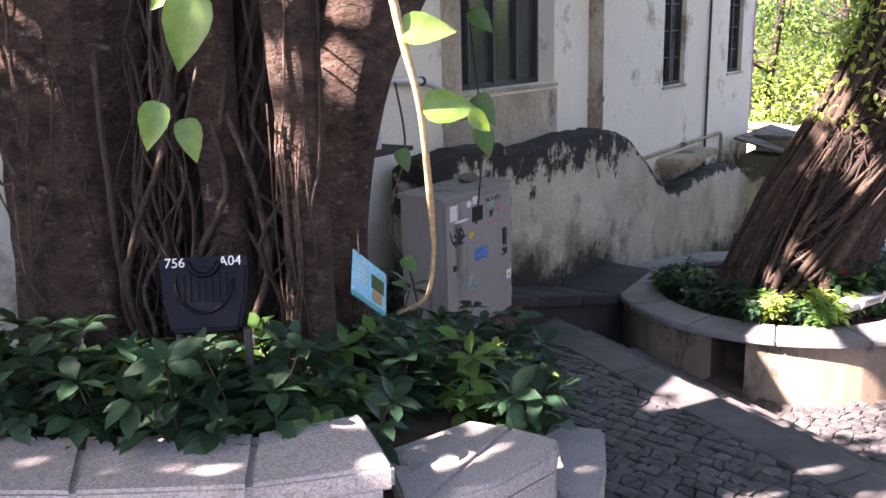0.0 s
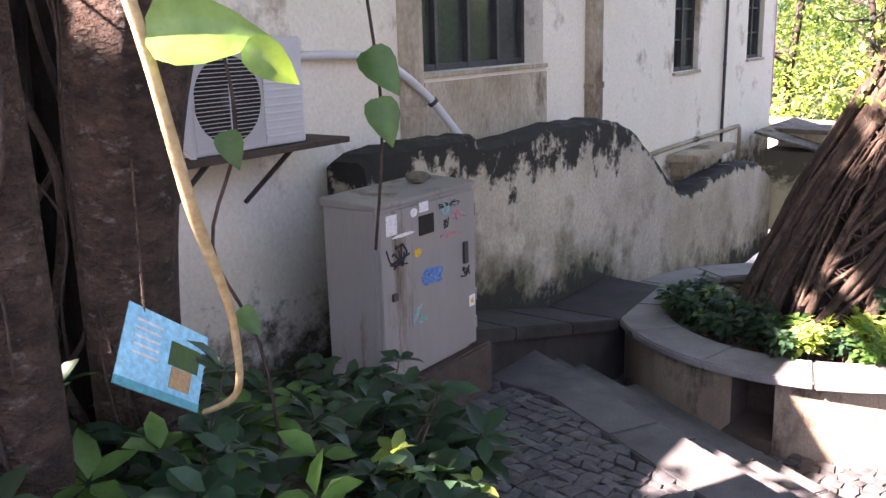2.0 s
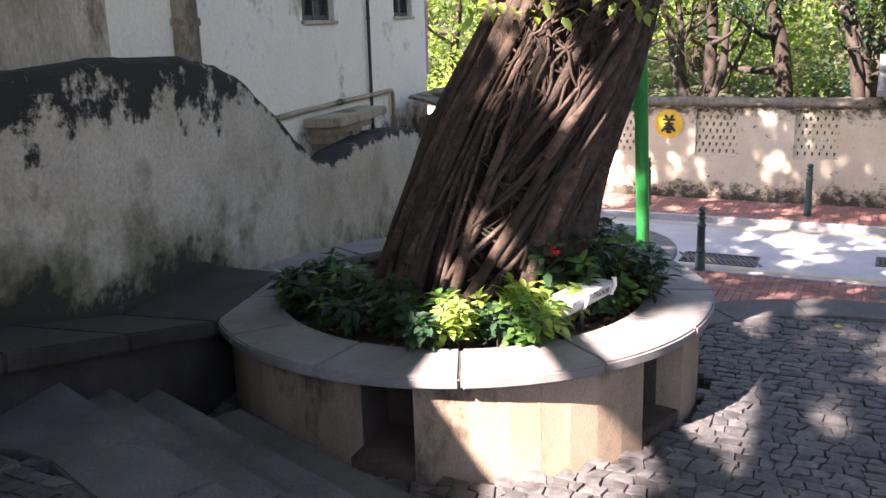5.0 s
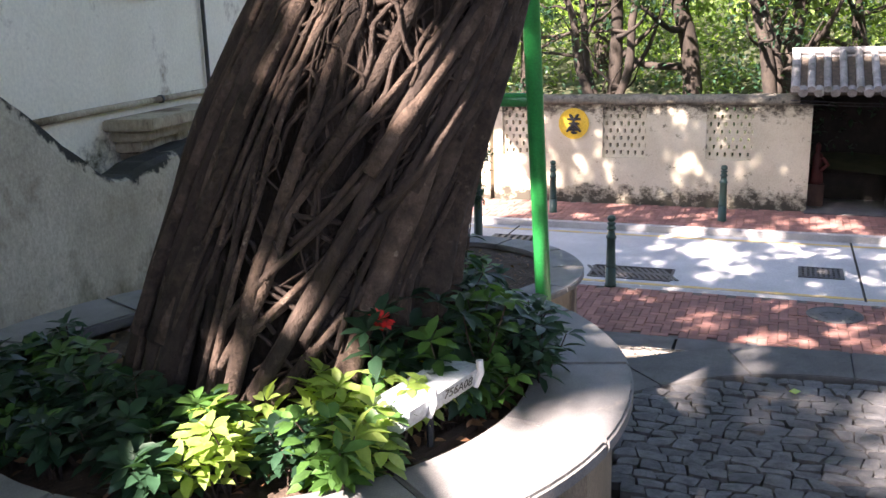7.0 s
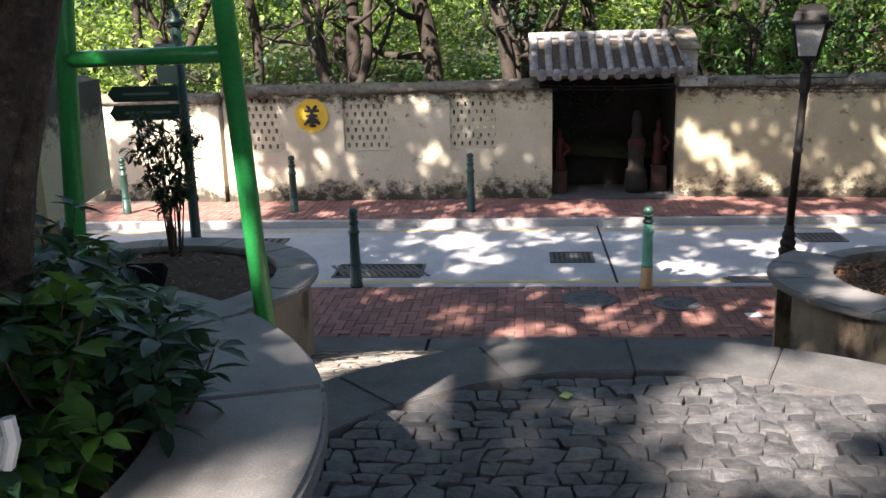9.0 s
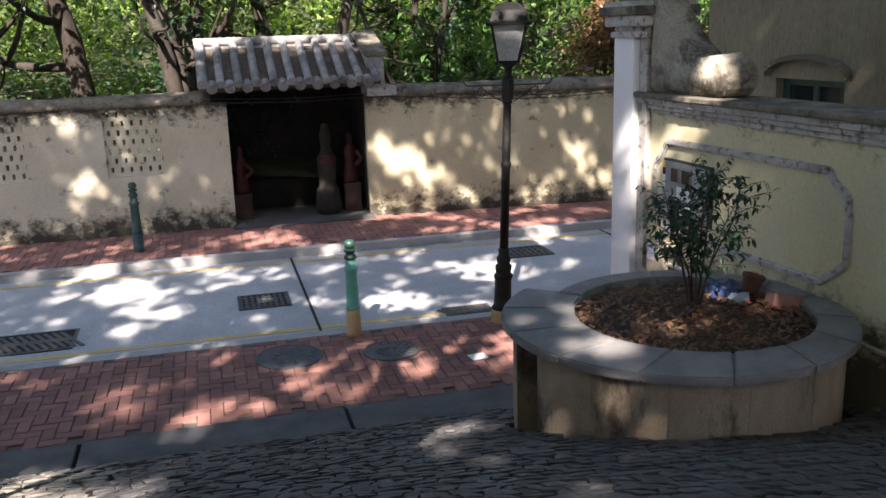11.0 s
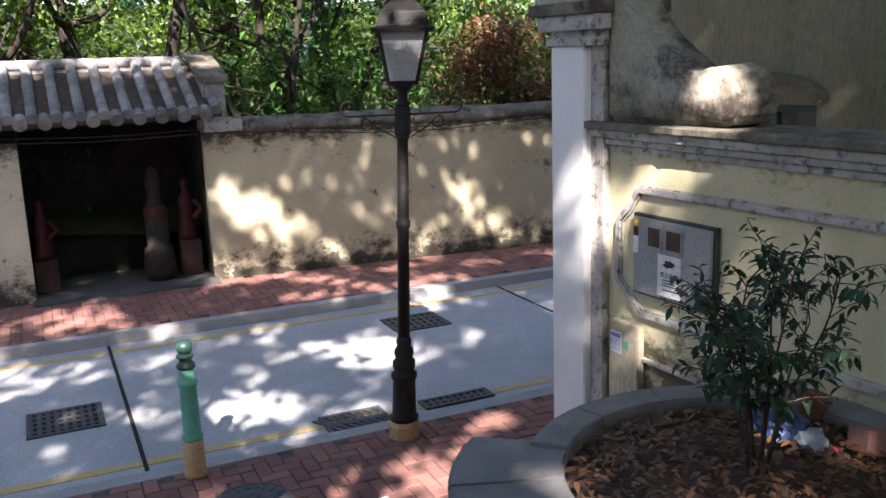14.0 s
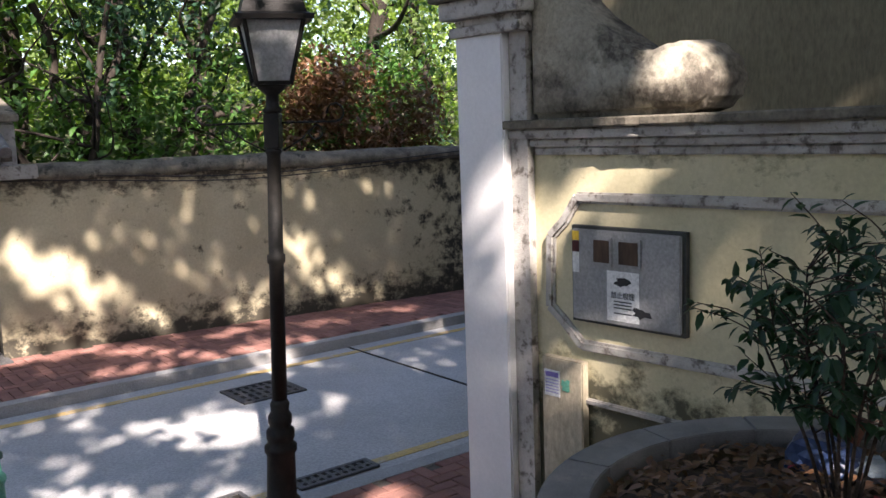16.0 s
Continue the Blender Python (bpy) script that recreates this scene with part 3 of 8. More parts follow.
# the terrace's curved edging
for k in range(9):
    a0, a1 = radians(-20 + 22 * k), radians(-20 + 22 * (k + 1) - 0.15)
    pts = []
    for r, sgn in ((1.62, 1), (1.25, -1)):
        arc = [a0 + (a1 - a0) * i / 5 for i in range(6)][::sgn]
        pts += [S(0.62 + r * math.cos(a), -7.9 + r * math.sin(a)) for a in arc]
    tagged(part("terrace_edging", prism(pts, 1.2, 1.592, 0.005), slab_m), "curved grey granite edging of the cobbled terrace", "edging", "terrace edging", kind="structure")


# ---- walls ----
def wall_boxes(bm, M, s0, s1, z0, z1, o0, o1, openings):
    """A straight wall with rectangular openings through it."""
    def bx(a, b, c, d):
        if b - a > 1e-4 and d - c > 1e-4:
            add_box(bm, M @ Matrix.Translation(((a + b) / 2, (o0 + o1) / 2, c)), b - a, abs(o1 - o0), d - c)
    at = s0
    for a, b, c, d in sorted(openings):
        bx(at, a, z0, z1)
        bx(a, b, z0, c)
        bx(a, b, d, z1)
        at = b
    bx(at, s1, z0, z1)


WINS = ((-1.62, -0.02, 3.80, 5.5), (2.75, 3.48, 3.58, 4.85), (5.21, 5.88, 3.62, 4.85))
bm = bmesh.new()
wall_boxes(bm, BM, -10, 6.4, 1.4, 5.75, -0.35, 0.0, WINS)
house = tagged(part("wall_house", bm, render_m), "cream rendered wall of an old house, stained and patched", "wall", kind="structure")
bm = bmesh.new()
add_box(bm, BM @ Matrix.Translation((6.25, -3.35, 1.4)), 0.3, 6.0, 4.35)
tagged(part("wall_house_end", bm, render_m), "cream rendered end wall of the old house", "wall", kind="structure")

# broken parapet in front of the house
PROFILE = [(-2.75, 3.40), (-2.45, 3.45), (-1.95, 3.44), (-1.68, 3.43), (-1.63, 3.36), (-1.04, 3.36), (-0.5, 3.385), (-0.1, 3.37), (0.22, 3.35), (0.68, 3.24), (0.95, 3.09), (1.2, 2.95),
           (1.6, 2.68), (1.98, 2.46), (2.3, 2.47), (2.55, 2.50), (3.5, 2.53), (4.25, 2.48), (4.7, 2.36), (4.97, 2.22)]


def build_parapet():
    bm = bmesh.new()
    below, above = bm.verts.layers.float.new("below_top"), bm.verts.layers.float.new("above_foot")
    cols = []
    pts = spline([(s, 0, z) for s, z in PROFILE], 5)
    for p in pts:
        z = p.z + 0.02 * noise.noise(Vector((p.x * 7, 0, 0)))
        col = []
        for o, zz in ((0.45, 1.3), (0.45, z - 0.12), (0.44, z - 0.03), (0.40, z), (0.22, z), (0.17, z - 0.04), (0.15, 1.3)):
            q = B(p.x, o, zz)
            v = bm.verts.new(q + BN * (0.012 * noise.noise(q * 3)))
            v[below] = (z - zz) * (1 + 3.0 * min(1.0, max(0.0, p.x - 0.5)))
            v[above] = zz - (2.08 - 0.25 * min(0.0, p.x + 0.8)) + 0.75 * min(1.0, max(0.0, (p.x - 0.1) / 0.8))
            col.append(v)
        cols.append(col)
    for a, b in zip(cols, cols[1:]):
        for i in range(len(a) - 1):
            bm.faces.new((a[i], a[i + 1], b[i + 1], b[i]))
    bm.faces.new(cols[0])
    bm.faces.new(cols[-1][::-1])
    bmesh.ops.recalc_face_normals(bm, faces=bm.faces)
    return bm


parapet = tagged(part("wall_parapet", build_parapet(), parapet_m), "broken whitewashed parapet wall, black with algae along its top", "wall", kind="structure")

# far ochre wall with lattices, straight to the shrine, then bending towards the road
LAT = ((-4.72, -3.94), (-2.83, -2.06), (-1.03, -0.27))
bm = bmesh.new()
wall_boxes(bm, STREET, -4.9, 0.66, -0.2, 1.86, 5.0, 5.28, [(a, b, 0.89, 1.80) for a, b in LAT])
wall_far = tagged(part("wall_far", bm, farwall_m), "ochre rendered garden wall with three pierced lattices", "wall", kind="structure")
bm = bmesh.new()
a, b = S(2.66, 4.98), S(9.5, 4.35)
d = (b - a).normalized()
nn = Vector((-d.y, d.x, 0))
add_prism(bm, [a, b, b + nn * 0.28, a + nn * 0.28], -0.2, 1.84)
tagged(part("wall_far_east", bm, farwall_east_m), "ochre rendered garden wall, blackened and peeling", "wall", kind="structure")
bm = bmesh.new()
a2, b2 = S(-4.9, 5.2), S(-16, 7.5)
d2 = (b2 - a2).normalized()
n2_ = Vector((-d2.y, d2.x, 0))
add_prism(bm, [a2, b2, b2 + n2_ * 0.28, a2 + n2_ * 0.28], -0.2, 1.75)
tagged(part("wall_far_west", bm, farwall_m), "pale sunlit garden wall beyond the lattices", "wall", kind="structure")


def coping(p0, p1, z, w, name, side):
    d = (p1 - p0).normalized()
    s = Vector((-d.y, d.x, 0)) * side
    bm = bmesh.new()
    n = int((p1 - p0).length / 0.15)
    prof = ((-0.05, 0.0), (-0.06, 0.06), (-0.01, 0.13), (w * 0.5, 0.17), (w + 0.01, 0.13), (w + 0.06, 0.06), (w + 0.05, 0.0))
    cols = []
    for i in range(n + 1):
        c = p0 + (p1 - p0) * (i / n)
        cols.append([bm.verts.new(c + s * o + Vector((0, 0, z + h + 0.025 * noise.noise(Vector((c.x * 2.5 + o * 6, c.y * 2.5, h * 3)))))) for o, h in prof])
    for a, b in zip(cols, cols[1:]):
        for i in range(len(prof) - 1):
            bm.faces.new((a[i], a[i + 1], b[i + 1], b[i]))
        bm.faces.new((a[-1], a[0], b[0], b[-1]))
    bm.faces.new(cols[0])
    bm.faces.new(cols[-1])
    bmesh.ops.recalc_face_normals(bm, faces=bm.faces)
    return tagged(part(name, bm, coping_m, smooth=True), "rough weathered coping on the garden wall", "coping", kind="structure")


coping(S(-4.9, 5.0), S(0.45, 5.0), 1.85, 0.28, "coping_far", 1)
coping(a, b, 1.83, 0.28, "coping_far_east", 1)
coping(b2, a2, 1.74, 0.28, "coping_far_west", -1)

# garden wall by the gate
bm = bmesh.new()
wall_boxes(bm, GM, 0.05, 9.0, -0.3, 2.06, -0.25, 0.0, [])
wall_gate = tagged(part("wall_gate", bm, yellow_m), "pale yellow rendered garden wall with moulded panels", "wall", kind="structure")


# ---- planters ----
def planter(name, c, r, w, z_rim, z_base, z_soil, arc, joints, openings, label, rim_mat, body_mat, bed=None):
    """A round bench planter: stone rim in blocks, panelled body with open niches, soil. bed: centre and radius of an off-centre bed."""
    t = thing(name, label, "planter", at=(c.x, c.y, z_base))
    bc, br = bed or (c, r - w)

    def at(cc, rr, deg):
        return (cc.x + rr * math.cos(radians(deg)), cc.y + rr * math.sin(radians(deg)))

    a0, a1 = arc
    step = (a1 - a0) / joints
    for k in range(joints):
        b0, b1 = a0 + step * k + 0.1, a0 + step * (k + 1) - 0.1
        angles = [b0 + (b1 - b0) * i / 8 for i in range(9)]
        pts = [at(c, r, an) for an in angles] + [at(bc, br, an) for an in angles[::-1]]
        part("rim_stone", prism(pts, z_rim - 0.055, z_rim, 0.01), rim_mat, t)
    cuts = [a0] + [v for o in sorted(openings) for v in o] + [a1]
    for k in range(0, len(cuts), 2):
        lo_, hi_ = cuts[k], cuts[k + 1]
        n = max(1, round((hi_ - lo_) / 24))
        for j in range(n):
            b0, b1 = lo_ + (hi_ - lo_) * j / n + 0.06, lo_ + (hi_ - lo_) * (j + 1) / n - 0.06
            angles = [b0 + (b1 - b0) * i / 4 for i in range(5)]
            pts = [at(c, r - 0.07, an) for an in angles] + [at(c, r - 0.2, an) for an in angles[::-1]]
            part("panel", prism(pts, z_base - 0.4, z_rim - 0.056), body_mat, t)
    # niche faces dark brown: dirt and the recess's shade share one colour
    for o0, o1 in openings:
        pts = [at(c, r - 0.46, o0 - 4), at(c, r - 0.46, o1 + 4), at(c, r - 0.50, o1 + 4), at(c, r - 0.50, o0 - 4)]
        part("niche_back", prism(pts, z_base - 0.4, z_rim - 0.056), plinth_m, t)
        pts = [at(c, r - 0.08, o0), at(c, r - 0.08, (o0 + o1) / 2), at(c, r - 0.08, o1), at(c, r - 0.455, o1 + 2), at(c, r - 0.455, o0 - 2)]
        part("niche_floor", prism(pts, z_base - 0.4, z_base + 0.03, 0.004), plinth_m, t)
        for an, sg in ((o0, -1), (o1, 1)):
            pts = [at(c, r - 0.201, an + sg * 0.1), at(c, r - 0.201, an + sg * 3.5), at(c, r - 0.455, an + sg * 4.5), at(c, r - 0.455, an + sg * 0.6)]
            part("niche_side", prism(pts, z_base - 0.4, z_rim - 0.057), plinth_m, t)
    bm = bmesh.new()
    rings = []
    for i in range(7):
        rr = (br + 0.06) * (1 - i / 6.5)
        ring = []
        for k in range(40):
            a = 2 * math.pi * k / 40
            x, y = bc.x + rr * math.cos(a), bc.y + rr * math.sin(a)
            ring.append(bm.verts.new((x, y, z_soil + 0.09 * (i / 6) + 0.05 * noise.noise(Vector((x * 5, y * 5, 0))))))
        rings.append(ring)
    for p, q in zip(rings, rings[1:]):
        for k in range(40):
            j = (k + 1) % 40
            bm.faces.new((p[k], p[j], q[j], q[k]))
    bm.faces.new(rings[-1])
    part("soil", bm, soil_m, t, smooth=True)
    return t


BED2 = Vector((9.66, 7.41, 0))
planter_1 = planter("round_planter", P1, 1.36, 0.36, 2.075, 1.6, 1.97, (0, 360), 13, [(226, 240), (289.5, 305)], "round granite bench planter with open niches round a fig tree", rim_m, face_m)
planter_2 = planter("round_planter", P2, 1.06, 0.34, 1.05, 0.25, 0.95, (84, 340), 10, [(128, 146)], "round granite bench planter with bare leaf-strewn soil and a shrub", rim_m, face_m, (BED2, 0.72))
planter_0 = planter("round_planter", P0, 1.40, 0.34, 1.0, 0.2, 0.93, (0, 360), 12, [(335, 352)], "round granite bench planter holding a signpost and a small shrub", rim_m, face_m)

# the narrow kerb of the second planter, beside the gate wall
for k in range(4):
    b0, b1 = -22 + 28 * k + 0.1, -22 + 28 * (k + 1) - 0.1
    for r0, r1, z0, z1, nm, mt in ((0.88, 0.72, 0.995, 1.065, "rim_stone", rim_m), (0.84, 0.74, -0.1, 0.994, "panel", face_m)):
        pts = []
        for rr_, sg in ((r0, 1), (r1, -1)):
            for i in list(range(9))[::sg]:
                an = radians(b0 + (b1 - b0) * i / 8)
                pts.append((BED2.x + rr_ * math.cos(an), BED2.y + rr_ * math.sin(an)))
        part(nm, prism(pts, z0, z1, 0.004 if nm == "rim_stone" else 0.0), mt, planter_2)


# ---- writing ----
def writing(txt, m, size, material, parent, name="lettering"):
    cu = bpy.data.curves.new("text", "FONT")
    cu.body, cu.size, cu.extrude, cu.align_x, cu.align_y = txt, size, 0.0008, "CENTER", "CENTER"
    tmp = bpy.data.objects.new("text", cu)
    scene.collection.objects.link(tmp)
    bpy.context.view_layer.update()
    me = bpy.data.meshes.new_from_object(tmp.evaluated_get(bpy.context.evaluated_depsgraph_get()))
    bpy.data.objects.remove(tmp)
    me.transform(Matrix.Translation(-origin(parent)) @ m)
    me.materials.clear()
    me.materials.append(material)
    ob = new(name, me)
    ob.parent = parent
    return ob


def facing(at, out, up=Vector((0, 0, 1))):
    """A pose whose x runs to the right, y up and z out of a face."""
    z = out.normalized()
    x = up.cross(z).normalized()
    y = z.cross(x)
    return Matrix(((x.x, y.x, z.x, at[0]), (x.y, y.y, z.y, at[1]), (x.z, y.z, z.z, at[2]), (0, 0, 0, 1)))


def add_plate(bm, m, x0, x1, y0, y1, d, rough=0.0):
    """A thin plate in the plane of m, d thick; rough gives it a ragged outline."""
    if not rough:
        add_box(bm, m @ Matrix.Translation(((x0 + x1) / 2, (y0 + y1) / 2, 0)), x1 - x0, y1 - y0, d)
        return
    n = 14
    ring = []
    for k in range(n):
        a = 2 * math.pi * k / n
        rr = 1 + rough * random.uniform(-1, 0.4)
        ring.append(((x0 + x1) / 2 + (x1 - x0) / 2 * rr * math.cos(a), (y0 + y1) / 2 + (y1 - y0) / 2 * rr * math.sin(a)))
    lo = [bm.verts.new(m @ Vector((x, y, 0))) for x, y in ring]
    hi = [bm.verts.new(m @ Vector((x, y, d))) for x, y in ring]
    bm.faces.new(hi)
    for i in range(n):
        bm.faces.new((lo[i], lo[(i + 1) % n], hi[(i + 1) % n], hi[i]))


def plate(m, x0, x1, y0, y1, d, rough=0.0):
    bm = bmesh.new()
    add_plate(bm, m, x0, x1, y0, y1, d, rough)
    return bm


def bpose(s, o, z):
    return BM @ Matrix.Translation((s, o, z))


# ---- the old house: windows, pilasters, pipes ----
def house_window(s0, s1, z0, z1, cols, rows, depth, label):
    t = thing("window", label, "window", "house windows", "structure", at=B((s0 + s1) / 2, -depth, z0))
    w = 0.045
    bm = bmesh.new()
    for a, b, c, d in ((s0, s0 + w, z0, z1), (s1 - w, s1, z0, z1), (s0, s1, z0, z0 + w), (s0, s1, z1 - w, z1)):
        add_box(bm, bpose((a + b) / 2, -depth, c), b - a, 0.06, d - c)
    part("window_frame", bm, frame_m, t)
    for i in range(1, cols):
        a = s0 + (s1 - s0) * i / cols
        part("mullion", box(bpose(a, -depth + 0.008, z0 + 0.01), 0.035, 0.055, z1 - z0 - 0.02), frame_m, t)
    for j in range(1, rows):
        part("glazing_bar", box(bpose((s0 + s1) / 2, -depth + 0.004, z0 + (z1 - z0) * j / rows), s1 - s0 - 0.02, 0.03, 0.022), frame_m, t)
    for i in range(cols):
        a, b = s0 + (s1 - s0) * i / cols + 0.02, s0 + (s1 - s0) * (i + 1) / cols - 0.02
        part("pane", box(bpose((a + b) / 2, -depth - 0.01, z0 + 0.02), b - a, 0.008, z1 - z0 - 0.04), glass_m, t)
    part("sill", box(bpose((s0 + s1) / 2, -0.02, z0 - 0.032), s1 - s0 + 0.05, 0.10, 0.03, 0.006), sill_stain_m, t)
    return t


house_window(-1.62, -0.02, 3.80, 5.5, 4, 1, 0.2, "tall dark four-light window in a stained deep reveal")
house_window(2.75, 3.48, 3.58, 4.85, 2, 4, 0.09, "narrow dark steel window with small panes")
house_window(5.21, 5.88, 3.62, 4.85, 2, 4, 0.09, "narrow dark steel window with small panes")
# a near-black panel gives the room's darkness by its colour
tagged(part("room_shade_panel", box(bpose(-2.0, -1.6, 3.0), 15, 0.1, 3.4), dark_m), "dark panel standing in for the unlit room behind the house windows", "wall", kind="structure")
bm = bmesh.new()
add_box(bm, bpose(-0.82, 0.012, 2.3), 1.62, 0.03, 1.44)
tagged(part("wall_apron", bm, sill_stain_m), "brown stained render under the tall window", "wall", kind="structure")
for s, w, mt, lb in ((-1.76, 0.22, sill_stain_m, "stained flat pilaster on the old house"), (0.84, 0.27, sill_stain_m, "streaked rounded pilaster on the old house")):
    prof = [(0.5 * w * math.cos(a), 0.09 * math.sin(a)) for a in (math.pi * k / 8 for k in range(9))]
    t = thing("pilaster", lb, "pilaster", kind="structure", at=B(s, 0, 2.0))
    for j, (z0, z1, k) in enumerate(((2.0, 3.55, 1.0), (3.55, 3.60, 1.12), (3.60, 5.7, 0.97))):
        part("pilaster_drum", prism([B(s + x * k, max(0.0, y * k)) for x, y in prof], z0, z1), mt, t)


def pipe_thing(name, label, pts, r, material, seg=10):
    t = thing(name, label, "pipe", kind="", at=pts[-1])
    part("pipe_run", tube(pts, r, seg), material, t, smooth=True)
    for p, q in list(zip(pts, pts[1:]))[2::12]:
        d = (q - p).normalized()
        part("clip", tube([p - d * 0.012, p + d * 0.012], r * 1.35, seg), frame_m, t)
    return t


pipe_thing("drain_hose", "grey flexible hose from the air conditioner to the parapet", spline([B(-3.05, 0.10, 3.96), B(-2.80, 0.07, 3.955), B(-2.5, 0.06, 3.95), B(-2.15, 0.06, 3.92), B(-1.93, 0.09, 3.81), B(-1.72, 0.12, 3.66), B(-1.62, 0.2, 3.5), B(-1.58, 0.28, 3.38)], 5), 0.026, plastic_m)
pipe_thing("wall_conduit", "thin dark conduit running down the cream wall", [B(4.31, 0.03, 5.5), B(4.31, 0.03, 4.6), B(4.30, 0.03, 3.6), B(4.29, 0.03, 2.82), B(4.29, 0.03, 2.2)], 0.018, frame_m)
pipe_thing("wall_conduit", "grey conduit running along the wall and bending down", [B(1.6, 0.04, 2.80), B(2.4, 0.04, 2.815), B(3.4, 0.04, 2.82), B(4.9, 0.04, 2.82), B(4.95, 0.04, 2.78), B(4.95, 0.04, 2.2)], 0.024, sill_stain_m)
# stone ledge jutting from the wall
t = thing("stone_ledge", "worn stepped stone ledge jutting from the house wall", "ledge", at=B(3.2, 0, 2.45))
for j, (a, b, o, z0, z1) in enumerate(((2.62, 3.95, 0.34, 2.66, 2.74), (2.70, 3.75, 0.25, 2.58, 2.655), (2.75, 3.6, 0.17, 2.50, 2.575), (2.8, 3.5, 0.1, 2.44, 2.495))):
    part("ledge_course", prism([B(a, 0), B(b, 0), B(b - 0.06, o), B(a + 0.06, o)], z0, z1, 0.01), sill_stain_m, t)


def air_conditioner():
    t = thing("air_conditioner", "white outdoor air conditioner unit on a wall shelf", "air conditioner", at=B(-3.44, 0.2, 3.52))
    s0, s1, z0, z1, of = -3.80, -3.085, 3.552, 4.058, 0.36
    part("casing", box(bpose((s0 + s1) / 2, 0.21, z0), s1 - s0, 0.30, z1 - z0, 0.014), plastic_m, t)
    m = facing(B(-3.57, of + 0.001, 3.79), BN)
    # dark disc laid on the casing, painting the shade inside the fan opening
    part("fan_opening", lathe([(0.196, 0.0), (0.196, 0.002), (0.0, 0.003)], 32, m), dark_m, t)
    part("fan_hub", lathe([(0.045, 0.003), (0.04, 0.008), (0.0, 0.009)], 16, m), frame_m, t)
    for k in range(24):
        part("grille_wire", tube([B(-3.775, of + 0.016, 3.585 + 0.0182 * k), B(-3.365, of + 0.016, 3.585 + 0.0182 * k)], 0.0022, 4), plastic_m, t)
    for s in (-3.775, -3.57, -3.365):
        part("grille_bar", tube([B(s, of + 0.013, 3.575), B(s, of + 0.013, 4.012)], 0.0035, 5), plastic_m, t)
    for k in range(8):
        part("front_rib", box(bpose(-3.225, of + 0.001, z0 + 0.04 + 0.036 * k), 0.25, 0.008, 0.012, 0.003), plastic_m, t)
    # dark plate painting the shade behind the side bars
    part("side_opening", box(bpose(s0 - 0.001, 0.19, z0 + 0.03), 0.006, 0.22, z1 - z0 - 0.06), dark_m, t)
    for k in range(11):
        part("side_bar", box(bpose(s0 - 0.006, 0.19, z0 + 0.03 + 0.043 * k), 0.012, 0.23, 0.009), plastic_m, t)
    for k in range(4):
        part("side_bar", box(bpose(s0 - 0.006, 0.09 + 0.067 * k, z0 + 0.03), 0.012, 0.008, z1 - z0 - 0.06), plastic_m, t)
    mk = facing(B(-3.235, of + 0.0012, 3.965), BN)
    for a in (90, 210, 330):
        c = Vector((0.016 * math.cos(radians(a)), 0.016 * math.sin(radians(a)), 0))
        part("badge", box(mk @ Matrix.Translation(c) @ pose(0, 0, 0, 0, 0, a + 45), 0.016, 0.016, 0.003), badge_m, t)
    part("lettering_bar", plate(mk, -0.045, 0.045, -0.045, -0.033, 0.002), ink_blue_m, t)
    part("shelf", box(bpose(-3.36, 0.21, z0 - 0.032), 1.06, 0.42, 0.03, 0.004), plinth_m, t)
    part("strap", tube([B(s0 - 0.03, 0.03, 3.86), B(s0 - 0.02, 0.2, 3.66), B(s0 + 0.01, 0.37, 3.545)], 0.014, 6), plastic_m, t)
    for s in (-3.72, -3.2):
        part("strut", tube([B(s, 0.01, z0 - 0.32), B(s, 0.36, z0 - 0.033)], 0.013, 6), frame_m, t)
    return t


badge_m = mat("red_badge_paint", (0.5, 0.02, 0.02), (0.6, 0.03, 0.03), 8, 0.4, 0)
air_conditioner()
# end of the house: painted banner and low roof beyond
tagged(part("banner", box(bpose(6.62, -0.1, 2.9), 0.36, 0.02, 2.2), mat("purple_pink_print", (0.42, 0.12, 0.4), (0.6, 0.22, 0.32), 6, 0.6, 0.05)), "purple and pink printed banner at the house corner", "banner")
t = thing("low_roof", "low dark tiled roof beyond the parapet", "roof", at=B(6.1, 0.6, 2.2))
for k in range(9):
    part("roof_course", box(bpose(6.0, 0.25 + 0.11 * k, 2.70 - 0.028 * k) @ pose(0, 0, 0, -14), 1.9, 0.13, 0.03), coping_m, t)
part("roof_wall", box(bpose(6.0, 0.75, 1.5), 1.8, 0.9, 1.0), yellow_m, t)

# sloping stone ledge at the foot of the parapet
t = thing("stone_bench", "dark sloping stone ledge along the parapet foot", "bench", at=B(-1.5, 0.8, 1.6))
cuts = [-2.9, -2.2, -1.5, -0.80]
for a, b in zip(cuts, cuts[1:]):
    zt = [2.08 - 0.25 * (s + 0.8) for s in (a, b, b, a)]
    part("ledge_stone", prism([B(a + 0.003, 0.46), B(b - 0.003, 0.46), B(b - 0.003, 1.03), B(a + 0.003, 1.03)], [v - 0.08 for v in zt], zt, 0.008), ledge_m, t)
    part("ledge_wall", prism([B(a, 0.47), B(b, 0.47), B(b, 0.98), B(a, 0.98)], 1.2, [v - 0.081 for v in zt]), ledge_m, t)
za, zb = 2.08, 2.075
part("ledge_stone", prism([B(-0.797, 0.46), B(0.2, 0.46), B(0.14, 0.96), B(-0.797, 1.03)], za - 0.08, [za, zb, zb, za], 0.006), ledge_m, t)
part("ledge_wall", prism([B(-0.80, 0.47), B(0.18, 0.47), B(0.11, 0.92), B(-0.80, 0.98)], 1.2, za - 0.081), ledge_m, t)


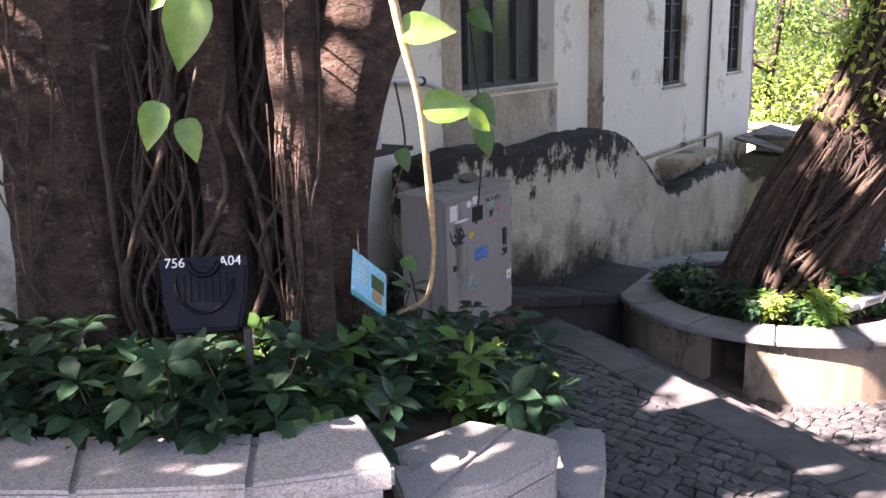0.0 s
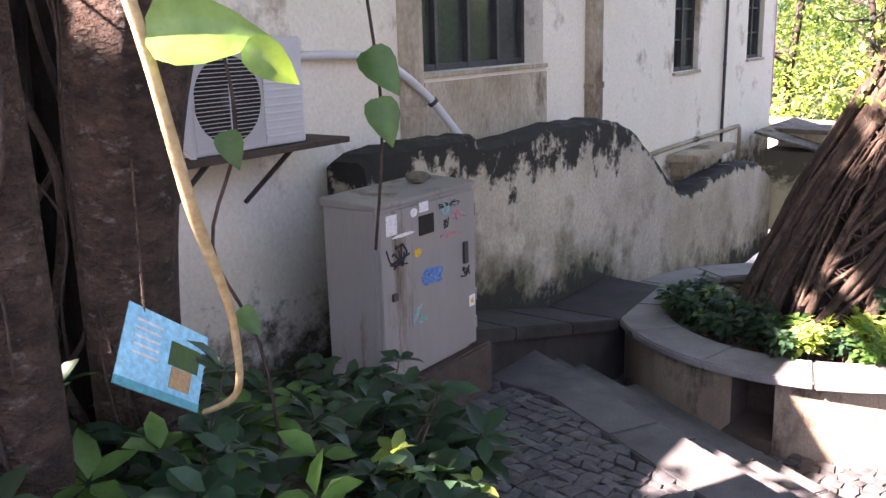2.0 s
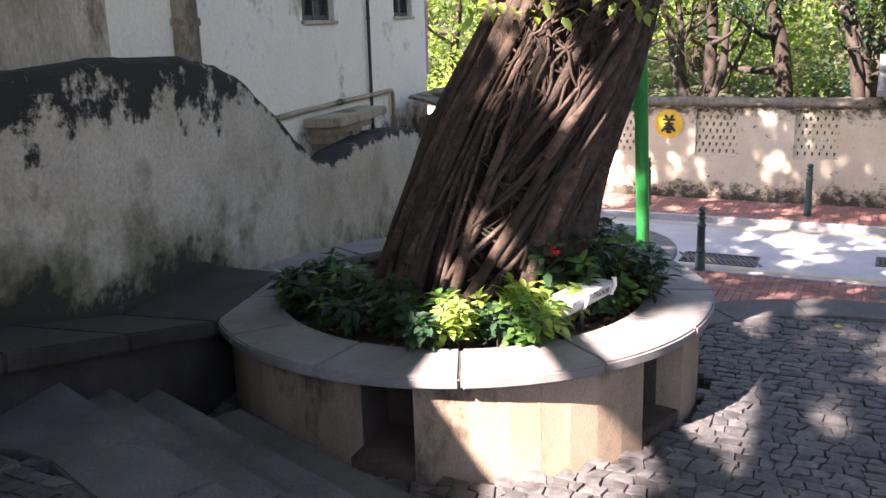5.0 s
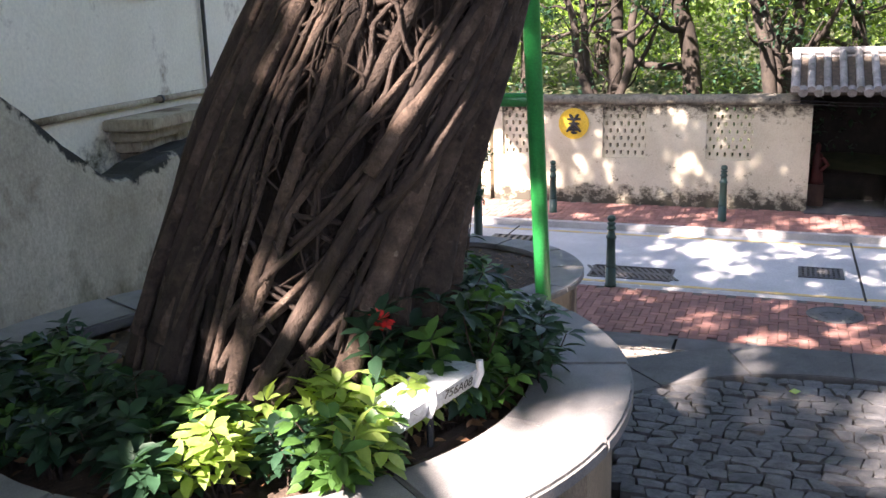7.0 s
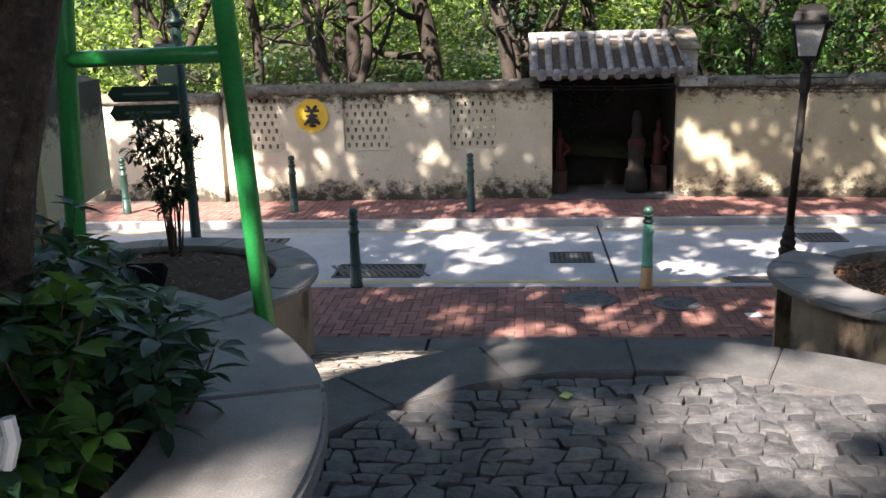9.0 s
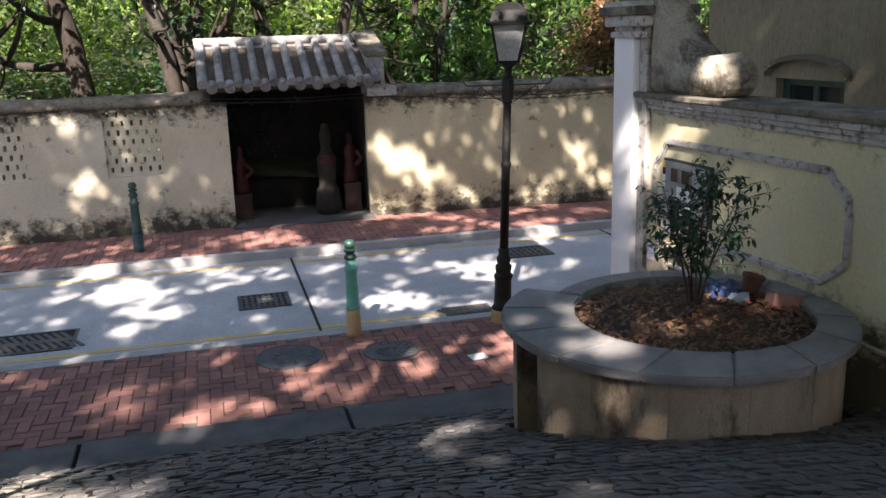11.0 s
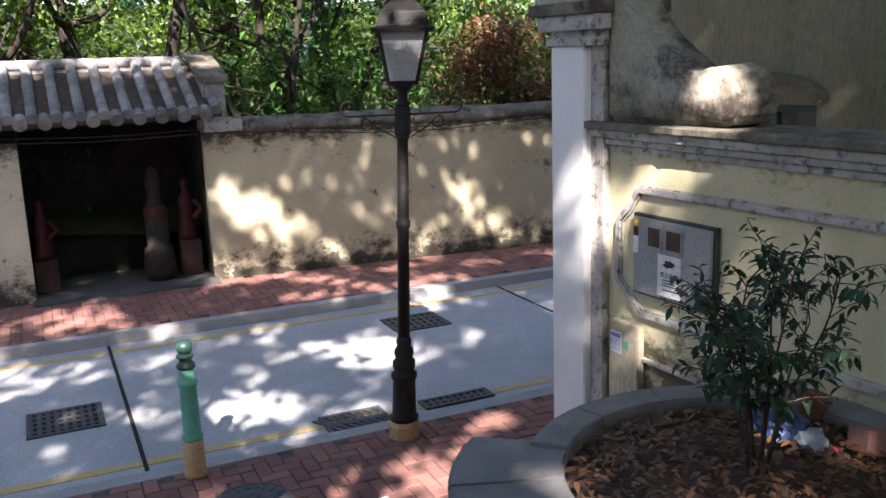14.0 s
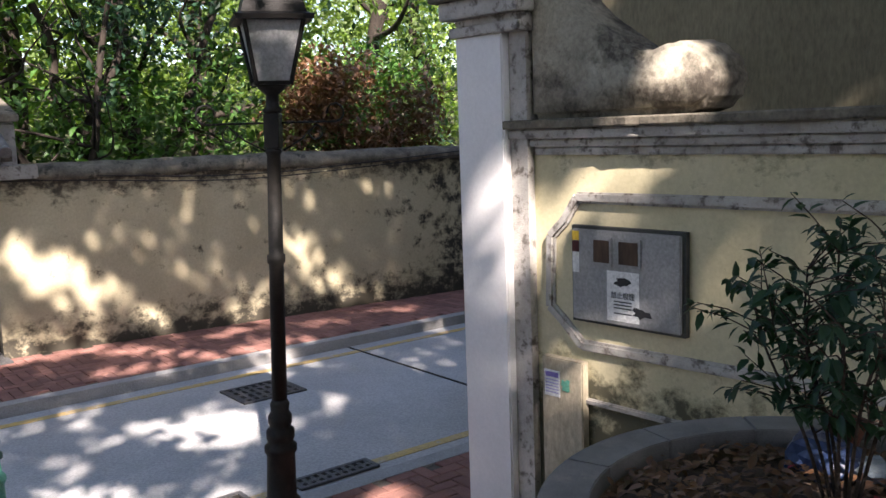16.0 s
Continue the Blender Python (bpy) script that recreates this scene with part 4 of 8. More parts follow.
# ---- the switch cabinet ----
def switch_cabinet():
    a, b = Vector((0.0, 5.12, 0)), Vector((0.445, 5.75, 0))
    d = (b - a).normalized()
    back = Vector((-d.y, d.x, 0))
    out = -back
    dep = 0.31
    L = (b - a).length
    t = thing("switch_cabinet", "grey steel switch cabinet, tagged with graffiti, on a brown plinth", "cabinet", at=(a + b) / 2 + back * dep / 2 + Vector((0, 0, 2.1)))
    part("plinth", prism([a - d * 0.06 + out * 0.05, b + d * 0.09 + out * 0.05, b + d * 0.09 + back * (dep + 0.05), a - d * 0.06 + back * (dep + 0.05)], 1.9, 2.455, 0.012), plinth_m, t)
    part("body", prism([a, b, b + back * dep, a + back * dep], 2.455, 3.305, 0.006), cabinet_m, t)
    part("lid", prism([a - d * 0.012 + out * 0.012, b + d * 0.012 + out * 0.012, b + d * 0.012 + back * (dep + 0.012), a - d * 0.012 + back * (dep + 0.012)], 3.306, [3.325, 3.325, 3.34, 3.34], 0.004), cabinet_m, t)
    door = part("door", prism([a + d * 0.012 + out * 0.018, b - d * 0.012 + out * 0.018, b - d * 0.012 + out * 0.001, a + d * 0.012 + out * 0.001], 2.475, 3.285, 0.004), cabinet_m, t)
    m = facing(a + out * 0.0185 + Vector((0, 0, 2.455)), out)
    if m.to_3x3().col[0].dot(d) < 0:
        m = m @ pose(0, 0, 0, 0, 0, 0) @ Matrix.Translation((-L, 0, 0))
    def pl(name, x0, x1, y0, y1, mt, rough=0.0, dd=0.002):
        part(name, plate(m, x0 * L, x1 * L, y0 * 0.85, y1 * 0.85, dd, rough), mt, door)
    # dark plate on the door, painting the shade inside the vent
    pl("vent", 0.38, 0.53, 0.80, 0.91, dark_m, dd=0.004)
    pl("sticker", 0.07, 0.17, 0.85, 0.96, paper_m)
    pl("sticker", 0.30, 0.37, 0.915, 0.965, paper_m, 0.1)
    pl("sticker", 0.39, 0.48, 0.93, 0.985, paper_m)
    pl("sticker", 0.12, 0.34, 0.825, 0.845, paper_m, 0.2)
    pl("warning_label", 0.32, 0.40, 0.685, 0.735, yel_m, 0.3)
    pl("warning_label", 0.90, 0.97, 0.265, 0.335, paper_m)
    pl("warning_label", 0.915, 0.955, 0.28, 0.315, yel_m, 0.2, 0.003)
    teal = mat("teal_spray", (0.16, 0.38, 0.36), (0.28, 0.4, 0.38), 30, 0.6, 0)
    bluep = mat("blue_spray", (0.05, 0.17, 0.42), (0.12, 0.26, 0.48), 30, 0.6, 0)
    redp = mat("faded_red_spray", (0.45, 0.2, 0.19), (0.38, 0.26, 0.25), 30, 0.6, 0)
    def scrawl(x, y, w, h, mt, n, seed, r=0.005):
        random.seed(seed)
        for _ in range(n):
            bm = bmesh.new()
            p = [m @ Vector(((x + w * random.uniform(-0.5, 0.5)) * L, (y + h * random.uniform(-0.5, 0.5)) * 0.85, 0.0015)) for _ in range(3)]
            add_tube(bm, spline(p, 4), r, 4)
            part("graffiti", bm, mt, door)
    scrawl(0.17, 0.73, 0.22, 0.14, ink_m, 8, 3, 0.0045)
    scrawl(0.50, 0.55, 0.24, 0.09, bluep, 9, 4, 0.009)
    scrawl(0.70, 0.93, 0.22, 0.04, ink_m, 5, 5, 0.003)
    scrawl(0.66, 0.90, 0.12, 0.12, teal, 4, 6, 0.006)
    scrawl(0.36, 0.36, 0.14, 0.12, teal, 4, 7, 0.006)
    scrawl(0.80, 0.86, 0.14, 0.07, redp, 4, 8, 0.008)
    scrawl(0.72, 0.755, 0.24, 0.02, redp, 3, 9, 0.006)
    scrawl(0.86, 0.50, 0.1, 0.06, ink_m, 6, 10, 0.004)
    scrawl(0.66, 0.83, 0.06, 0.06, ink_m, 4, 11, 0.003)
    pl("door_handle", 0.84, 0.88, 0.55, 0.68, frame_m, dd=0.014)
    pl("lock", 0.10, 0.14, 0.49, 0.53, frame_m, dd=0.012)
    random.seed(5)
    for k in range(5):
        part("hinge", box(Matrix.Translation(b + out * 0.004 + Vector((0, 0, 2.55 + 0.15 * k))), 0.02, 0.02, 0.06), cabinet_m, t)
    return (a + b) / 2 + back * dep / 2, d


cab_mid, cab_d = switch_cabinet()
bm = bmesh.new()
bmesh.ops.create_icosphere(bm, subdivisions=2, radius=0.06, matrix=Matrix.Translation(cab_mid + cab_d * 0.17 + Vector((-0.02, 0.02, 3.36))) @ Matrix.Diagonal((1.1, 0.9, 0.55, 1)))
for v in bm.verts:
    v.co += 0.02 * Vector((noise.noise(v.co * 14), noise.noise(v.co * 14 + Vector((7, 0, 0))), 0.4 * noise.noise(v.co * 14 + Vector((0, 9, 0)))))
tagged(part("stone", bm, coping_m), "loose grey stone lying on the cabinet", "stone")


# ---- stepped granite bench round the first tree bed ----
def bench_block(name, pts, z, split, label):
    t = thing(name, label, "bench", "stepped bench", at=(pts[0][0], pts[0][1], 2.4))
    c = sum((Vector((*p, 0)) for p in pts), Vector()) / len(pts)
    for a, b in split:
        q = [pts[i] for i in a]
        part("seat_stone", prism(q, z - 0.065, z, 0.01), granite_m, t)
    q = [tuple((c + (Vector((*p, 0)) - c) * 0.965).xy) for p in pts]
    part("bench_body", prism(q, 1.9, z - 0.066), granite_m, t)
    return t


low = ((-2.2, 2.25), (-1.6, 2.24), (-0.97, 2.20), (-0.51, 2.19), (-0.24, 2.30), (-0.13, 1.98), (-0.47, 1.90), (-0.88, 1.89), (-1.5, 1.93), (-2.1, 1.98))
bench_block("granite_bench", low, 3.25, (((0, 1, 8, 9), 0), ((1, 2, 7, 8), 0), ((2, 3, 6, 7), 0), ((3, 4, 5, 6), 0)), "pale speckled granite bench slabs at the tree bed")
bench_block("granite_bench", ((-0.19, 2.41), (0.07, 2.61), (0.20, 2.55), (0.335, 2.46), (0.315, 2.37), (0.13, 2.19), (-0.11, 2.05)), 3.08, (((0, 1, 2, 6), 0), ((2, 3, 4, 5, 6), 0)), "pale granite bench slabs, one step lower")
bench_block("granite_bench", ((0.16, 2.72), (0.42, 2.99), (0.56, 2.94), (0.52, 2.68), (0.43, 2.40), (0.34, 2.5)), 2.88, (((0, 1, 2, 3, 4, 5), 0),), "grey granite bench slab at the low end")
# raised bed of earth
bm = bmesh.new()
edge = ((-3.2, 2.05), (-1.2, 2.05), (-0.2, 2.2), (0.25, 2.6), (0.42, 3.0), (0.40, 3.6), (0.32, 4.3), (0.05, 4.9), (-0.6, 5.0), (-1.4, 4.6), (-2.6, 3.2))
lo = [bm.verts.new((x, y, 2.1)) for x, y in edge]
mid = [bm.verts.new((x * 0.97 - 0.02, y * 0.97 + 0.1, 3.02 - 0.21 * (y - 2.05))) for x, y in edge]
inn = [bm.verts.new((-0.7 + (x + 0.7) * 0.5, 3.2 + (y - 3.2) * 0.5, 3.05 - 0.1 * (y - 3))) for x, y in edge]
for r0, r1 in ((lo, mid), (mid, inn)):
    for i in range(len(edge)):
        j = (i + 1) % len(edge)
        bm.faces.new((r0[i], r0[j], r1[j], r1[i]))
bm.faces.new(inn)
bmesh.ops.subdivide_edges(bm, edges=bm.edges[:], cuts=3, use_grid_fill=True)
for v in bm.verts:
    v.co.z += 0.05 * noise.noise(v.co * 4)
tagged(part("tree_bed", bm, soil_m, smooth=True), "raised bed of leaf-strewn earth round the tree", "tree bed", kind="structure")


# ---- fig trees with braided aerial roots ----
def root_path(p0, p1, lean, n=7, wander=0.05, seed=0):
    rnd = random.Random(seed)
    pts = []
    for i in range(n):
        f = i / (n - 1)
        p = Vector(p0).lerp(Vector(p1), f)
        k = math.sin(math.pi * f)
        pts.append(p + Vector((rnd.uniform(-1, 1) * wander * k + lean[0] * k, rnd.uniform(-1, 1) * wander * k + lean[1] * k, 0)))
    return spline(pts, 3)


def trunk_mesh(rings, seg=44, ridge=0.14, freq=6.0, seed=0):
    """A trunk through (x, y, z, rx, ry) rings with deep vertical fluting that twists."""
    bm = bmesh.new()
    R = []
    pts = spline([(a[0], a[1], a[2]) for a in rings], 6)
    rad = spline([(a[3], a[4], 0) for a in rings], 6)
    for p, r in zip(pts, rad):
        row = []
        for k in range(seg):
            a = 2 * math.pi * k / seg
            tw = a + 0.5 * p.z
            f = noise.noise(Vector((math.cos(tw) * freq * 0.5 + seed, math.sin(tw) * freq * 0.5, p.z * 0.5)))
            g = noise.noise(Vector((math.cos(tw) * freq * 1.6, math.sin(tw) * freq * 1.6 + seed, p.z * 1.4)))
            h = noise.noise(Vector((math.cos(a) * 9, math.sin(a) * 9 + seed, p.z * 9)))
            q = 1 + ridge * f + ridge * 0.5 * g + 0.025 * h
            row.append(bm.verts.new((p.x + r.x * q * math.cos(a), p.y + r.y * q * math.sin(a), p.z)))
        R.append(row)
    for a, b in zip(R, R[1:]):
        for k in range(seg):
            j = (k + 1) % seg
            bm.faces.new((a[k], a[j], b[j], b[k]))
    bm.faces.new(R[0][::-1])
    bm.faces.new(R[-1])
    return bm


tree_2 = thing("fig_tree", "leaning fig tree wrapped in braided aerial roots", "tree", "fig trees", at=(2.95, 7.3, 1.95))
T2 = [(2.93, 7.32, 1.8, 0.54, 0.52), (2.95, 7.31, 2.1, 0.49, 0.47), (3.03, 7.28, 2.5, 0.455, 0.43), (3.20, 7.22, 3.0, 0.44, 0.42), (3.40, 7.15, 3.5, 0.40, 0.39), (3.57, 7.10, 4.0, 0.36, 0.36), (3.75, 7.0, 4.8, 0.3, 0.3), (4.0, 6.9, 5.8, 0.2, 0.2), (4.2, 6.8, 6.8, 0.08, 0.08)]
part("trunk", trunk_mesh([(a[0], a[1], a[2], a[3] * 0.92, a[4] * 0.92) for a in T2], 96, 0.26, 10, 2.0), shade_core_m, tree_2, smooth=True)


def t2_at(z, a, k=1.0):
    for p, q in zip(T2, T2[1:]):
        if p[2] <= z <= q[2]:
            f = (z - p[2]) / (q[2] - p[2])
            v = [p[i] + (q[i] - p[i]) * f for i in range(5)]
            return Vector((v[0] + v[3] * k * math.cos(a), v[1] + v[4] * k * math.sin(a), z))


rr = random.Random(11)
old_root_m = mat("old_root_bark", (0.018, 0.012, 0.009), (0.07, 0.048, 0.035), 7, 0.85, 0.9, 45, (0.16, 0.12, 0.09), 0.0, 9, stretch=(1, 1, 0.6), bumpdist=0.02)
def t2_root(name, a, z0, z1, twist, r0, k0, wob, seg, material, seed, flare=0.0):
    """A root over the trunk's surface: angle in degrees at its foot, twist over its length."""
    n = 10
    ph, w = seed * 1.7, 3.5 + (seed % 5)
    pts = []
    for j in range(n):
        f = j / (n - 1)
        k = k0 + 0.03 * math.sin(f * 6 + ph) + flare * (1 - f) ** 3 - 0.05 * f ** 5
        pts.append(t2_at(z0 + (z1 - z0) * f, radians(a + twist * f + wob * math.sin(f * w + ph) + 0.4 * wob * math.sin(f * w * 2.7 + ph * 2)), k))
    q = spline(pts, 2)
    part(name, tube(q, [r0 * (1.25 - 0.6 * j / len(q)) for j in range(len(q))], seg, 0.4, seed), material, tree_2, smooth=True)


# upright bundle on the house side
for i in range(40):
    t2_root("aerial_root", rr.uniform(158, 232), rr.choice((1.9, 1.9, 2.0, 2.3)), rr.uniform(3.0, 4.5), rr.uniform(-6, 26), rr.choice((0.008, 0.011, 0.015, 0.022, 0.030)), rr.uniform(1.0, 1.13), rr.uniform(2, 7), 8, root_m if i % 3 else old_root_m, i, 0.10)
# fine tangle before the core that is coloured dark for shade
for i in range(170):
    z0 = rr.uniform(1.95, 3.9)
    t2_root("fine_root", rr.uniform(215, 330), z0, min(4.6, z0 + rr.uniform(0.25, 1.1)), rr.uniform(-75, 75), rr.choice((0.003, 0.004, 0.005, 0.007, 0.009)), rr.uniform(1.0, 1.10), rr.uniform(4, 16), 5, (old_root_m, old_root_m, root_m)[i % 3], 100 + i)
# crossing roots that climb to the far side
for i in range(26):
    z0 = rr.uniform(1.9, 3.0)
    t2_root("crossing_root", rr.uniform(222, 300), z0, min(4.6, z0 + rr.uniform(0.9, 1.9)), rr.uniform(35, 100), rr.choice((0.009, 0.013, 0.017, 0.022)), rr.uniform(1.03, 1.12), rr.uniform(3, 9), 7, root_m if i % 2 else old_root_m, 300 + i, 0.06)
# heavy limbs of root on the street side
for i, (a, r0, drift, wave) in enumerate(((262, 0.040, 78, 6), (290, 0.042, 56, 6), (306, 0.060, 40, 5), (330, 0.066, 18, 5), (196, 0.036, 10, 6), (176, 0.045, 4, 6), (236, 0.024, 70, 7), (350, 0.06, 4, 5))):
    t2_root("buttress_root", a, 1.9, 4.4, drift, r0, 1.06, wave, 12, root_m if i < 4 else old_root_m, 500 + i, 0.14)
# hair of dead rootlets under the crown
for i in range(70):
    z1 = rr.uniform(3.5, 4.5)
    t2_root("rootlet", rr.uniform(170, 320), z1 - rr.uniform(0.12, 0.4), z1, rr.uniform(-14, 14), rr.choice((0.003, 0.004, 0.006)), rr.uniform(1.0, 1.16), rr.uniform(2, 8), 4, root_m, 600 + i)

tree_1 = thing("fig_tree", "old multi-stemmed fig tree with hanging roots", "tree", "fig trees", at=(-0.6, 3.2, 2.9))
part("trunk", trunk_mesh([(-1.32, 3.22, 2.6, 0.34, 0.32), (-1.33, 3.2, 3.1, 0.255, 0.25), (-1.31, 3.2, 3.6, 0.235, 0.23), (-1.28, 3.2, 4.2, 0.26, 0.25), (-1.2, 3.2, 4.8, 0.28, 0.27), (-1.0, 3.1, 5.6, 0.22, 0.22), (-0.9, 3.0, 6.6, 0.1, 0.1)], 72, 0.14, 6, 1.0), bark_m, tree_1, "ringed grey-brown main stem", smooth=True)
# this solid stem is coloured dark to read as the shaded gap
part("stem", trunk_mesh([(-0.93, 3.42, 2.6, 0.26, 0.22), (-0.93, 3.40, 3.4, 0.24, 0.2), (-0.9, 3.38, 4.2, 0.27, 0.22), (-0.85, 3.3, 5.2, 0.25, 0.22), (-0.8, 3.2, 6.2, 0.1, 0.1)], 40, 0.3, 8, 5.0), shade_core_m, tree_1, "solid core stem, dark in colour for the shade between the stems", smooth=True)
part("stem", trunk_mesh([(-0.445, 2.80, 2.6, 0.11, 0.11), (-0.44, 2.78, 3.0, 0.085, 0.085), (-0.435, 2.77, 3.4, 0.076, 0.076), (-0.43, 2.77, 3.9, 0.072, 0.072), (-0.45, 2.78, 4.4, 0.085, 0.085), (-0.5, 2.9, 5.2, 0.09, 0.09)], 26, 0.10, 3, 9.0), bark_m, tree_1, "slender orange-brown root stem", smooth=True)
part("stem", trunk_mesh([(-0.37, 3.28, 2.6, 0.15, 0.16), (-0.39, 3.24, 3.1, 0.105, 0.12), (-0.38, 3.22, 3.6, 0.105, 0.12), (-0.31, 3.2, 4.1, 0.14, 0.14), (-0.16, 3.18, 4.5, 0.18, 0.17), (0.2, 3.1, 5.2, 0.16, 0.16), (0.6, 3.0, 6.2, 0.09, 0.09)], 34, 0.09, 4, 14.0), bark_m, tree_1, "dark smooth leaning stem", smooth=True)
part("stem", trunk_mesh([(-0.72, 3.02, 2.6, 0.10, 0.1), (-0.73, 3.02, 3.2, 0.075, 0.075), (-0.76, 3.05, 3.8, 0.07, 0.07), (-0.78, 3.1, 4.5, 0.09, 0.09), (-0.8, 3.1, 5.2, 0.05, 0.05)], 22, 0.12, 3, 19.0), bark_m, tree_1, smooth=True)
part("stem", trunk_mesh([(-0.70, 3.6, 2.6, 0.24, 0.16), (-0.70, 3.6, 3.6, 0.22, 0.16), (-0.64, 3.58, 4.6, 0.24, 0.2), (-0.6, 3.5, 5.4, 0.1, 0.1)], 26, 0.25, 6, 23.0), shade_core_m, tree_1, smooth=True)
for i in range(80):
    x = rr.uniform(-1.15, -0.62) if i < 64 else rr.uniform(-1.5, -0.62)
    y = 3.12 + 0.5 * abs(x + 0.9) + rr.uniform(-0.12, 0.02)
    if i >= 64:
        y -= 0.1
    p0, p1 = (x + rr.uniform(-0.15, 0.15), y - 0.02, 2.95), (x + rr.uniform(-0.12, 0.12), y + 0.03, rr.uniform(3.9, 4.9))
    r0 = rr.choice((0.004, 0.005, 0.007, 0.009, 0.013))
    pts = root_path(p0, p1, (rr.uniform(-0.12, 0.12), -0.03), 8, 0.085, i)
    part("hanging_root", tube(pts, [r0 * (1.1 - 0.3 * j / len(pts)) for j in range(len(pts))], 6, 0.25, i), old_root_m if i % 3 else root_m, tree_1, smooth=True)
# thin creepers crossing the stems
for i in range(26):
    cx, cy, cr_ = rr.choice(((-1.32, 3.2, 0.27), (-1.32, 3.2, 0.27), (-0.44, 2.775, 0.088), (-0.385, 3.22, 0.10)))
    a0, da, z0 = rr.uniform(225, 315), rr.uniform(-60, 60), rr.uniform(2.95, 4.0)
    pts = [Vector((cx + (cr_ + 0.006) * math.cos(radians(a0 + da * j / 6 + 6 * math.sin(j * 1.3 + i))), cy + (cr_ + 0.006) * math.sin(radians(a0 + da * j / 6 + 6 * math.sin(j * 1.3 + i))), z0 + rr.uniform(0.08, 0.14) * j)) for j in range(7)]
    part("creeping_root", tube(spline(pts, 3), rr.choice((0.003, 0.004, 0.006)), 5, 0.3, i), old_root_m if i % 2 else root_m, tree_1, smooth=True)
# big boughs that carry the crowns
for tr, pts, r0 in ((tree_1, ((-1.1, 3.15, 5.0), (-2.2, 3.0, 7.0), (-3.2, 3.6, 9.2), (-3.6, 5.0, 11.6)), 0.2), (tree_1, ((-1.1, 3.15, 5.0), (-2.2, 2.6, 6.0), (-3.8, 1.8, 6.8), (-5.4, 1.2, 7.2)), 0.15), (tree_1, ((-0.9, 3.2, 5.2), (-0.9, 1.8, 6.2), (-0.6, 0.0, 7.0), (-0.2, -1.8, 7.3)), 0.14), (tree_1, ((-0.2, 3.15, 5.0), (0.9, 3.6, 6.0), (2.2, 4.0, 6.8)), 0.12),
                    (tree_1, ((-0.8, 3.3, 5.4), (-1.6, 4.8, 6.5), (-2.4, 6.4, 7.3)), 0.12), (tree_2, ((3.75, 7.0, 4.8), (4.6, 7.8, 5.7), (5.4, 9.0, 6.4)), 0.13), (tree_2, ((3.8, 7.0, 4.9), (3.2, 8.4, 6.0), (2.6, 10.0, 6.7)), 0.12), (tree_2, ((4.0, 6.9, 5.7), (4.6, 5.6, 6.5), (5.0, 4.2, 7.0)), 0.1)):
    q = spline(pts, 5)
    part("bough", tube(q, [r0 * (1 - 0.75 * j / len(q)) for j in range(len(q))], 9, 0.2, 3), bark_m, tr, smooth=True)


# ---- street furniture ----
def sm(u, n, z=0.0, rot=0.0):
    return STREET @ pose(u, n, z, 0, 0, rot)


def bollard(at, painted):
    t = thing("bollard", "jade green bollard with an ochre foot" if painted else "dark green cast-iron bollard with a ball top", "bollard", "street bollards", at=at)
    x = Matrix.Translation(at)
    shaft, top = (jade_m, green_iron_m) if painted else (green_iron_m, green_iron_m)
    part("foot", lathe([(0.075, 0.0), (0.075, 0.03), (0.068, 0.05), (0.066, 0.26)], 18, x), ochre_m if painted else green_iron_m, t, smooth=True)
    part("shaft", lathe([(0.066, 0.261), (0.07, 0.28), (0.06, 0.30), (0.055, 0.62), (0.066, 0.64), (0.066, 0.66), (0.05, 0.68), (0.046, 0.74)], 18, x), shaft, t, smooth=True)
    part("neck", lathe([(0.047, 0.741), (0.06, 0.75), (0.06, 0.77), (0.042, 0.79), (0.04, 0.81), (0.055, 0.82), (0.055, 0.835), (0.03, 0.845)], 18, x), top, t, smooth=True)
    part("ball", lathe([(0.028, 0.846), (0.045, 0.858), (0.054, 0.88), (0.052, 0.905), (0.036, 0.925), (0.01, 0.932)], 18, x), top, t, smooth=True)
    return t


b0 = bollard(S(-1.73, -0.12), False)
bollard(S(1.54, -0.22), True)
for u, n, z in ((-3.49, 3.95, 0.045), (-0.64, 3.9, 0.045), (-6.3, 3.98, 0.045)):
    copy_thing(b0, Matrix.Translation(S(u, n, z)))


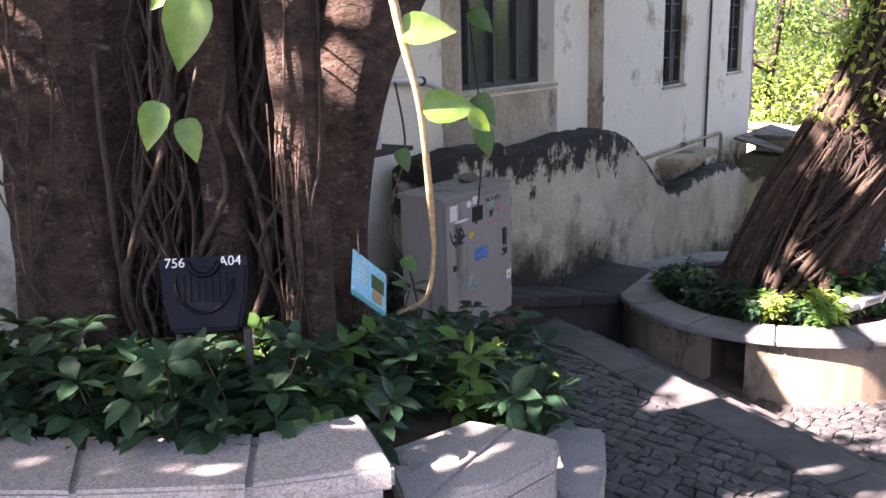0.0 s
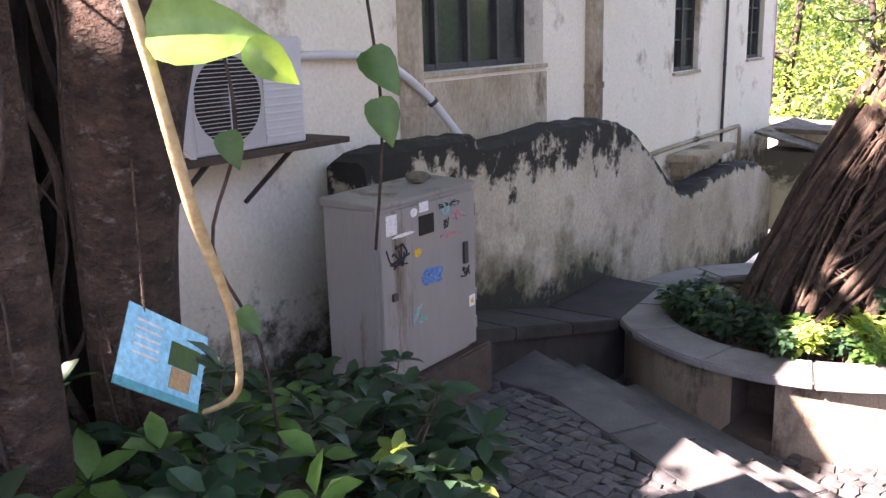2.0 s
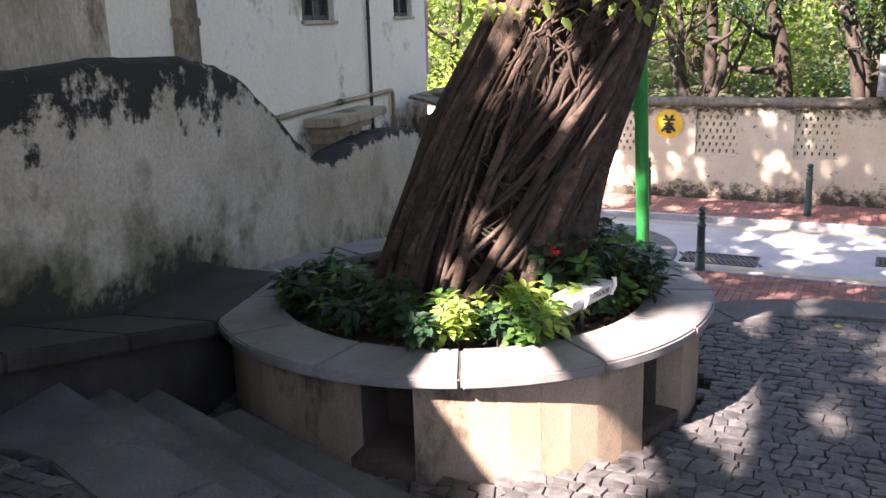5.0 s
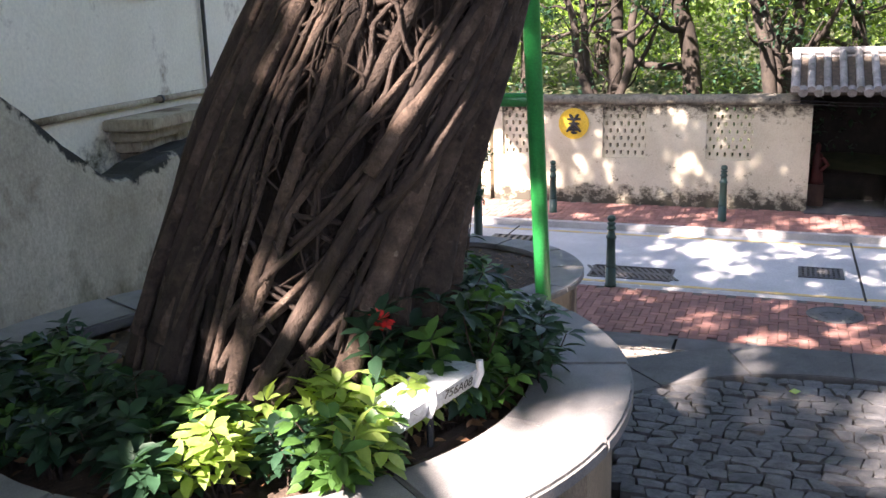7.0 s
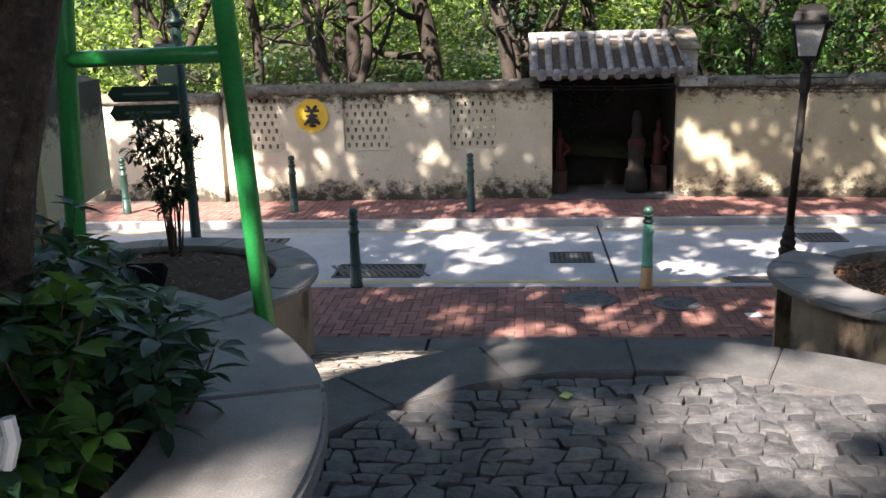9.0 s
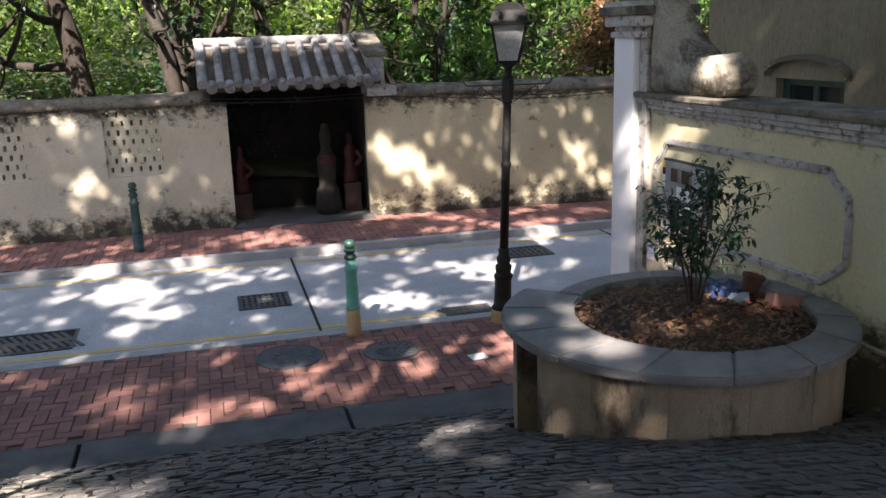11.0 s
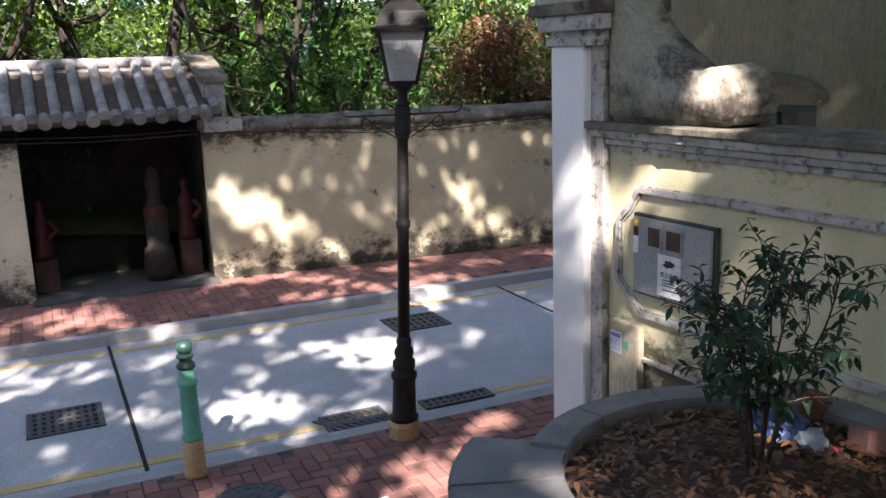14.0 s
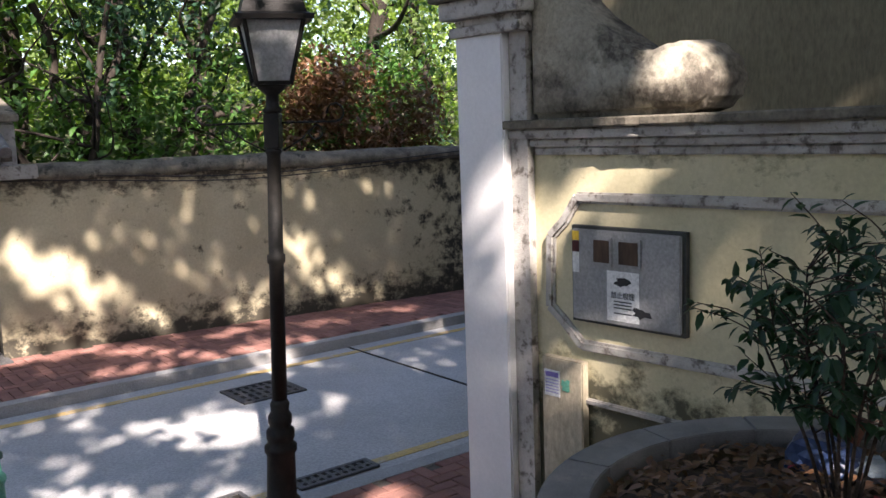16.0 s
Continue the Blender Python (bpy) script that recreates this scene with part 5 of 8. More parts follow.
def street_lamp():
    b = Vector((11.79, 9.77, 0))
    t = thing("street_lamp", "black cast-iron street lamp with a four-sided lantern", "street lamp", at=b)
    lean = Matrix(((1, 0, 0.022, b.x), (0, 1, -0.030, b.y), (0, 0, 1, 0), (0, 0, 0, 1)))
    part("foot", lathe([(0.115, 0.0), (0.115, 0.09), (0.10, 0.125)], 8, lean), ochre_m, t)
    part("pedestal", lathe([(0.10, 0.126), (0.105, 0.15), (0.085, 0.17), (0.08, 0.42), (0.092, 0.44), (0.092, 0.47), (0.07, 0.49), (0.08, 0.52), (0.08, 0.56), (0.06, 0.58), (0.068, 0.61), (0.068, 0.64), (0.05, 0.67), (0.055, 0.71), (0.043, 0.735)], 22, lean), iron_m, t, smooth=True)
    part("post", lathe([(0.043, 0.736), (0.041, 1.5), (0.05, 1.51), (0.05, 1.55), (0.041, 1.56), (0.037, 2.1), (0.046, 2.11), (0.046, 2.13)], 18, lean), iron_m, t, smooth=True)
    part("bracket_block", box(lean @ Matrix.Translation((0, 0, 2.131)), 0.085, 0.085, 0.19, 0.008), iron_m, t)
    part("neck", lathe([(0.045, 2.322), (0.055, 2.34), (0.036, 2.36), (0.036, 2.42), (0.06, 2.44), (0.085, 2.47)], 18, lean), iron_m, t, smooth=True)
    d = Vector((0.55, -0.835, 0))
    c = lean @ Vector((0, 0, 2.27))
    for sg in (-1, 1):
        arm = [c + d * (sg * 0.04), c + d * (sg * 0.2), c + d * (sg * 0.36)]
        curl = [c + d * (sg * (0.36 + 0.05 * math.sin(a))) + Vector((0, 0, 0.05 - 0.05 * math.cos(a))) for a in (k * 0.6 for k in range(9))]
        part("scroll_arm", tube(arm + curl, 0.006, 6), iron_m, t, smooth=True)
        low = [c + d * (sg * 0.05) + Vector((0, 0, -0.15)), c + d * (sg * 0.16) + Vector((0, 0, -0.09)), c + d * (sg * 0.25) + Vector((0, 0, -0.01))]
        cl2 = [c + d * (sg * (0.24 + 0.04 * math.cos(a))) + Vector((0, 0, -0.055 + 0.04 * math.sin(a))) for a in (1.4 - k * 0.6 for k in range(9))]
        part("scroll_brace", tube(low, 0.005, 6), iron_m, t, smooth=True)
        part("scroll_curl", tube(cl2, 0.005, 6), iron_m, t, smooth=True)
    rot = lean @ pose(0, 0, 0, 0, 0, 24)
    milk = mat("milky_lantern_glass", (0.55, 0.56, 0.55), (0.62, 0.63, 0.62), 3, 0.3, 0)
    def q(half, z, k):
        a = radians(45 + 90 * k)
        return rot @ Vector((half * 1.414 * math.cos(a), half * 1.414 * math.sin(a), z))
    for k in range(4):
        bm = bmesh.new()
        vs = [bm.verts.new(p) for p in (q(0.085, 2.49, k), q(0.085, 2.49, k + 1), q(0.148, 2.80, k + 1), q(0.148, 2.80, k))]
        bm.faces.new(vs)
        r = bmesh.ops.solidify(bm, geom=bm.faces[:], thickness=0.005)
        part("lantern_pane", bm, milk, t)
        part("lantern_bar", tube([q(0.09, 2.47, k), q(0.155, 2.81, k)], 0.012, 6), iron_m, t)
        part("lantern_rail", tube([q(0.09, 2.48, k), q(0.09, 2.48, k + 1)], 0.011, 6), iron_m, t)
    bm = bmesh.new()
    prof = ((0.20, 2.80), (0.205, 2.825), (0.17, 2.84), (0.145, 2.93), (0.09, 2.985), (0.035, 3.0))
    R = [[bm.verts.new(q(h, z, k)) for k in range(4)] for h, z in prof]
    for a, c2 in zip(R, R[1:]):
        for k in range(4):
            bm.faces.new((a[k], a[(k + 1) % 4], c2[(k + 1) % 4], c2[k]))
    bm.faces.new(R[0][::-1])
    bm.faces.new(R[-1])
    part("hood", bm, iron_m, t)
    part("finial", lathe([(0.02, 3.0), (0.018, 3.03), (0.045, 3.04), (0.04, 3.055), (0.01, 3.075)], 14, lean), iron_m, t, smooth=True)


street_lamp()


def grate(name, p, along, across, nx, ny, label, diag=False):
    """A cast-iron grate of bars in a frame, lying in the paving."""
    c = (p[0] + p[2]) / 2
    t = thing(name, label, "drain cover", at=c)
    ex, ey = along.normalized(), across.normalized()
    L, W = along.length, across.length
    m = Matrix(((ex.x, ey.x, 0, c.x), (ex.y, ey.y, 0, c.y), (0, 0, 1, c.z), (0, 0, 0, 1)))
    # dark sheet under the bars, painting the shade of the sump
    part("sump", box(m @ Matrix.Translation((0, 0, -0.003)), L, W, 0.004), dark_m, t)
    for sx, sy, dx, dy in ((L, 0.03, 0, W / 2 - 0.015), (L, 0.03, 0, -W / 2 + 0.015), (0.03, W - 0.06, L / 2 - 0.015, 0), (0.03, W - 0.06, -L / 2 + 0.015, 0)):
        part("grate_frame", box(m @ Matrix.Translation((dx, dy, 0.002)), sx, sy, 0.012), iron_grate_m, t)
    for i in range(nx):
        part("bar", box(m @ Matrix.Translation((-L / 2 + L * (i + 0.5) / nx, 0, 0.002)) @ pose(0, 0, 0, 0, 0, 28 if diag else 0), L / nx * 0.5, W - 0.05, 0.009), iron_grate_m, t)
    for j in range(1, ny):
        part("cross_bar", box(m @ Matrix.Translation((0, -W / 2 + W * j / ny, 0.002)), L - 0.05, W / ny * 0.35, 0.008), iron_grate_m, t)


iron_grate_m = mat("worn_cast_iron", (0.07, 0.07, 0.075), (0.13, 0.13, 0.13), 20, 0.55, 0.3, 90, metal=0.3)


def grate_at(u0, u1, n0, n1, z, nx, ny, label, diag=False):
    p = [S(u0, n0, z), S(u1, n0, z), S(u1, n1, z), S(u0, n1, z)]
    grate("drain_grate", p, p[1] - p[0], p[3] - p[0], nx, ny, label, diag)


grate_at(0.52, 1.08, 1.08, 1.60, -0.043, 9, 5, "dark iron grate set in the concrete road")
grate_at(-2.15, -1.05, 0.42, 1.02, -0.043, 14, 2, "dark iron gully grating near the kerb", True)
grate_at(2.55, 3.05, 0.02, 0.40, -0.043, 8, 2, "dark iron gully grating beside the lamp", True)
grate_at(3.35, 3.95, 0.14, 0.32, -0.038, 10, 2, "narrow iron grating beside the lamp")
grate_at(3.9, 4.5, 2.1, 2.6, -0.043, 8, 4, "square iron cover in the road")
grate_at(-4.5, -3.6, 1.2, 1.7, -0.043, 8, 1, "pale framed cover in the road")
grate_at(-4.1, -3.2, 2.1, 2.5, -0.043, 8, 1, "dark framed cover in the road")


def manhole(c, r, label, ornate):
    t = thing("manhole_cover", label, "manhole cover", at=c)
    m = Matrix.Translation(c)
    part("cover_disc", lathe([(r, 0.0), (r, 0.012), (r - 0.012, 0.015), (r - 0.018, 0.010), (0.0, 0.011)], 36, m), iron_grate_m, t)
    for i in range(26 if ornate else 12):
        a, rr_ = i * 2.4, r * (0.25 + 0.6 * ((i * 0.37) % 1))
        part("stud", box(m @ Matrix.Translation((rr_ * math.cos(a), rr_ * math.sin(a), 0.010)) @ pose(0, 0, 0, 0, 0, math.degrees(a)), 0.05, 0.018, 0.006), iron_grate_m, t)


manhole(Vector((10.08, 11.03, 0.003)), 0.30, "round dark manhole cover in the brick pavement", False)
manhole(Vector((10.60, 10.29, 0.003)), 0.25, "round patterned iron cover in the brick pavement", True)
tagged(part("card", box(Matrix.Translation((10.80, 9.52, 0.008)) @ pose(0, 0, 0, 0, 0, -40), 0.15, 0.14, 0.004), paper_m), "small white card lying on the bricks", "card")


def signpost():
    b = Vector((6.57, 12.93, 0.70))
    t = thing("signpost", "dark green signpost with finger boards", "signpost", at=b)
    part("post", lathe([(0.07, 0.0), (0.07, 0.25), (0.05, 0.28), (0.045, 2.25)], 14, Matrix.Translation(b)), green_iron_m, t, smooth=True)
    part("finial", lathe([(0.05, 2.251), (0.09, 2.28), (0.09, 2.3), (0.04, 2.32), (0.05, 2.38), (0.02, 2.41)], 14, Matrix.Translation(b)), green_iron_m, t, smooth=True)
    lft = Vector((-0.77, 0.64, 0))
    out = Vector((-0.64, -0.77, 0))
    for z in (2.36, 2.19):
        m = facing(b + Vector((0, 0, z - 0.70)) + out * 0.05, out)
        bm = bmesh.new()
        pts = ((-0.66, 0.0), (-0.61, -0.07), (-0.02, -0.07), (-0.02, 0.07), (-0.61, 0.07))
        lo = [bm.verts.new(m @ Vector((x, y, 0))) for x, y in pts]
        hi = [bm.verts.new(m @ Vector((x, y, 0.025))) for x, y in pts]
        bm.faces.new(lo[::-1])
        bm.faces.new(hi)
        for i in range(5):
            bm.faces.new((lo[i], lo[(i + 1) % 5], hi[(i + 1) % 5], hi[i]))
        board = part("finger_board", bm, green_iron_m, t)
        part("lettering_bar", plate(m, -0.52, -0.1, -0.012, 0.012, 0.028), mat("sign_green_grey", (0.12, 0.2, 0.17), (0.14, 0.22, 0.19), 5, 0.6, 0), board)
    for z in (2.72, 2.52):
        m = facing(b + Vector((0, 0, z - 0.70)) + out * 0.03, Vector((-0.95, -0.3, 0)))
        part("side_board", plate(m, -0.28, 0.0, -0.08, 0.08, 0.02), mat("sage_sign", (0.08, 0.16, 0.12), (0.1, 0.19, 0.15), 5, 0.5, 0), t)


signpost()

# notice pillar beyond the planter
t = thing("gate_pillar", "weathered grey rendered pillar with a framed notice", "pillar", at=(5.03, 12.75, 0.3))
pc = Matrix.Translation((5.03, 12.82, 0.2)) @ pose(0, 0, 0, 0, 0, 48)
part("pillar_body", box(pc, 0.62, 0.75, 2.48, 0.02), sill_stain_m, t)
part("pillar_cap", box(pc @ Matrix.Translation((0, 0, 2.481)), 0.68, 0.81, 0.06, 0.01), coping_m, t)
nv = Vector((0.80, -0.6, 0)).normalized()
m = facing(Vector((5.03, 12.82, 1.55)) + nv * 0.385, nv)
m = facing(pc @ Vector((0.0, -0.385, 1.28)), (pc.to_3x3() @ Vector((0, -1, 0))))
nb_ = part("notice_board", plate(m, -0.19, 0.19, -0.27, 0.27, 0.012), mat("pale_blue_board", (0.5, 0.58, 0.66), (0.55, 0.62, 0.7), 5, 0.5, 0), t)
for k, (y0, y1) in enumerate(((0.10, 0.14), (0.0, 0.05), (-0.1, -0.07), (-0.17, -0.15))):
    part("lettering_bar", plate(m, -0.13, 0.13, y0, y1, 0.014), ink_blue_m if k == 1 else ochre_m if k == 0 else ink_m, nb_)


def flood_lamp(at, out, w, h, label, txt=None):
    t = thing("flood_lamp", label, "flood lamp", "flood lamps", at=at)
    black = mat("black_plastic", (0.002, 0.0025, 0.005), (0.004, 0.005, 0.009), 8, 0.45, 0.03, spec=0.12)
    m = facing(at, out, Vector((0, 0, 1)))
    bm = bmesh.new()
    pts = [(-w * 0.38, -h * 0.55), (w * 0.38, -h * 0.55), (w * 0.47, 0.0), (w * 0.5, h * 0.5), (w * 0.46, h * 0.55), (-w * 0.46, h * 0.55), (-w * 0.5, h * 0.5), (-w * 0.47, 0.0)]
    lo = [bm.verts.new(m @ Vector((x, y, -0.08))) for x, y in pts]
    hi = [bm.verts.new(m @ Vector((x * 0.94, y * 0.94, 0.02))) for x, y in pts]
    bm.faces.new(lo[::-1])
    bm.faces.new(hi)
    for i in range(8):
        bm.faces.new((lo[i], lo[(i + 1) % 8], hi[(i + 1) % 8], hi[i]))
    bmesh.ops.recalc_face_normals(bm, faces=bm.faces)
    bmesh.ops.bevel(bm, geom=bm.edges[:], offset=0.008, segments=2, affect="EDGES")
    part("housing", bm, black, t)
    part("bezel", plate(m, -w * 0.46, w * 0.46, h * 0.36, h * 0.50, 0.026), black, t)
    for k in range(9):
        x = -w * 0.3 + w * 0.6 * k / 8
        part("cooling_fin", plate(m, x - 0.003, x + 0.003, -h * 0.1, h * 0.28, 0.026), black, t)
    arc = [m @ Vector((w * 0.3 * math.cos(a), h * 0.18 + h * 0.45 * math.sin(a), 0.024)) for a in (math.pi + math.pi * k / 12 for k in range(13))]
    part("rib", tube(arc, 0.005, 6), black, t, smooth=True)
    arc = [m @ Vector((w * 0.16 * math.cos(a), h * 0.45 + h * 0.2 * math.sin(a), 0.027)) for a in (math.pi + math.pi * k / 10 for k in range(11))]
    part("handle", tube(arc, 0.008, 6), black, t, smooth=True)
    part("stake", tube([m @ Vector((w * 0.42, -h * 0.5, -0.02)), m @ Vector((w * 0.42, -h * 0.5, -0.02)) + Vector((0, 0, -0.35))], 0.012, 8), frame_m, t)
    part("stake", tube([m @ Vector((-w * 0.3, -h * 0.5, -0.02)), m @ Vector((-w * 0.3, -h * 0.5, -0.02)) + Vector((0, 0, -0.35))], 0.012, 8), frame_m, t)
    if txt:
        for s, x in txt:
            writing(s, m @ Matrix.Translation((x * w, h * 0.435, 0.027)), 0.038, paper_m, t)
    return t


flood_lamp(Vector((-0.668, 2.40, 3.575)), Vector((0.10, -0.93, 0.36)), 0.26, 0.20, "black plastic flood lamp with hand-painted numbers, among leaves", (("756", -0.30), ("A04", 0.28)))
flood_lamp(Vector((5.45, 11.4, 1.12)), Vector((-0.5, -0.6, 0.62)), 0.30, 0.2, "small grey-black flood lamp standing in the planter soil")

# trough light in the planted ring
t = thing("trough_light", "pale grey metal trough light with painted numbers, among leaves", "trough light", at=(3.18, 6.50, 2.0))
tl, trr = Vector((3.02, 6.42, 2.19)), Vector((3.34, 6.585, 2.215))
dx = (trr - tl).normalized()
oy = Vector((dx.y, -dx.x, 0))
greym = mat("pale_grey_enamel", (0.42, 0.46, 0.47), (0.5, 0.53, 0.53), 5, 0.45, 0.1)
bm = bmesh.new()
prof = [(0.075 * math.cos(a), -0.09 * math.sin(a)) for a in (math.pi * k / 10 for k in range(11))]
ra = [bm.verts.new(tl + oy * x + Vector((0, 0, 0.03 + z))) for x, z in prof]
rb = [bm.verts.new(trr + oy * x + Vector((0, 0, 0.03 + z))) for x, z in prof]
for i in range(10):
    bm.faces.new((ra[i], ra[i + 1], rb[i + 1], rb[i]))
bm.faces.new(ra)
bm.faces.new(rb[::-1])
bm.faces.new((ra[0], rb[0], rb[-1], ra[-1]))
part("trough_body", bm, greym, t, smooth=False)
for f in (0.28, 0.93):
    c = tl.lerp(trr, f)
    part("clamp", tube([c + oy * 0.082 + Vector((0, 0, 0.06)), c + oy * 0.087 + Vector((0, 0, 0.02)), c + oy * 0.065 + Vector((0, 0, -0.03))], 0.012, 6), plastic_m, t)
part("stake", tube([tl.lerp(trr, 0.5) + Vector((0, 0, -0.05)), tl.lerp(trr, 0.5) + Vector((0, 0, -0.3))], 0.012, 6), frame_m, t)
m = facing(tl.lerp(trr, 0.64) + oy * 0.0785 + Vector((0, 0, 0.008)), oy + Vector((0, 0, -0.25)))
writing("756A08", m, 0.045, frame_m, t)

# green prop frame for the leaning tree
t = thing("prop_frame", "bright green steel prop frame beside the leaning tree", "prop frame", at=(5.70, 10.03, 0.7))


def pole_at(z):
    return Vector((5.833 - 0.1354 * z, 10.184 - 0.1553 * z, z))


part("prop_pole", tube([pole_at(0.862), pole_at(2.0), pole_at(3.4), pole_at(5.2)], 0.062, 16), pole_m, t, smooth=True)
lft = Vector((-0.77, 0.64, 0))
foot2 = pole_at(1.0)


def pole2_at(z):
    return Vector((foot2.x, foot2.y, z)) + lft * (1.204 - 0.071 * (z - 1.0))


part("prop_pole", tube([pole2_at(0.4), pole2_at(2.8), pole2_at(5.2)], 0.062, 16), pole_m, t, smooth=True)
part("crossbar", tube([pole_at(2.76), pole2_at(2.74)], 0.05, 14), pole_m, t, smooth=True)
part("base_plate", box(Matrix.Translation((5.66, 9.99, 0.851)) @ pose(0, 0, 0, 0, 0, 55), 0.17, 0.17, 0.014), pole_m, t)

tagged(part("pole_footing", box(Matrix.Translation((5.63, 9.94, 0.35)) @ pose(0, 0, 0, 0, 0, 55), 0.40, 0.38, 0.50, 0.012), rim_m), "pale concrete footing block under the green prop pole", "footing")

# small blue sign hanging at the tree
t = thing("plant_sign", "tilted sky-blue printed sign among the shrub leaves", "sign", at=SIGN_C)
c = SIGN_C
ea, eb = SIGN_A, SIGN_B
ec = ea.cross(eb).normalized()
if ec.y > 0:
    ec = -ec


def sign_piece(name, a0, a1, b0, b1, lift, material):
    """A flat piece on the sheared sign, in fractions of its edges."""
    bm = bmesh.new()
    q = [c + ea * (a - 0.5) + eb * (b - 0.5) + ec * lift for a, b in ((a0, b0), (a1, b0), (a1, b1), (a0, b1))]
    lo = [bm.verts.new(v - ec * 0.003) for v in q]
    hi = [bm.verts.new(v) for v in q]
    bm.faces.new(hi)
    bm.faces.new(lo[::-1])
    for i in range(4):
        bm.faces.new((lo[i], lo[(i + 1) % 4], hi[(i + 1) % 4], hi[i]))
    part(name, bm, material, t)


sign_piece("sign_board", 0, 1, 0, 1, 0.003, blue_m)
sign_piece("printed_shape", 0.55, 0.92, 0.25, 0.55, 0.005, leaf_mid)
sign_piece("printed_shape", 0.6, 0.85, 0.56, 0.82, 0.005, ochre_m)
sign_piece("printed_band", 0.0, 1.0, 0.9, 1.0, 0.0045, mat("turquoise_print", (0.04, 0.35, 0.4), (0.06, 0.4, 0.45), 5, 0.5, 0))
for k in range(5):
    sign_piece("lettering_bar", 0.12, 0.42, 0.15 + 0.1 * k, 0.18 + 0.1 * k, 0.0045, paper_m)
part("cord", tube([c + Vector((-0.03, 0.0, 0.07)), c + Vector((-0.04, 0.05, 0.4)), c + Vector((-0.02, 0.1, 0.9))], 0.003, 5), root_m, t)

# ---- the wayside shrine ----
sh = thing("shrine", "small open wayside shrine with a grey tiled roof", "shrine", at=S(1.66, 5.6, 0.0))
# walls, altar, urn and piers carry the interior's shade in their colours
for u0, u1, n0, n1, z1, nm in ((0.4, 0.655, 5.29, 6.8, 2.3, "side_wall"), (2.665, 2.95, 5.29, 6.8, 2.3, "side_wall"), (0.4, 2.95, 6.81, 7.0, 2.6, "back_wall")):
    part(nm, prism([S(u0, n0), S(u1, n0), S(u1, n1), S(u0, n1)], 0.0, z1), shrine_shade_m, sh)
part("floor_slab", prism([S(0.62, 4.75), S(2.70, 4.75), S(2.66, 6.8), S(0.66, 6.8)], 0.03, 0.075, 0.008), slab_m, sh)
part("lintel", prism([S(0.5, 5.02), S(2.8, 5.02), S(2.8, 5.25), S(0.5, 5.25)], 2.0, 2.12), wood_m, sh)


def roof_pt(u, f, up=0.0):
    return S(u, 4.68 + 1.15 * f, 2.09 + 0.50 * f + 0.05 * f * f + up)


bm = bmesh.new()
cols = [[bm.verts.new(roof_pt(u, f, dz)) for f in (0, 0.33, 0.66, 1.0)] for u, dz in ((0.3, 0), (2.85, 0))]
cold = [[bm.verts.new(roof_pt(u, f, dz)) for f in (0, 0.33, 0.66, 1.0)] for u, dz in ((0.3, -0.05), (2.85, -0.05))]
for A_, s in ((cols, 1), (cold, -1)):
    for i in range(3):
        bm.faces.new((A_[0][i], A_[0][i + 1], A_[1][i + 1], A_[1][i]))
for k in (0, 1):
    bm.faces.new(cols[k] + cold[k][::-1])
for i in (0, 3):
    bm.faces.new((cols[0][i], cols[1][i], cold[1][i], cold[0][i]))
roof = part("roof_bed", bm, leaf_litter_m, sh, "grey tile bed strewn with dry leaves")
part("roof_rear", prism([S(0.3, 5.86), S(2.9, 5.86), S(2.9, 7.1), S(0.3, 7.1)], [2.55, 2.55, 2.3, 2.3], [2.64, 2.64, 2.4, 2.4]), tile_m, sh)
for i in range(11):
    u = 0.36 + 0.243 * i
    fat = 0.062 if i else 0.075
    for j in range(5):
        f0, f1 = j / 5 - 0.02, (j + 1) / 5 + 0.01
        part("cover_tile", tube([roof_pt(u, f0, 0.045), roof_pt(u, f1, 0.055)], [fat, fat * 0.88], 10), tile_m, roof)
    if i < 10:
        part("eave_tile", tube([roof_pt(u + 0.12, -0.03, -0.01), roof_pt(u + 0.12, 0.08, 0.0)], [0.075, 0.07], 10), tile_m, roof)
part("ridge", tube([roof_pt(0.28, 1.0, 0.05), roof_pt(1.6, 1.0, 0.055), roof_pt(2.75, 1.0, 0.05)], 0.065, 10), tile_m, sh, smooth=True)
part("ridge_base", prism([S(0.3, 5.74), S(2.8, 5.74), S(2.8, 5.92), S(0.3, 5.92)], 2.5, 2.63), tile_m, sh)
part("gable_block", prism([S(2.72, 5.05), S(2.98, 5.05), S(2.98, 5.95), S(2.72, 5.95)], 1.9, [2.42, 2.42, 2.72, 2.72], 0.015), moulding_m, sh)
part("gable_cap", prism([S(2.68, 5.0), S(3.02, 5.0), S(3.02, 6.0), S(2.68, 6.0)], [2.425, 2.425, 2.722, 2.722], [2.50, 2.50, 2.80, 2.80], 0.012), coping_m, sh)
part("gable_shoulder", prism([S(2.66, 4.78), S(3.1, 4.78), S(3.1, 5.3), S(2.66, 5.3)], 1.86, 2.0, 0.012), moulding_m, sh)
part("altar", prism([S(0.8, 6.1), S(2.3, 6.1), S(2.3, 6.7), S(0.8, 6.7)], 0.076, 0.52, 0.01), shrine_shade_m, sh)
part("altar_top", prism([S(0.76, 6.05), S(2.34, 6.05), S(2.34, 6.75), S(0.76, 6.75)], 0.521, 0.57, 0.008), shrine_shade_m, sh)
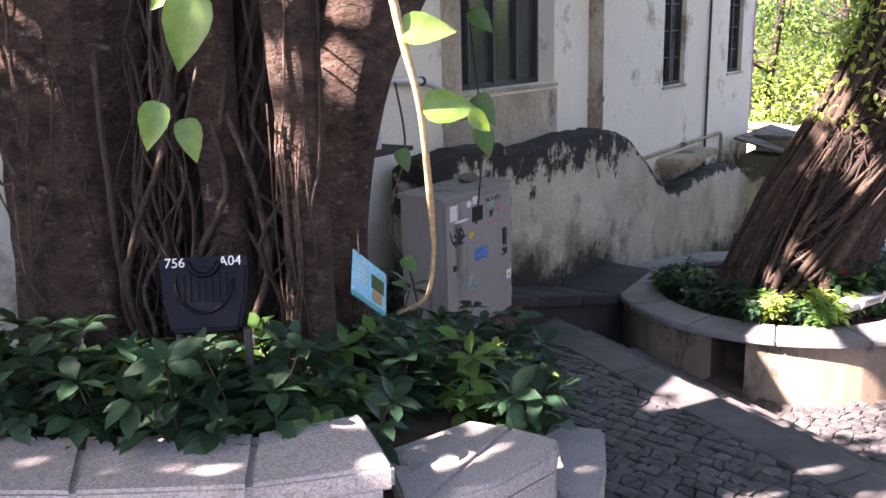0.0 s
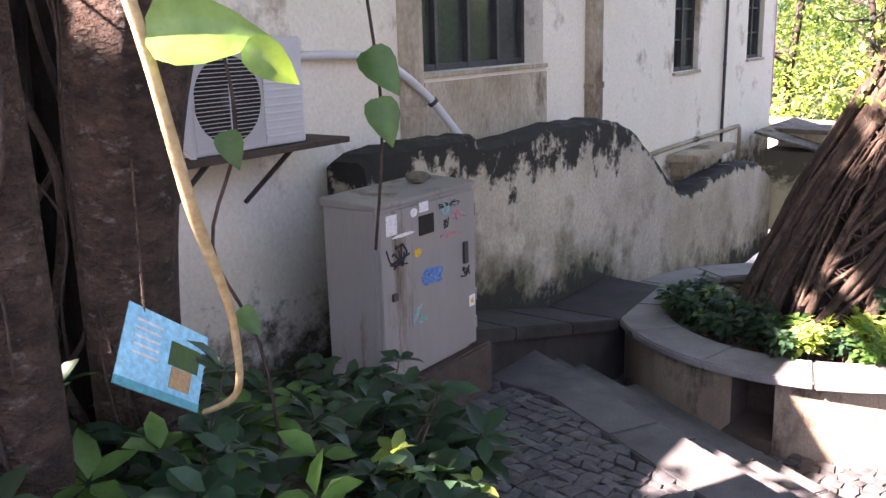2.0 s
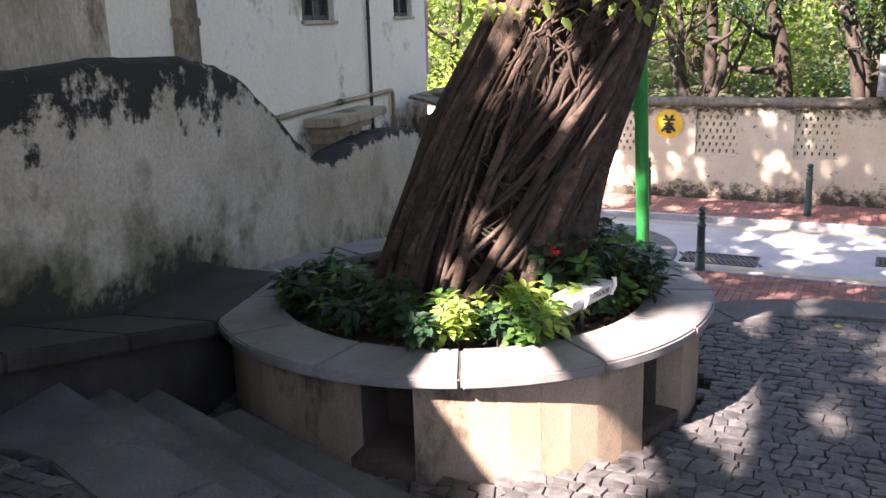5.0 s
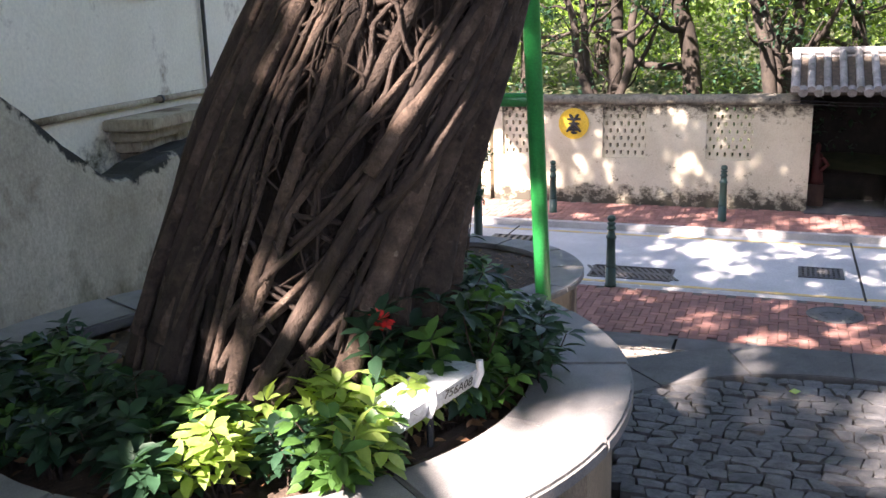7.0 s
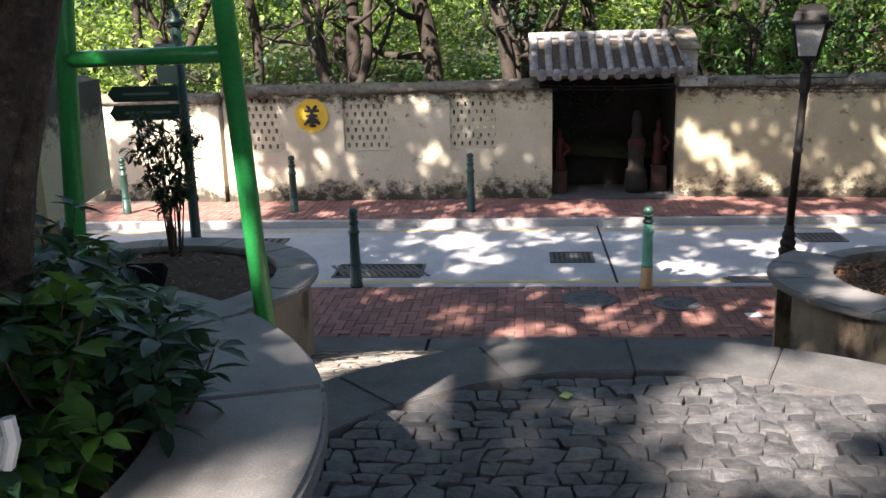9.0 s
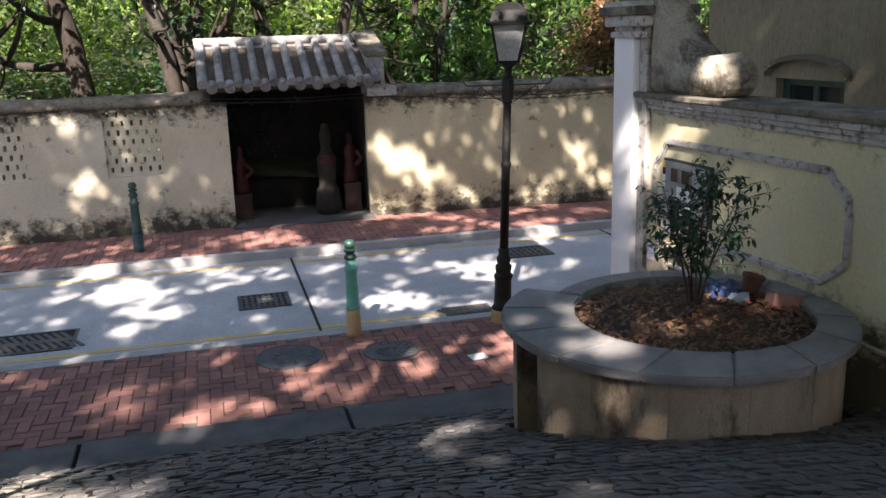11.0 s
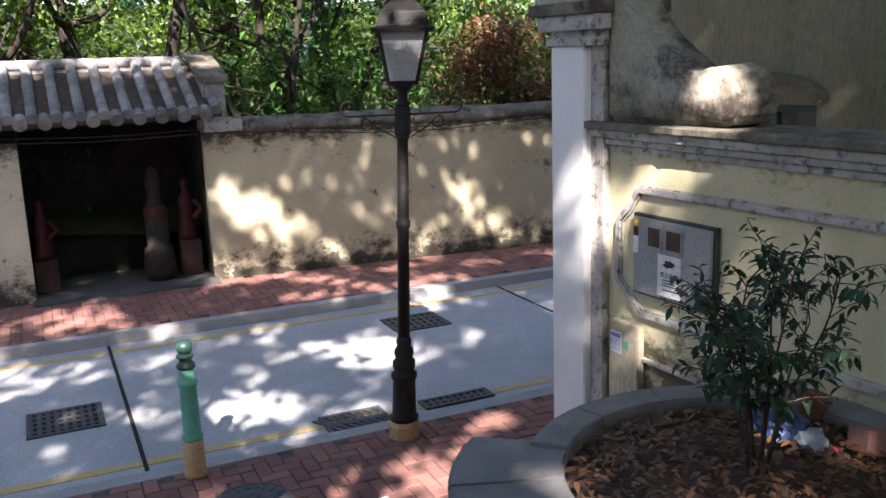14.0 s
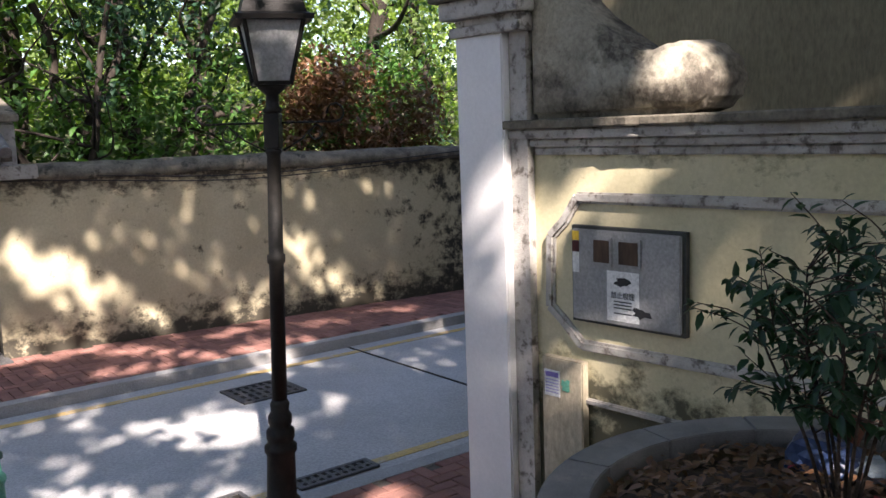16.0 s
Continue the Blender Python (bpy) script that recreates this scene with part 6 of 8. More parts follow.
for u, z in ((0.80, 0.46), (2.46, 0.52)):
    tagged(part("brick_pier", prism([S(u - 0.13, 5.32), S(u + 0.13, 5.32), S(u + 0.13, 5.58), S(u - 0.13, 5.58)], 0.076, z, 0.01), mat("shade_dark_brick", (0.035, 0.02, 0.016), (0.06, 0.034, 0.027), 8, 0.9, 0.3)), "low brick pier inside the shrine door", "pier", "shrine piers")


def figure(at, s, label):
    """A plain robed statue."""
    bm = bmesh.new()
    add_lathe(bm, [(0.10 * s, 0), (0.11 * s, 0.05 * s), (0.075 * s, 0.25 * s), (0.09 * s, 0.36 * s), (0.07 * s, 0.42 * s), (0.03 * s, 0.45 * s), (0.045 * s, 0.50 * s), (0.04 * s, 0.56 * s), (0.01 * s, 0.59 * s)], 14, Matrix.Translation(at) @ Matrix.Diagonal((1, 0.75, 1, 1)))
    add_tube(bm, [at + Vector((0, -0.09 * s, 0.38 * s)), at + Vector((0.05 * s, -0.14 * s, 0.28 * s)), at + Vector((-0.06 * s, -0.12 * s, 0.22 * s))], 0.03 * s, 8)
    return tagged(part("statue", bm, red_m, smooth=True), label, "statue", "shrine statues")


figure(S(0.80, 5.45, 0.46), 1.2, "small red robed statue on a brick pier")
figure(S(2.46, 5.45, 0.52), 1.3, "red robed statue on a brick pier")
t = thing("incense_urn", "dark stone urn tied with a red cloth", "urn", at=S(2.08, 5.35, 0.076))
part("urn_body", lathe([(0.17, 0.0), (0.2, 0.1), (0.17, 0.38), (0.13, 0.42), (0.14, 0.75), (0.11, 0.9), (0.07, 1.0), (0.09, 1.2), (0.05, 1.36), (0.0, 1.38)], 18, Matrix.Translation(S(2.08, 5.35, 0.076))), shrine_shade_m, t, smooth=True)
part("cloth_band", lathe([(0.145, 0.78), (0.15, 0.84), (0.13, 0.90)], 18, Matrix.Translation(S(2.08, 5.35, 0.076))), red_m, t)
t = thing("incense_bowl", "low dark incense bowl on the altar", "bowl", at=S(1.5, 6.3, 0.571))
part("bowl_body", lathe([(0.08, 0.0), (0.16, 0.05), (0.18, 0.13), (0.16, 0.14), (0.12, 0.10), (0.0, 0.09)], 20, Matrix.Translation(S(1.5, 6.3, 0.571))), shrine_shade_m, t, smooth=True)

# lattices in the far wall
for a, b in LAT:
    t = thing("lattice", "pierced plaster lattice panel in the ochre wall", "lattice", "wall lattices", at=S((a + b) / 2, 5.1, 0.9))
    rows, n = 7, 6
    h = (1.80 - 0.89) / rows
    for j in range(rows):
        z = 0.89 + h * j
        part("lattice_rail", prism([S(a, 5.06), S(b, 5.06), S(b, 5.2), S(a, 5.2)], z, z + h * 0.42), farwall_m, t)
        w = (b - a) / n
        for i in range(n + 1):
            c = a + w * (i + (0.5 if j % 2 else 0.0))
            u0, u1 = max(a, c - w * 0.35), min(b, c + w * 0.35)
            if u1 - u0 > 0.01:
                part("lattice_block", prism([S(u0, 5.06), S(u1, 5.06), S(u1, 5.2), S(u0, 5.2)], z + h * 0.42, z + h), farwall_m, t)
t = thing("round_sign", "round yellow sign with a dark character on the ochre wall", "sign", at=S(-3.36, 4.98, 1.5))
m = facing(S(-3.36, 4.985, 1.50), -SN)
part("disc", lathe([(0.28, 0.0), (0.28, 0.012), (0.0, 0.013)], 32, m), yel_m, t)
for x0, y0, x1, y1, r in ((-0.08, 0.17, -0.02, 0.10, 0.022), (0.09, 0.17, 0.03, 0.10, 0.022), (-0.12, 0.08, 0.13, 0.08, 0.02), (0.0, 0.1, 0.0, -0.1, 0.022), (-0.1, 0.0, 0.1, 0.0, 0.02), (0.0, 0.0, -0.13, -0.15, 0.024), (0.0, 0.0, 0.13, -0.15, 0.024), (-0.09, -0.11, 0.09, -0.11, 0.02), (-0.05, -0.16, 0.06, -0.17, 0.02)):
    part("brush_stroke", tube([m @ Vector((x0, y0, 0.012)), m @ Vector(((x0 + x1) / 2, (y0 + y1) / 2, 0.014)), m @ Vector((x1, y1, 0.012))], [r * 0.8, r * 1.5, r * 0.9], 6), ink_m, t)
for k, dz in enumerate((0.0, 0.05)):
    tagged(part("overhead_cable", tube(spline([S(0.3, 4.93, 1.88 + dz), S(1.6, 4.88, 1.83 + dz), S(3.0, 4.9, 1.84 + dz), S(5.0, 4.68, 1.73 + dz), S(6.5, 4.52, 1.77 + dz), S(9.0, 4.32, 1.92 + dz)], 6), 0.007, 5), ink_m, smooth=True), "thin black cable strung along the ochre wall", "cable", "wall cables")


# ---- the gate and its garden wall ----
def gpose(s, o, z):
    return GM @ Matrix.Translation((s, o, z))


gp = thing("gate_pillar", "white painted gate pillar with a moulded capital", "pillar", at=G(0.22, 0.0, 0.0))
part("pillar_shaft", prism([G(0.05, 0.1), G(0.385, 0.1), G(0.385, -0.3), G(0.05, -0.3)], -0.1, 2.67, 0.008), white_m, gp)
part("pillar_return", prism([G(0.386, 0.05), G(0.50, 0.05), G(0.50, -0.28), G(0.386, -0.28)], -0.1, 2.67), moulding_m, gp)
for k, (z0, z1, e) in enumerate(((2.671, 2.72, 0.025), (2.721, 2.76, 0.0), (2.761, 2.85, 0.06), (2.851, 2.92, 0.10), (2.921, 2.96, 0.07), (2.961, 3.3, -0.03))):
    part("capital_course", prism([G(0.05 - e, 0.1 + e), G(0.51 + e * 0.6, 0.1 + e), G(0.51 + e * 0.6, -0.3 - e), G(0.05 - e, -0.3 - e)], z0, z1, 0.006), coping_m if k in (3, 5) else moulding_m, gp)


def wall_course(s0, s1, z0, z1, e, seed):
    """A coping course with a worn, wavering front edge."""
    bm = bmesh.new()
    cols = []
    n = int((s1 - s0) / 0.07)
    for i in range(n + 1):
        a = s0 + (s1 - s0) * i / n
        w = 0.012 * noise.noise(Vector((a * 3, seed, 0))) + 0.010 * noise.noise(Vector((a * 11, seed, 2)))
        if noise.noise(Vector((a * 5, seed * 3.0, 7))) > 0.38:
            w -= 0.02
        dz = 0.004 * noise.noise(Vector((a * 6, seed, 5)))
        cols.append([bm.verts.new(G(a, o, z)) for o, z in ((e + w - 0.004, z0), (e + w, z0 + 0.008), (e + w, z1 - 0.008 + dz), (e + w - 0.008, z1), (-0.25 - e, z1), (-0.25 - e, z0))])
    for a, b in zip(cols, cols[1:]):
        for i in range(6):
            bm.faces.new((a[i], a[(i + 1) % 6], b[(i + 1) % 6], b[i]))
    bm.faces.new(cols[0])
    bm.faces.new(cols[-1][::-1])
    bmesh.ops.recalc_face_normals(bm, faces=bm.faces)
    return bm


for k, (z0, z1, e) in enumerate(((2.06, 2.10, 0.02), (2.101, 2.14, 0.04), (2.141, 2.19, 0.07), (2.191, 2.235, 0.10))):
    tagged(part("wall_coping", wall_course(0.36 if e > 0.06 else 0.51, 9.0, z0, z1, e, k + 1.0), coping_m if k == 3 else moulding_m), "stepped weathered coping course on the garden wall", "coping", "gate wall coping", kind="structure")


def moulding(pts, w, name="panel_moulding"):
    bm = bmesh.new()
    for (s0, z0), (s1, z1) in zip(pts, pts[1:]):
        L = math.hypot(s1 - s0, z1 - z0)
        px_, pz = -(z1 - z0) / L, (s1 - s0) / L
        for k, (lo_, hi_, d) in enumerate(((-0.5, 0.5, 0.012), (-0.25, 0.35, 0.026))):
            q = [(s0 + px_ * w * lo_, z0 + pz * w * lo_), (s1 + px_ * w * lo_, z1 + pz * w * lo_), (s1 + px_ * w * hi_, z1 + pz * w * hi_), (s0 + px_ * w * hi_, z0 + pz * w * hi_)]
            a = [bm.verts.new(G(s, 0.001, z)) for s, z in q]
            b = [bm.verts.new(G(s, d, z)) for s, z in q]
            bm.faces.new(b)
            for i in range(4):
                bm.faces.new((a[i], a[(i + 1) % 4], b[(i + 1) % 4], b[i]))
    return tagged(part(name, bm, moulding_m), "raised white plaster moulding round a wall panel", "moulding", kind="structure")


moulding(((0.78, 1.855), (2.57, 1.865), (2.62, 1.80), (2.74, 1.72), (2.76, 1.60), (2.76, 1.31), (2.68, 1.24), (2.55, 1.15), (0.80, 1.13), (0.68, 1.24), (0.60, 1.30), (0.61, 1.66), (0.70, 1.74), (0.78, 1.855)), 0.055)
moulding(((0.55, 0.85), (9.0, 0.86)), 0.03, "dado_moulding")

mb = thing("meter_box", "grey metal meter box with two small windows, pasted with a notice", "meter box", at=G(1.07, 0.03, 1.27))
boxgrey = mat("meter_box_grey", (0.24, 0.245, 0.245), (0.31, 0.31, 0.305), 3, 0.5, 0.1, 60, (0.26, 0.25, 0.23), 0.0, 6)
part("box_frame", prism([G(0.76, 0.001), G(1.395, 0.001), G(1.395, 0.03), G(0.76, 0.03)], 1.255, 1.725), frame_m, mb)
door = part("box_door", prism([G(0.775, 0.031), G(1.38, 0.031), G(1.38, 0.05), G(0.775, 0.05)], 1.27, 1.71, 0.005), boxgrey, mb)
for s0, s1 in ((0.915, 1.005), (1.06, 1.165)):
    part("window_frame", prism([G(s0 - 0.014, 0.051), G(s1 + 0.014, 0.051), G(s1 + 0.014, 0.06), G(s0 - 0.014, 0.06)], 1.545, 1.68, 0.003), boxgrey, door)
    part("window_pane", prism([G(s0, 0.0605), G(s1, 0.0605), G(s1, 0.063), G(s0, 0.063)], 1.56, 1.665), wood_m, door)
for z0, z1, mt in ((1.655, 1.70, yel_m), (1.60, 1.653, red_m), (1.50, 1.598, paper_m)):
    part("sticker", prism([G(0.78, 0.0505), G(0.82, 0.0505), G(0.82, 0.052), G(0.78, 0.052)], z0, z1), mt, door)
ntc = part("notice", prism([G(0.985, 0.0505), G(1.165, 0.0505), G(1.165, 0.053), G(0.985, 0.053)], 1.29, 1.525), paper_m, door)
gm_ = facing(G(1.075, 0.0535, 1.41), GN)
writing("禁止吸煙", gm_, 0.034, ink_m, ntc)
for k, y in enumerate((-0.03, -0.045, -0.06, -0.085)):
    part("lettering_bar", plate(gm_, -0.05, 0.05, y, y + 0.006, 0.001), frame_m, ntc)
part("black_mark", plate(gm_, -0.05, 0.05, 0.045, 0.085, 0.001, 0.4), ink_m, ntc)
part("black_mark", plate(gm_ @ Matrix.Translation((0.1, 0, 0)), -0.05, 0.06, -0.10, -0.04, 0.001, 0.5), ink_m, door)
lb = thing("junction_box", "low grey cement box at the wall foot with a pasted notice", "junction box", at=G(0.7, 0.03, 0.4))
part("box_body", prism([G(0.57, 0.001), G(0.83, 0.001), G(0.83, 0.055), G(0.57, 0.055)], 0.15, 1.05, 0.006), sill_stain_m, lb)
n2 = part("notice", prism([G(0.59, 0.056), G(0.69, 0.056), G(0.69, 0.058), G(0.59, 0.058)], 0.85, 0.985), paper_m, lb)
m = facing(G(0.64, 0.0585, 0.92), GN)
part("lettering_bar", plate(m, -0.042, 0.042, 0.03, 0.055, 0.001), mat("violet_ink", (0.2, 0.16, 0.45), (0.25, 0.2, 0.5), 5, 0.6, 0), n2)
for k in range(5):
    part("lettering_bar", plate(m, -0.042, 0.042, 0.012 - 0.016 * k, 0.018 - 0.016 * k, 0.001), mat("violet_ink_pale", (0.4, 0.38, 0.6), (0.42, 0.4, 0.62), 5, 0.6, 0), n2)
part("green_mark", plate(m @ Matrix.Translation((0.09, 0, 0)), -0.035, 0.035, -0.03, 0.03, 0.001, 0.5), jade_m, lb)

# scroll on the wall top
bm = bmesh.new()
out_pts = [(0.50, 2.236), (0.50, 3.25), (0.60, 3.0), (0.70, 2.86), (0.80, 2.75), (0.92, 2.65), (1.06, 2.56), (1.17, 2.505), (1.23, 2.525), (1.31, 2.55), (1.40, 2.545), (1.48, 2.50), (1.53, 2.42), (1.53, 2.33), (1.49, 2.27), (1.42, 2.236)]
lo = [bm.verts.new(G(s, 0.03, z)) for s, z in out_pts]
hi = [bm.verts.new(G(s, -0.26, z)) for s, z in out_pts]
bm.faces.new(lo)
bm.faces.new(hi[::-1])
for i in range(len(out_pts)):
    j = (i + 1) % len(out_pts)
    bm.faces.new((lo[i], lo[j], hi[j], hi[i]))
bmesh.ops.recalc_face_normals(bm, faces=bm.faces)
bmesh.ops.bevel(bm, geom=bm.edges[:], offset=0.03, segments=3, affect="EDGES")
for v in bm.verts:
    v.co += GN * (0.02 * noise.noise(v.co * 4)) + Vector((0, 0, 0.015 * noise.noise(v.co * 5 + Vector((3, 0, 0)))))
tagged(part("scroll_buttress", bm, scroll_m, smooth=True), "curved stone scroll on the garden wall, stained dark", "scroll", kind="structure")

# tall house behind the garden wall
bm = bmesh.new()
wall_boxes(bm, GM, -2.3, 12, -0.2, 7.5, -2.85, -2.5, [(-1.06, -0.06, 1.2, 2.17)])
tagged(part("wall_tall_house", bm, tall_m), "tall ochre house wall behind the garden wall, shade put into its colour", "wall", kind="structure")
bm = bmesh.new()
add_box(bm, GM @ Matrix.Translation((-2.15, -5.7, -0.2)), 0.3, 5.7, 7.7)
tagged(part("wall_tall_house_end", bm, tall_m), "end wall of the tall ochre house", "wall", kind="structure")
t = thing("window", "dark window under a shallow arched hood", "window", kind="structure", at=G(-0.47, -2.6, 1.2))
for a, b, z0, z1 in ((-1.06, -0.99, 1.2, 2.17), (-0.13, -0.06, 1.2, 2.17), (-0.60, -0.53, 1.2, 2.17), (-1.06, -0.06, 2.10, 2.17), (-1.06, -0.06, 1.2, 1.27)):
    part("window_frame", prism([G(a, -2.60), G(b, -2.60), G(b, -2.66), G(a, -2.66)], z0, z1), green_iron_m, t)
bright_glass_m = mat("clear_window_glass", (0.012, 0.016, 0.015), (0.02, 0.026, 0.024), 2, 0.04, 0, 30, spec=1.0)
for a, b in ((-0.99, -0.60), (-0.53, -0.13)):
    part("pane", prism([G(a, -2.63), G(b, -2.63), G(b, -2.638), G(a, -2.638)], 1.27, 2.10), bright_glass_m, t)
arch = [(-0.56 + 0.60 * math.cos(a), 2.18 + 0.2 * math.sin(a)) for a in (math.pi * k / 10 for k in range(11))]
bm = bmesh.new()
for (s0, z0), (s1, z1) in zip(arch, arch[1:]):
    add_prism(bm, [G(s0, -2.49), G(s1, -2.49), G(s1, -2.40), G(s0, -2.40)], [z0, z1, z1, z0], [z0 + 0.05, z1 + 0.05, z1 + 0.05, z0 + 0.05])
part("arched_hood", bm, yellow_m, t)


# ---- vegetation ----
def far_leaves(name, spots, material, parent=None, kind="", label=""):
    """Many small folded leaves of two faces each."""
    o_ = origin(parent) if parent else Vector((0, 0, 0))
    V, F = [], []
    for at, way, size in spots:
        way = way.normalized()
        side = way.cross(Vector((random.uniform(-0.6, 0.6), random.uniform(-0.6, 0.6), 1)))
        if side.length < 1e-4:
            side = way.orthogonal()
        side.normalize()
        nor = side.cross(way)
        c = at - o_
        b = len(V)
        mid = c + way * (size * 0.5) + nor * (size * 0.04)
        w = side * (size * 0.24)
        V.extend((c, mid - w + nor * (size * 0.05), mid, mid + w + nor * (size * 0.05), c + way * size - nor * (size * 0.12)))
        F.extend(((b, b + 1, b + 4, b + 2), (b, b + 2, b + 4, b + 3)))
    me = bpy.data.meshes.new(name)
    me.from_pydata([tuple(v) for v in V], [], F)
    me.materials.append(material)
    ob = new(name, me)
    if parent:
        ob.parent = parent
    if kind:
        ob["kind"] = kind
    if label:
        ob["label"] = label
    return ob


def crown_spots(c, r, n, size, clump=0.8, gap=0.0, freq=0.55, off=0.0):
    """Leaf places in twig clumps within an uneven crown with gaps."""
    out = []
    tries = 0
    while len(out) < n and tries < n * 3:
        tries += 1
        d = rvec()
        p = Vector((c[0] + r[0] * d.x * random.random() ** 0.4, c[1] + r[1] * d.y * random.random() ** 0.4, c[2] + r[2] * d.z * random.random() ** 0.4))
        if noise.noise(p * freq + Vector((off, 0, 0))) < gap:
            continue
        for _ in range(random.randint(6, 12)):
            q = p + rvec() * (clump * 0.3 * random.random())
            out.append((q, rvec(-0.3), size * random.uniform(0.6, 1.25)))
    return out


random.seed(21)
# gaps cut in the unseen canopy to place the sun patches: x, y, z, radius
TREE_SPOTS = ((2.32, 6.36, 2.08, 0.30), (2.75, 6.22, 2.1, 0.55), (3.2, 6.22, 2.1, 0.42), (3.6, 6.22, 2.08, 0.12), (2.9, 6.6, 2.3, 0.3), (8.5, 18.6, 0.8, 1.4), (9.6, 19.6, 0.8, 1.0), (3.4, 7.0, 3.4, 0.3), (3.1, 6.9, 3.9, 0.25), (-0.1, 2.5, 4.1, 0.15), (12.0, 11.2, 0.0, 0.4), (13.6, 10.8, 0.0, 0.5), (11.0, 14.2, 0.0, 0.45))
FAR_WALL_SPOTS = ((10.35, 18.76, 0.40, 0.34), (10.81, 18.29, 0.46, 0.20), (12.44, 16.65, 1.61, 0.12), (12.49, 16.59, 0.81, 0.18), (11.59, 17.50, 0.68, 0.13), (12.17, 16.92, 1.18, 0.06), (11.22, 17.87, 0.71, 0.16), (10.22, 18.89, 0.98, 0.22), (15.47, 13.52, 1.12, 0.26), (15.56, 13.41, 0.80, 0.20), (15.82, 13.09, 0.79, 0.11), (15.99, 12.88, 0.59, 0.10), (16.57, 12.17, 0.62, 0.08), (17.23, 11.37, 1.53, 0.10), (17.39, 11.18, 0.95, 0.15), (17.54, 11.00, 0.51, 0.17), (17.72, 10.78, 0.33, 0.12), (16.08, 12.77, 1.04, 0.05), (16.30, 12.50, 0.25, 0.13))
GATE_SPOTS = ((11.51, 8.24, 1.93, 0.13), (11.56, 8.30, 1.72, 0.12), (11.62, 8.35, 1.53, 0.10), (11.12, 7.79, 1.96, 0.08), (11.02, 7.67, 2.39, 0.20), (11.12, 7.79, 2.34, 0.12), (11.80, 8.57, 1.81, 0.12), (11.82, 8.59, 1.37, 0.14), (11.84, 8.61, 0.95, 0.07))
TERRACE_SPOTS = ((5.39, 6.57, 1.59, 0.16), (5.57, 6.76, 1.59, 0.10), (5.56, 6.57, 1.59, 0.12), (5.50, 6.39, 1.59, 0.14), (5.38, 6.21, 1.59, 0.16), (6.06, 6.65, 1.56, 0.22), (6.12, 6.48, 1.56, 0.30), (6.26, 6.39, 1.50, 0.30), (4.91, 7.03, 1.59, 0.10), (4.76, 7.27, 1.59, 0.13), (4.99, 7.32, 1.59, 0.13), (5.17, 7.34, 1.59, 0.10), (6.14, 9.77, 0.80, 0.30), (6.47, 9.65, 0.75, 0.36), (6.78, 9.58, 0.70, 0.32), (5.78, 9.51, 0.90, 0.25), (6.56, 10.18, 0.70, 0.25), (5.26, 8.83, 1.10, 0.20), (4.93, 8.58, 1.20, 0.20), (4.93, 7.41, 1.59, 0.16), (5.15, 7.40, 1.59, 0.12), (4.83, 7.44, 1.59, 0.14))
APRON_SPOTS = ((8.52, 8.69, 0.50, 0.22), (7.70, 8.48, 0.70, 0.18), (7.28, 8.37, 0.80, 0.10), (8.89, 8.68, 0.45, 0.15), (7.74, 7.89, 0.80, 0.10), (5.51, 6.68, 1.59, 0.12), (5.58, 6.57, 1.59, 0.14), (6.16, 6.71, 1.50, 0.20), (6.17, 6.53, 1.50, 0.22), (6.24, 6.38, 1.50, 0.22), (9.31, 7.90, 0.60, 0.16), (4.34, 6.62, 1.55, 0.14), (3.88, 6.21, 1.58, 0.13), (3.61, 5.88, 1.58, 0.12), (5.58, 8.46, 1.20, 0.25), (6.34, 8.92, 1.00, 0.20), (2.57, 5.83, 1.60, 0.20), (1.54, 5.27, 2.10, 0.05), (1.71, 5.38, 2.00, 0.06), (1.88, 5.48, 1.90, 0.07), (2.10, 5.65, 1.75, 0.10), (1.56, 4.98, 2.10, 0.08), (2.34, 5.84, 1.60, 0.12), (8.59, 11.58, 0.00, 0.12), (8.72, 10.91, 0.00, 0.14), (10.43, 9.97, 0.00, 0.20), (10.01, 10.00, 0.00, 0.15))
TRUNK_SPOTS = ((3.10, 6.83, 3.34, 0.10), (2.95, 6.89, 3.29, 0.09), (2.83, 6.94, 3.35, 0.08), (3.27, 6.76, 3.30, 0.09), (2.66, 7.01, 2.94, 0.05), (2.65, 7.01, 2.68, 0.05), (3.15, 6.81, 3.18, 0.08), (3.1, 6.8, 3.6, 0.2))
GROUND_SPOTS = tuple((x, y, z, r * 1.15 + 0.03) for x, y, z, r in TERRACE_SPOTS + APRON_SPOTS)
RIM_SPOTS = tuple((P1.x + 1.18 * math.cos(radians(a)), P1.y + 1.18 * math.sin(radians(a)), 2.08, 0.16) for a in range(240, 306, 9))
BRICK_SPOTS = ((12.19, 9.28, 0.0, 0.26), (11.83, 9.47, 0.0, 0.22), (11.40, 9.51, 0.0, 0.16), (11.68, 9.17, 0.0, 0.20), (10.92, 10.02, 0.0, 0.10), (11.11, 9.79, 0.0, 0.08), (10.78, 9.95, 0.0, 0.10), (12.28, 10.27, 0.0, 0.10), (9.45, 7.46, 1.05, 0.16), (9.31, 7.32, 1.05, 0.14), (9.19, 8.08, 1.05, 0.10))
SUN_GAPS = TREE_SPOTS + TRUNK_SPOTS + RIM_SPOTS + FAR_WALL_SPOTS + GATE_SPOTS + GROUND_SPOTS + BRICK_SPOTS


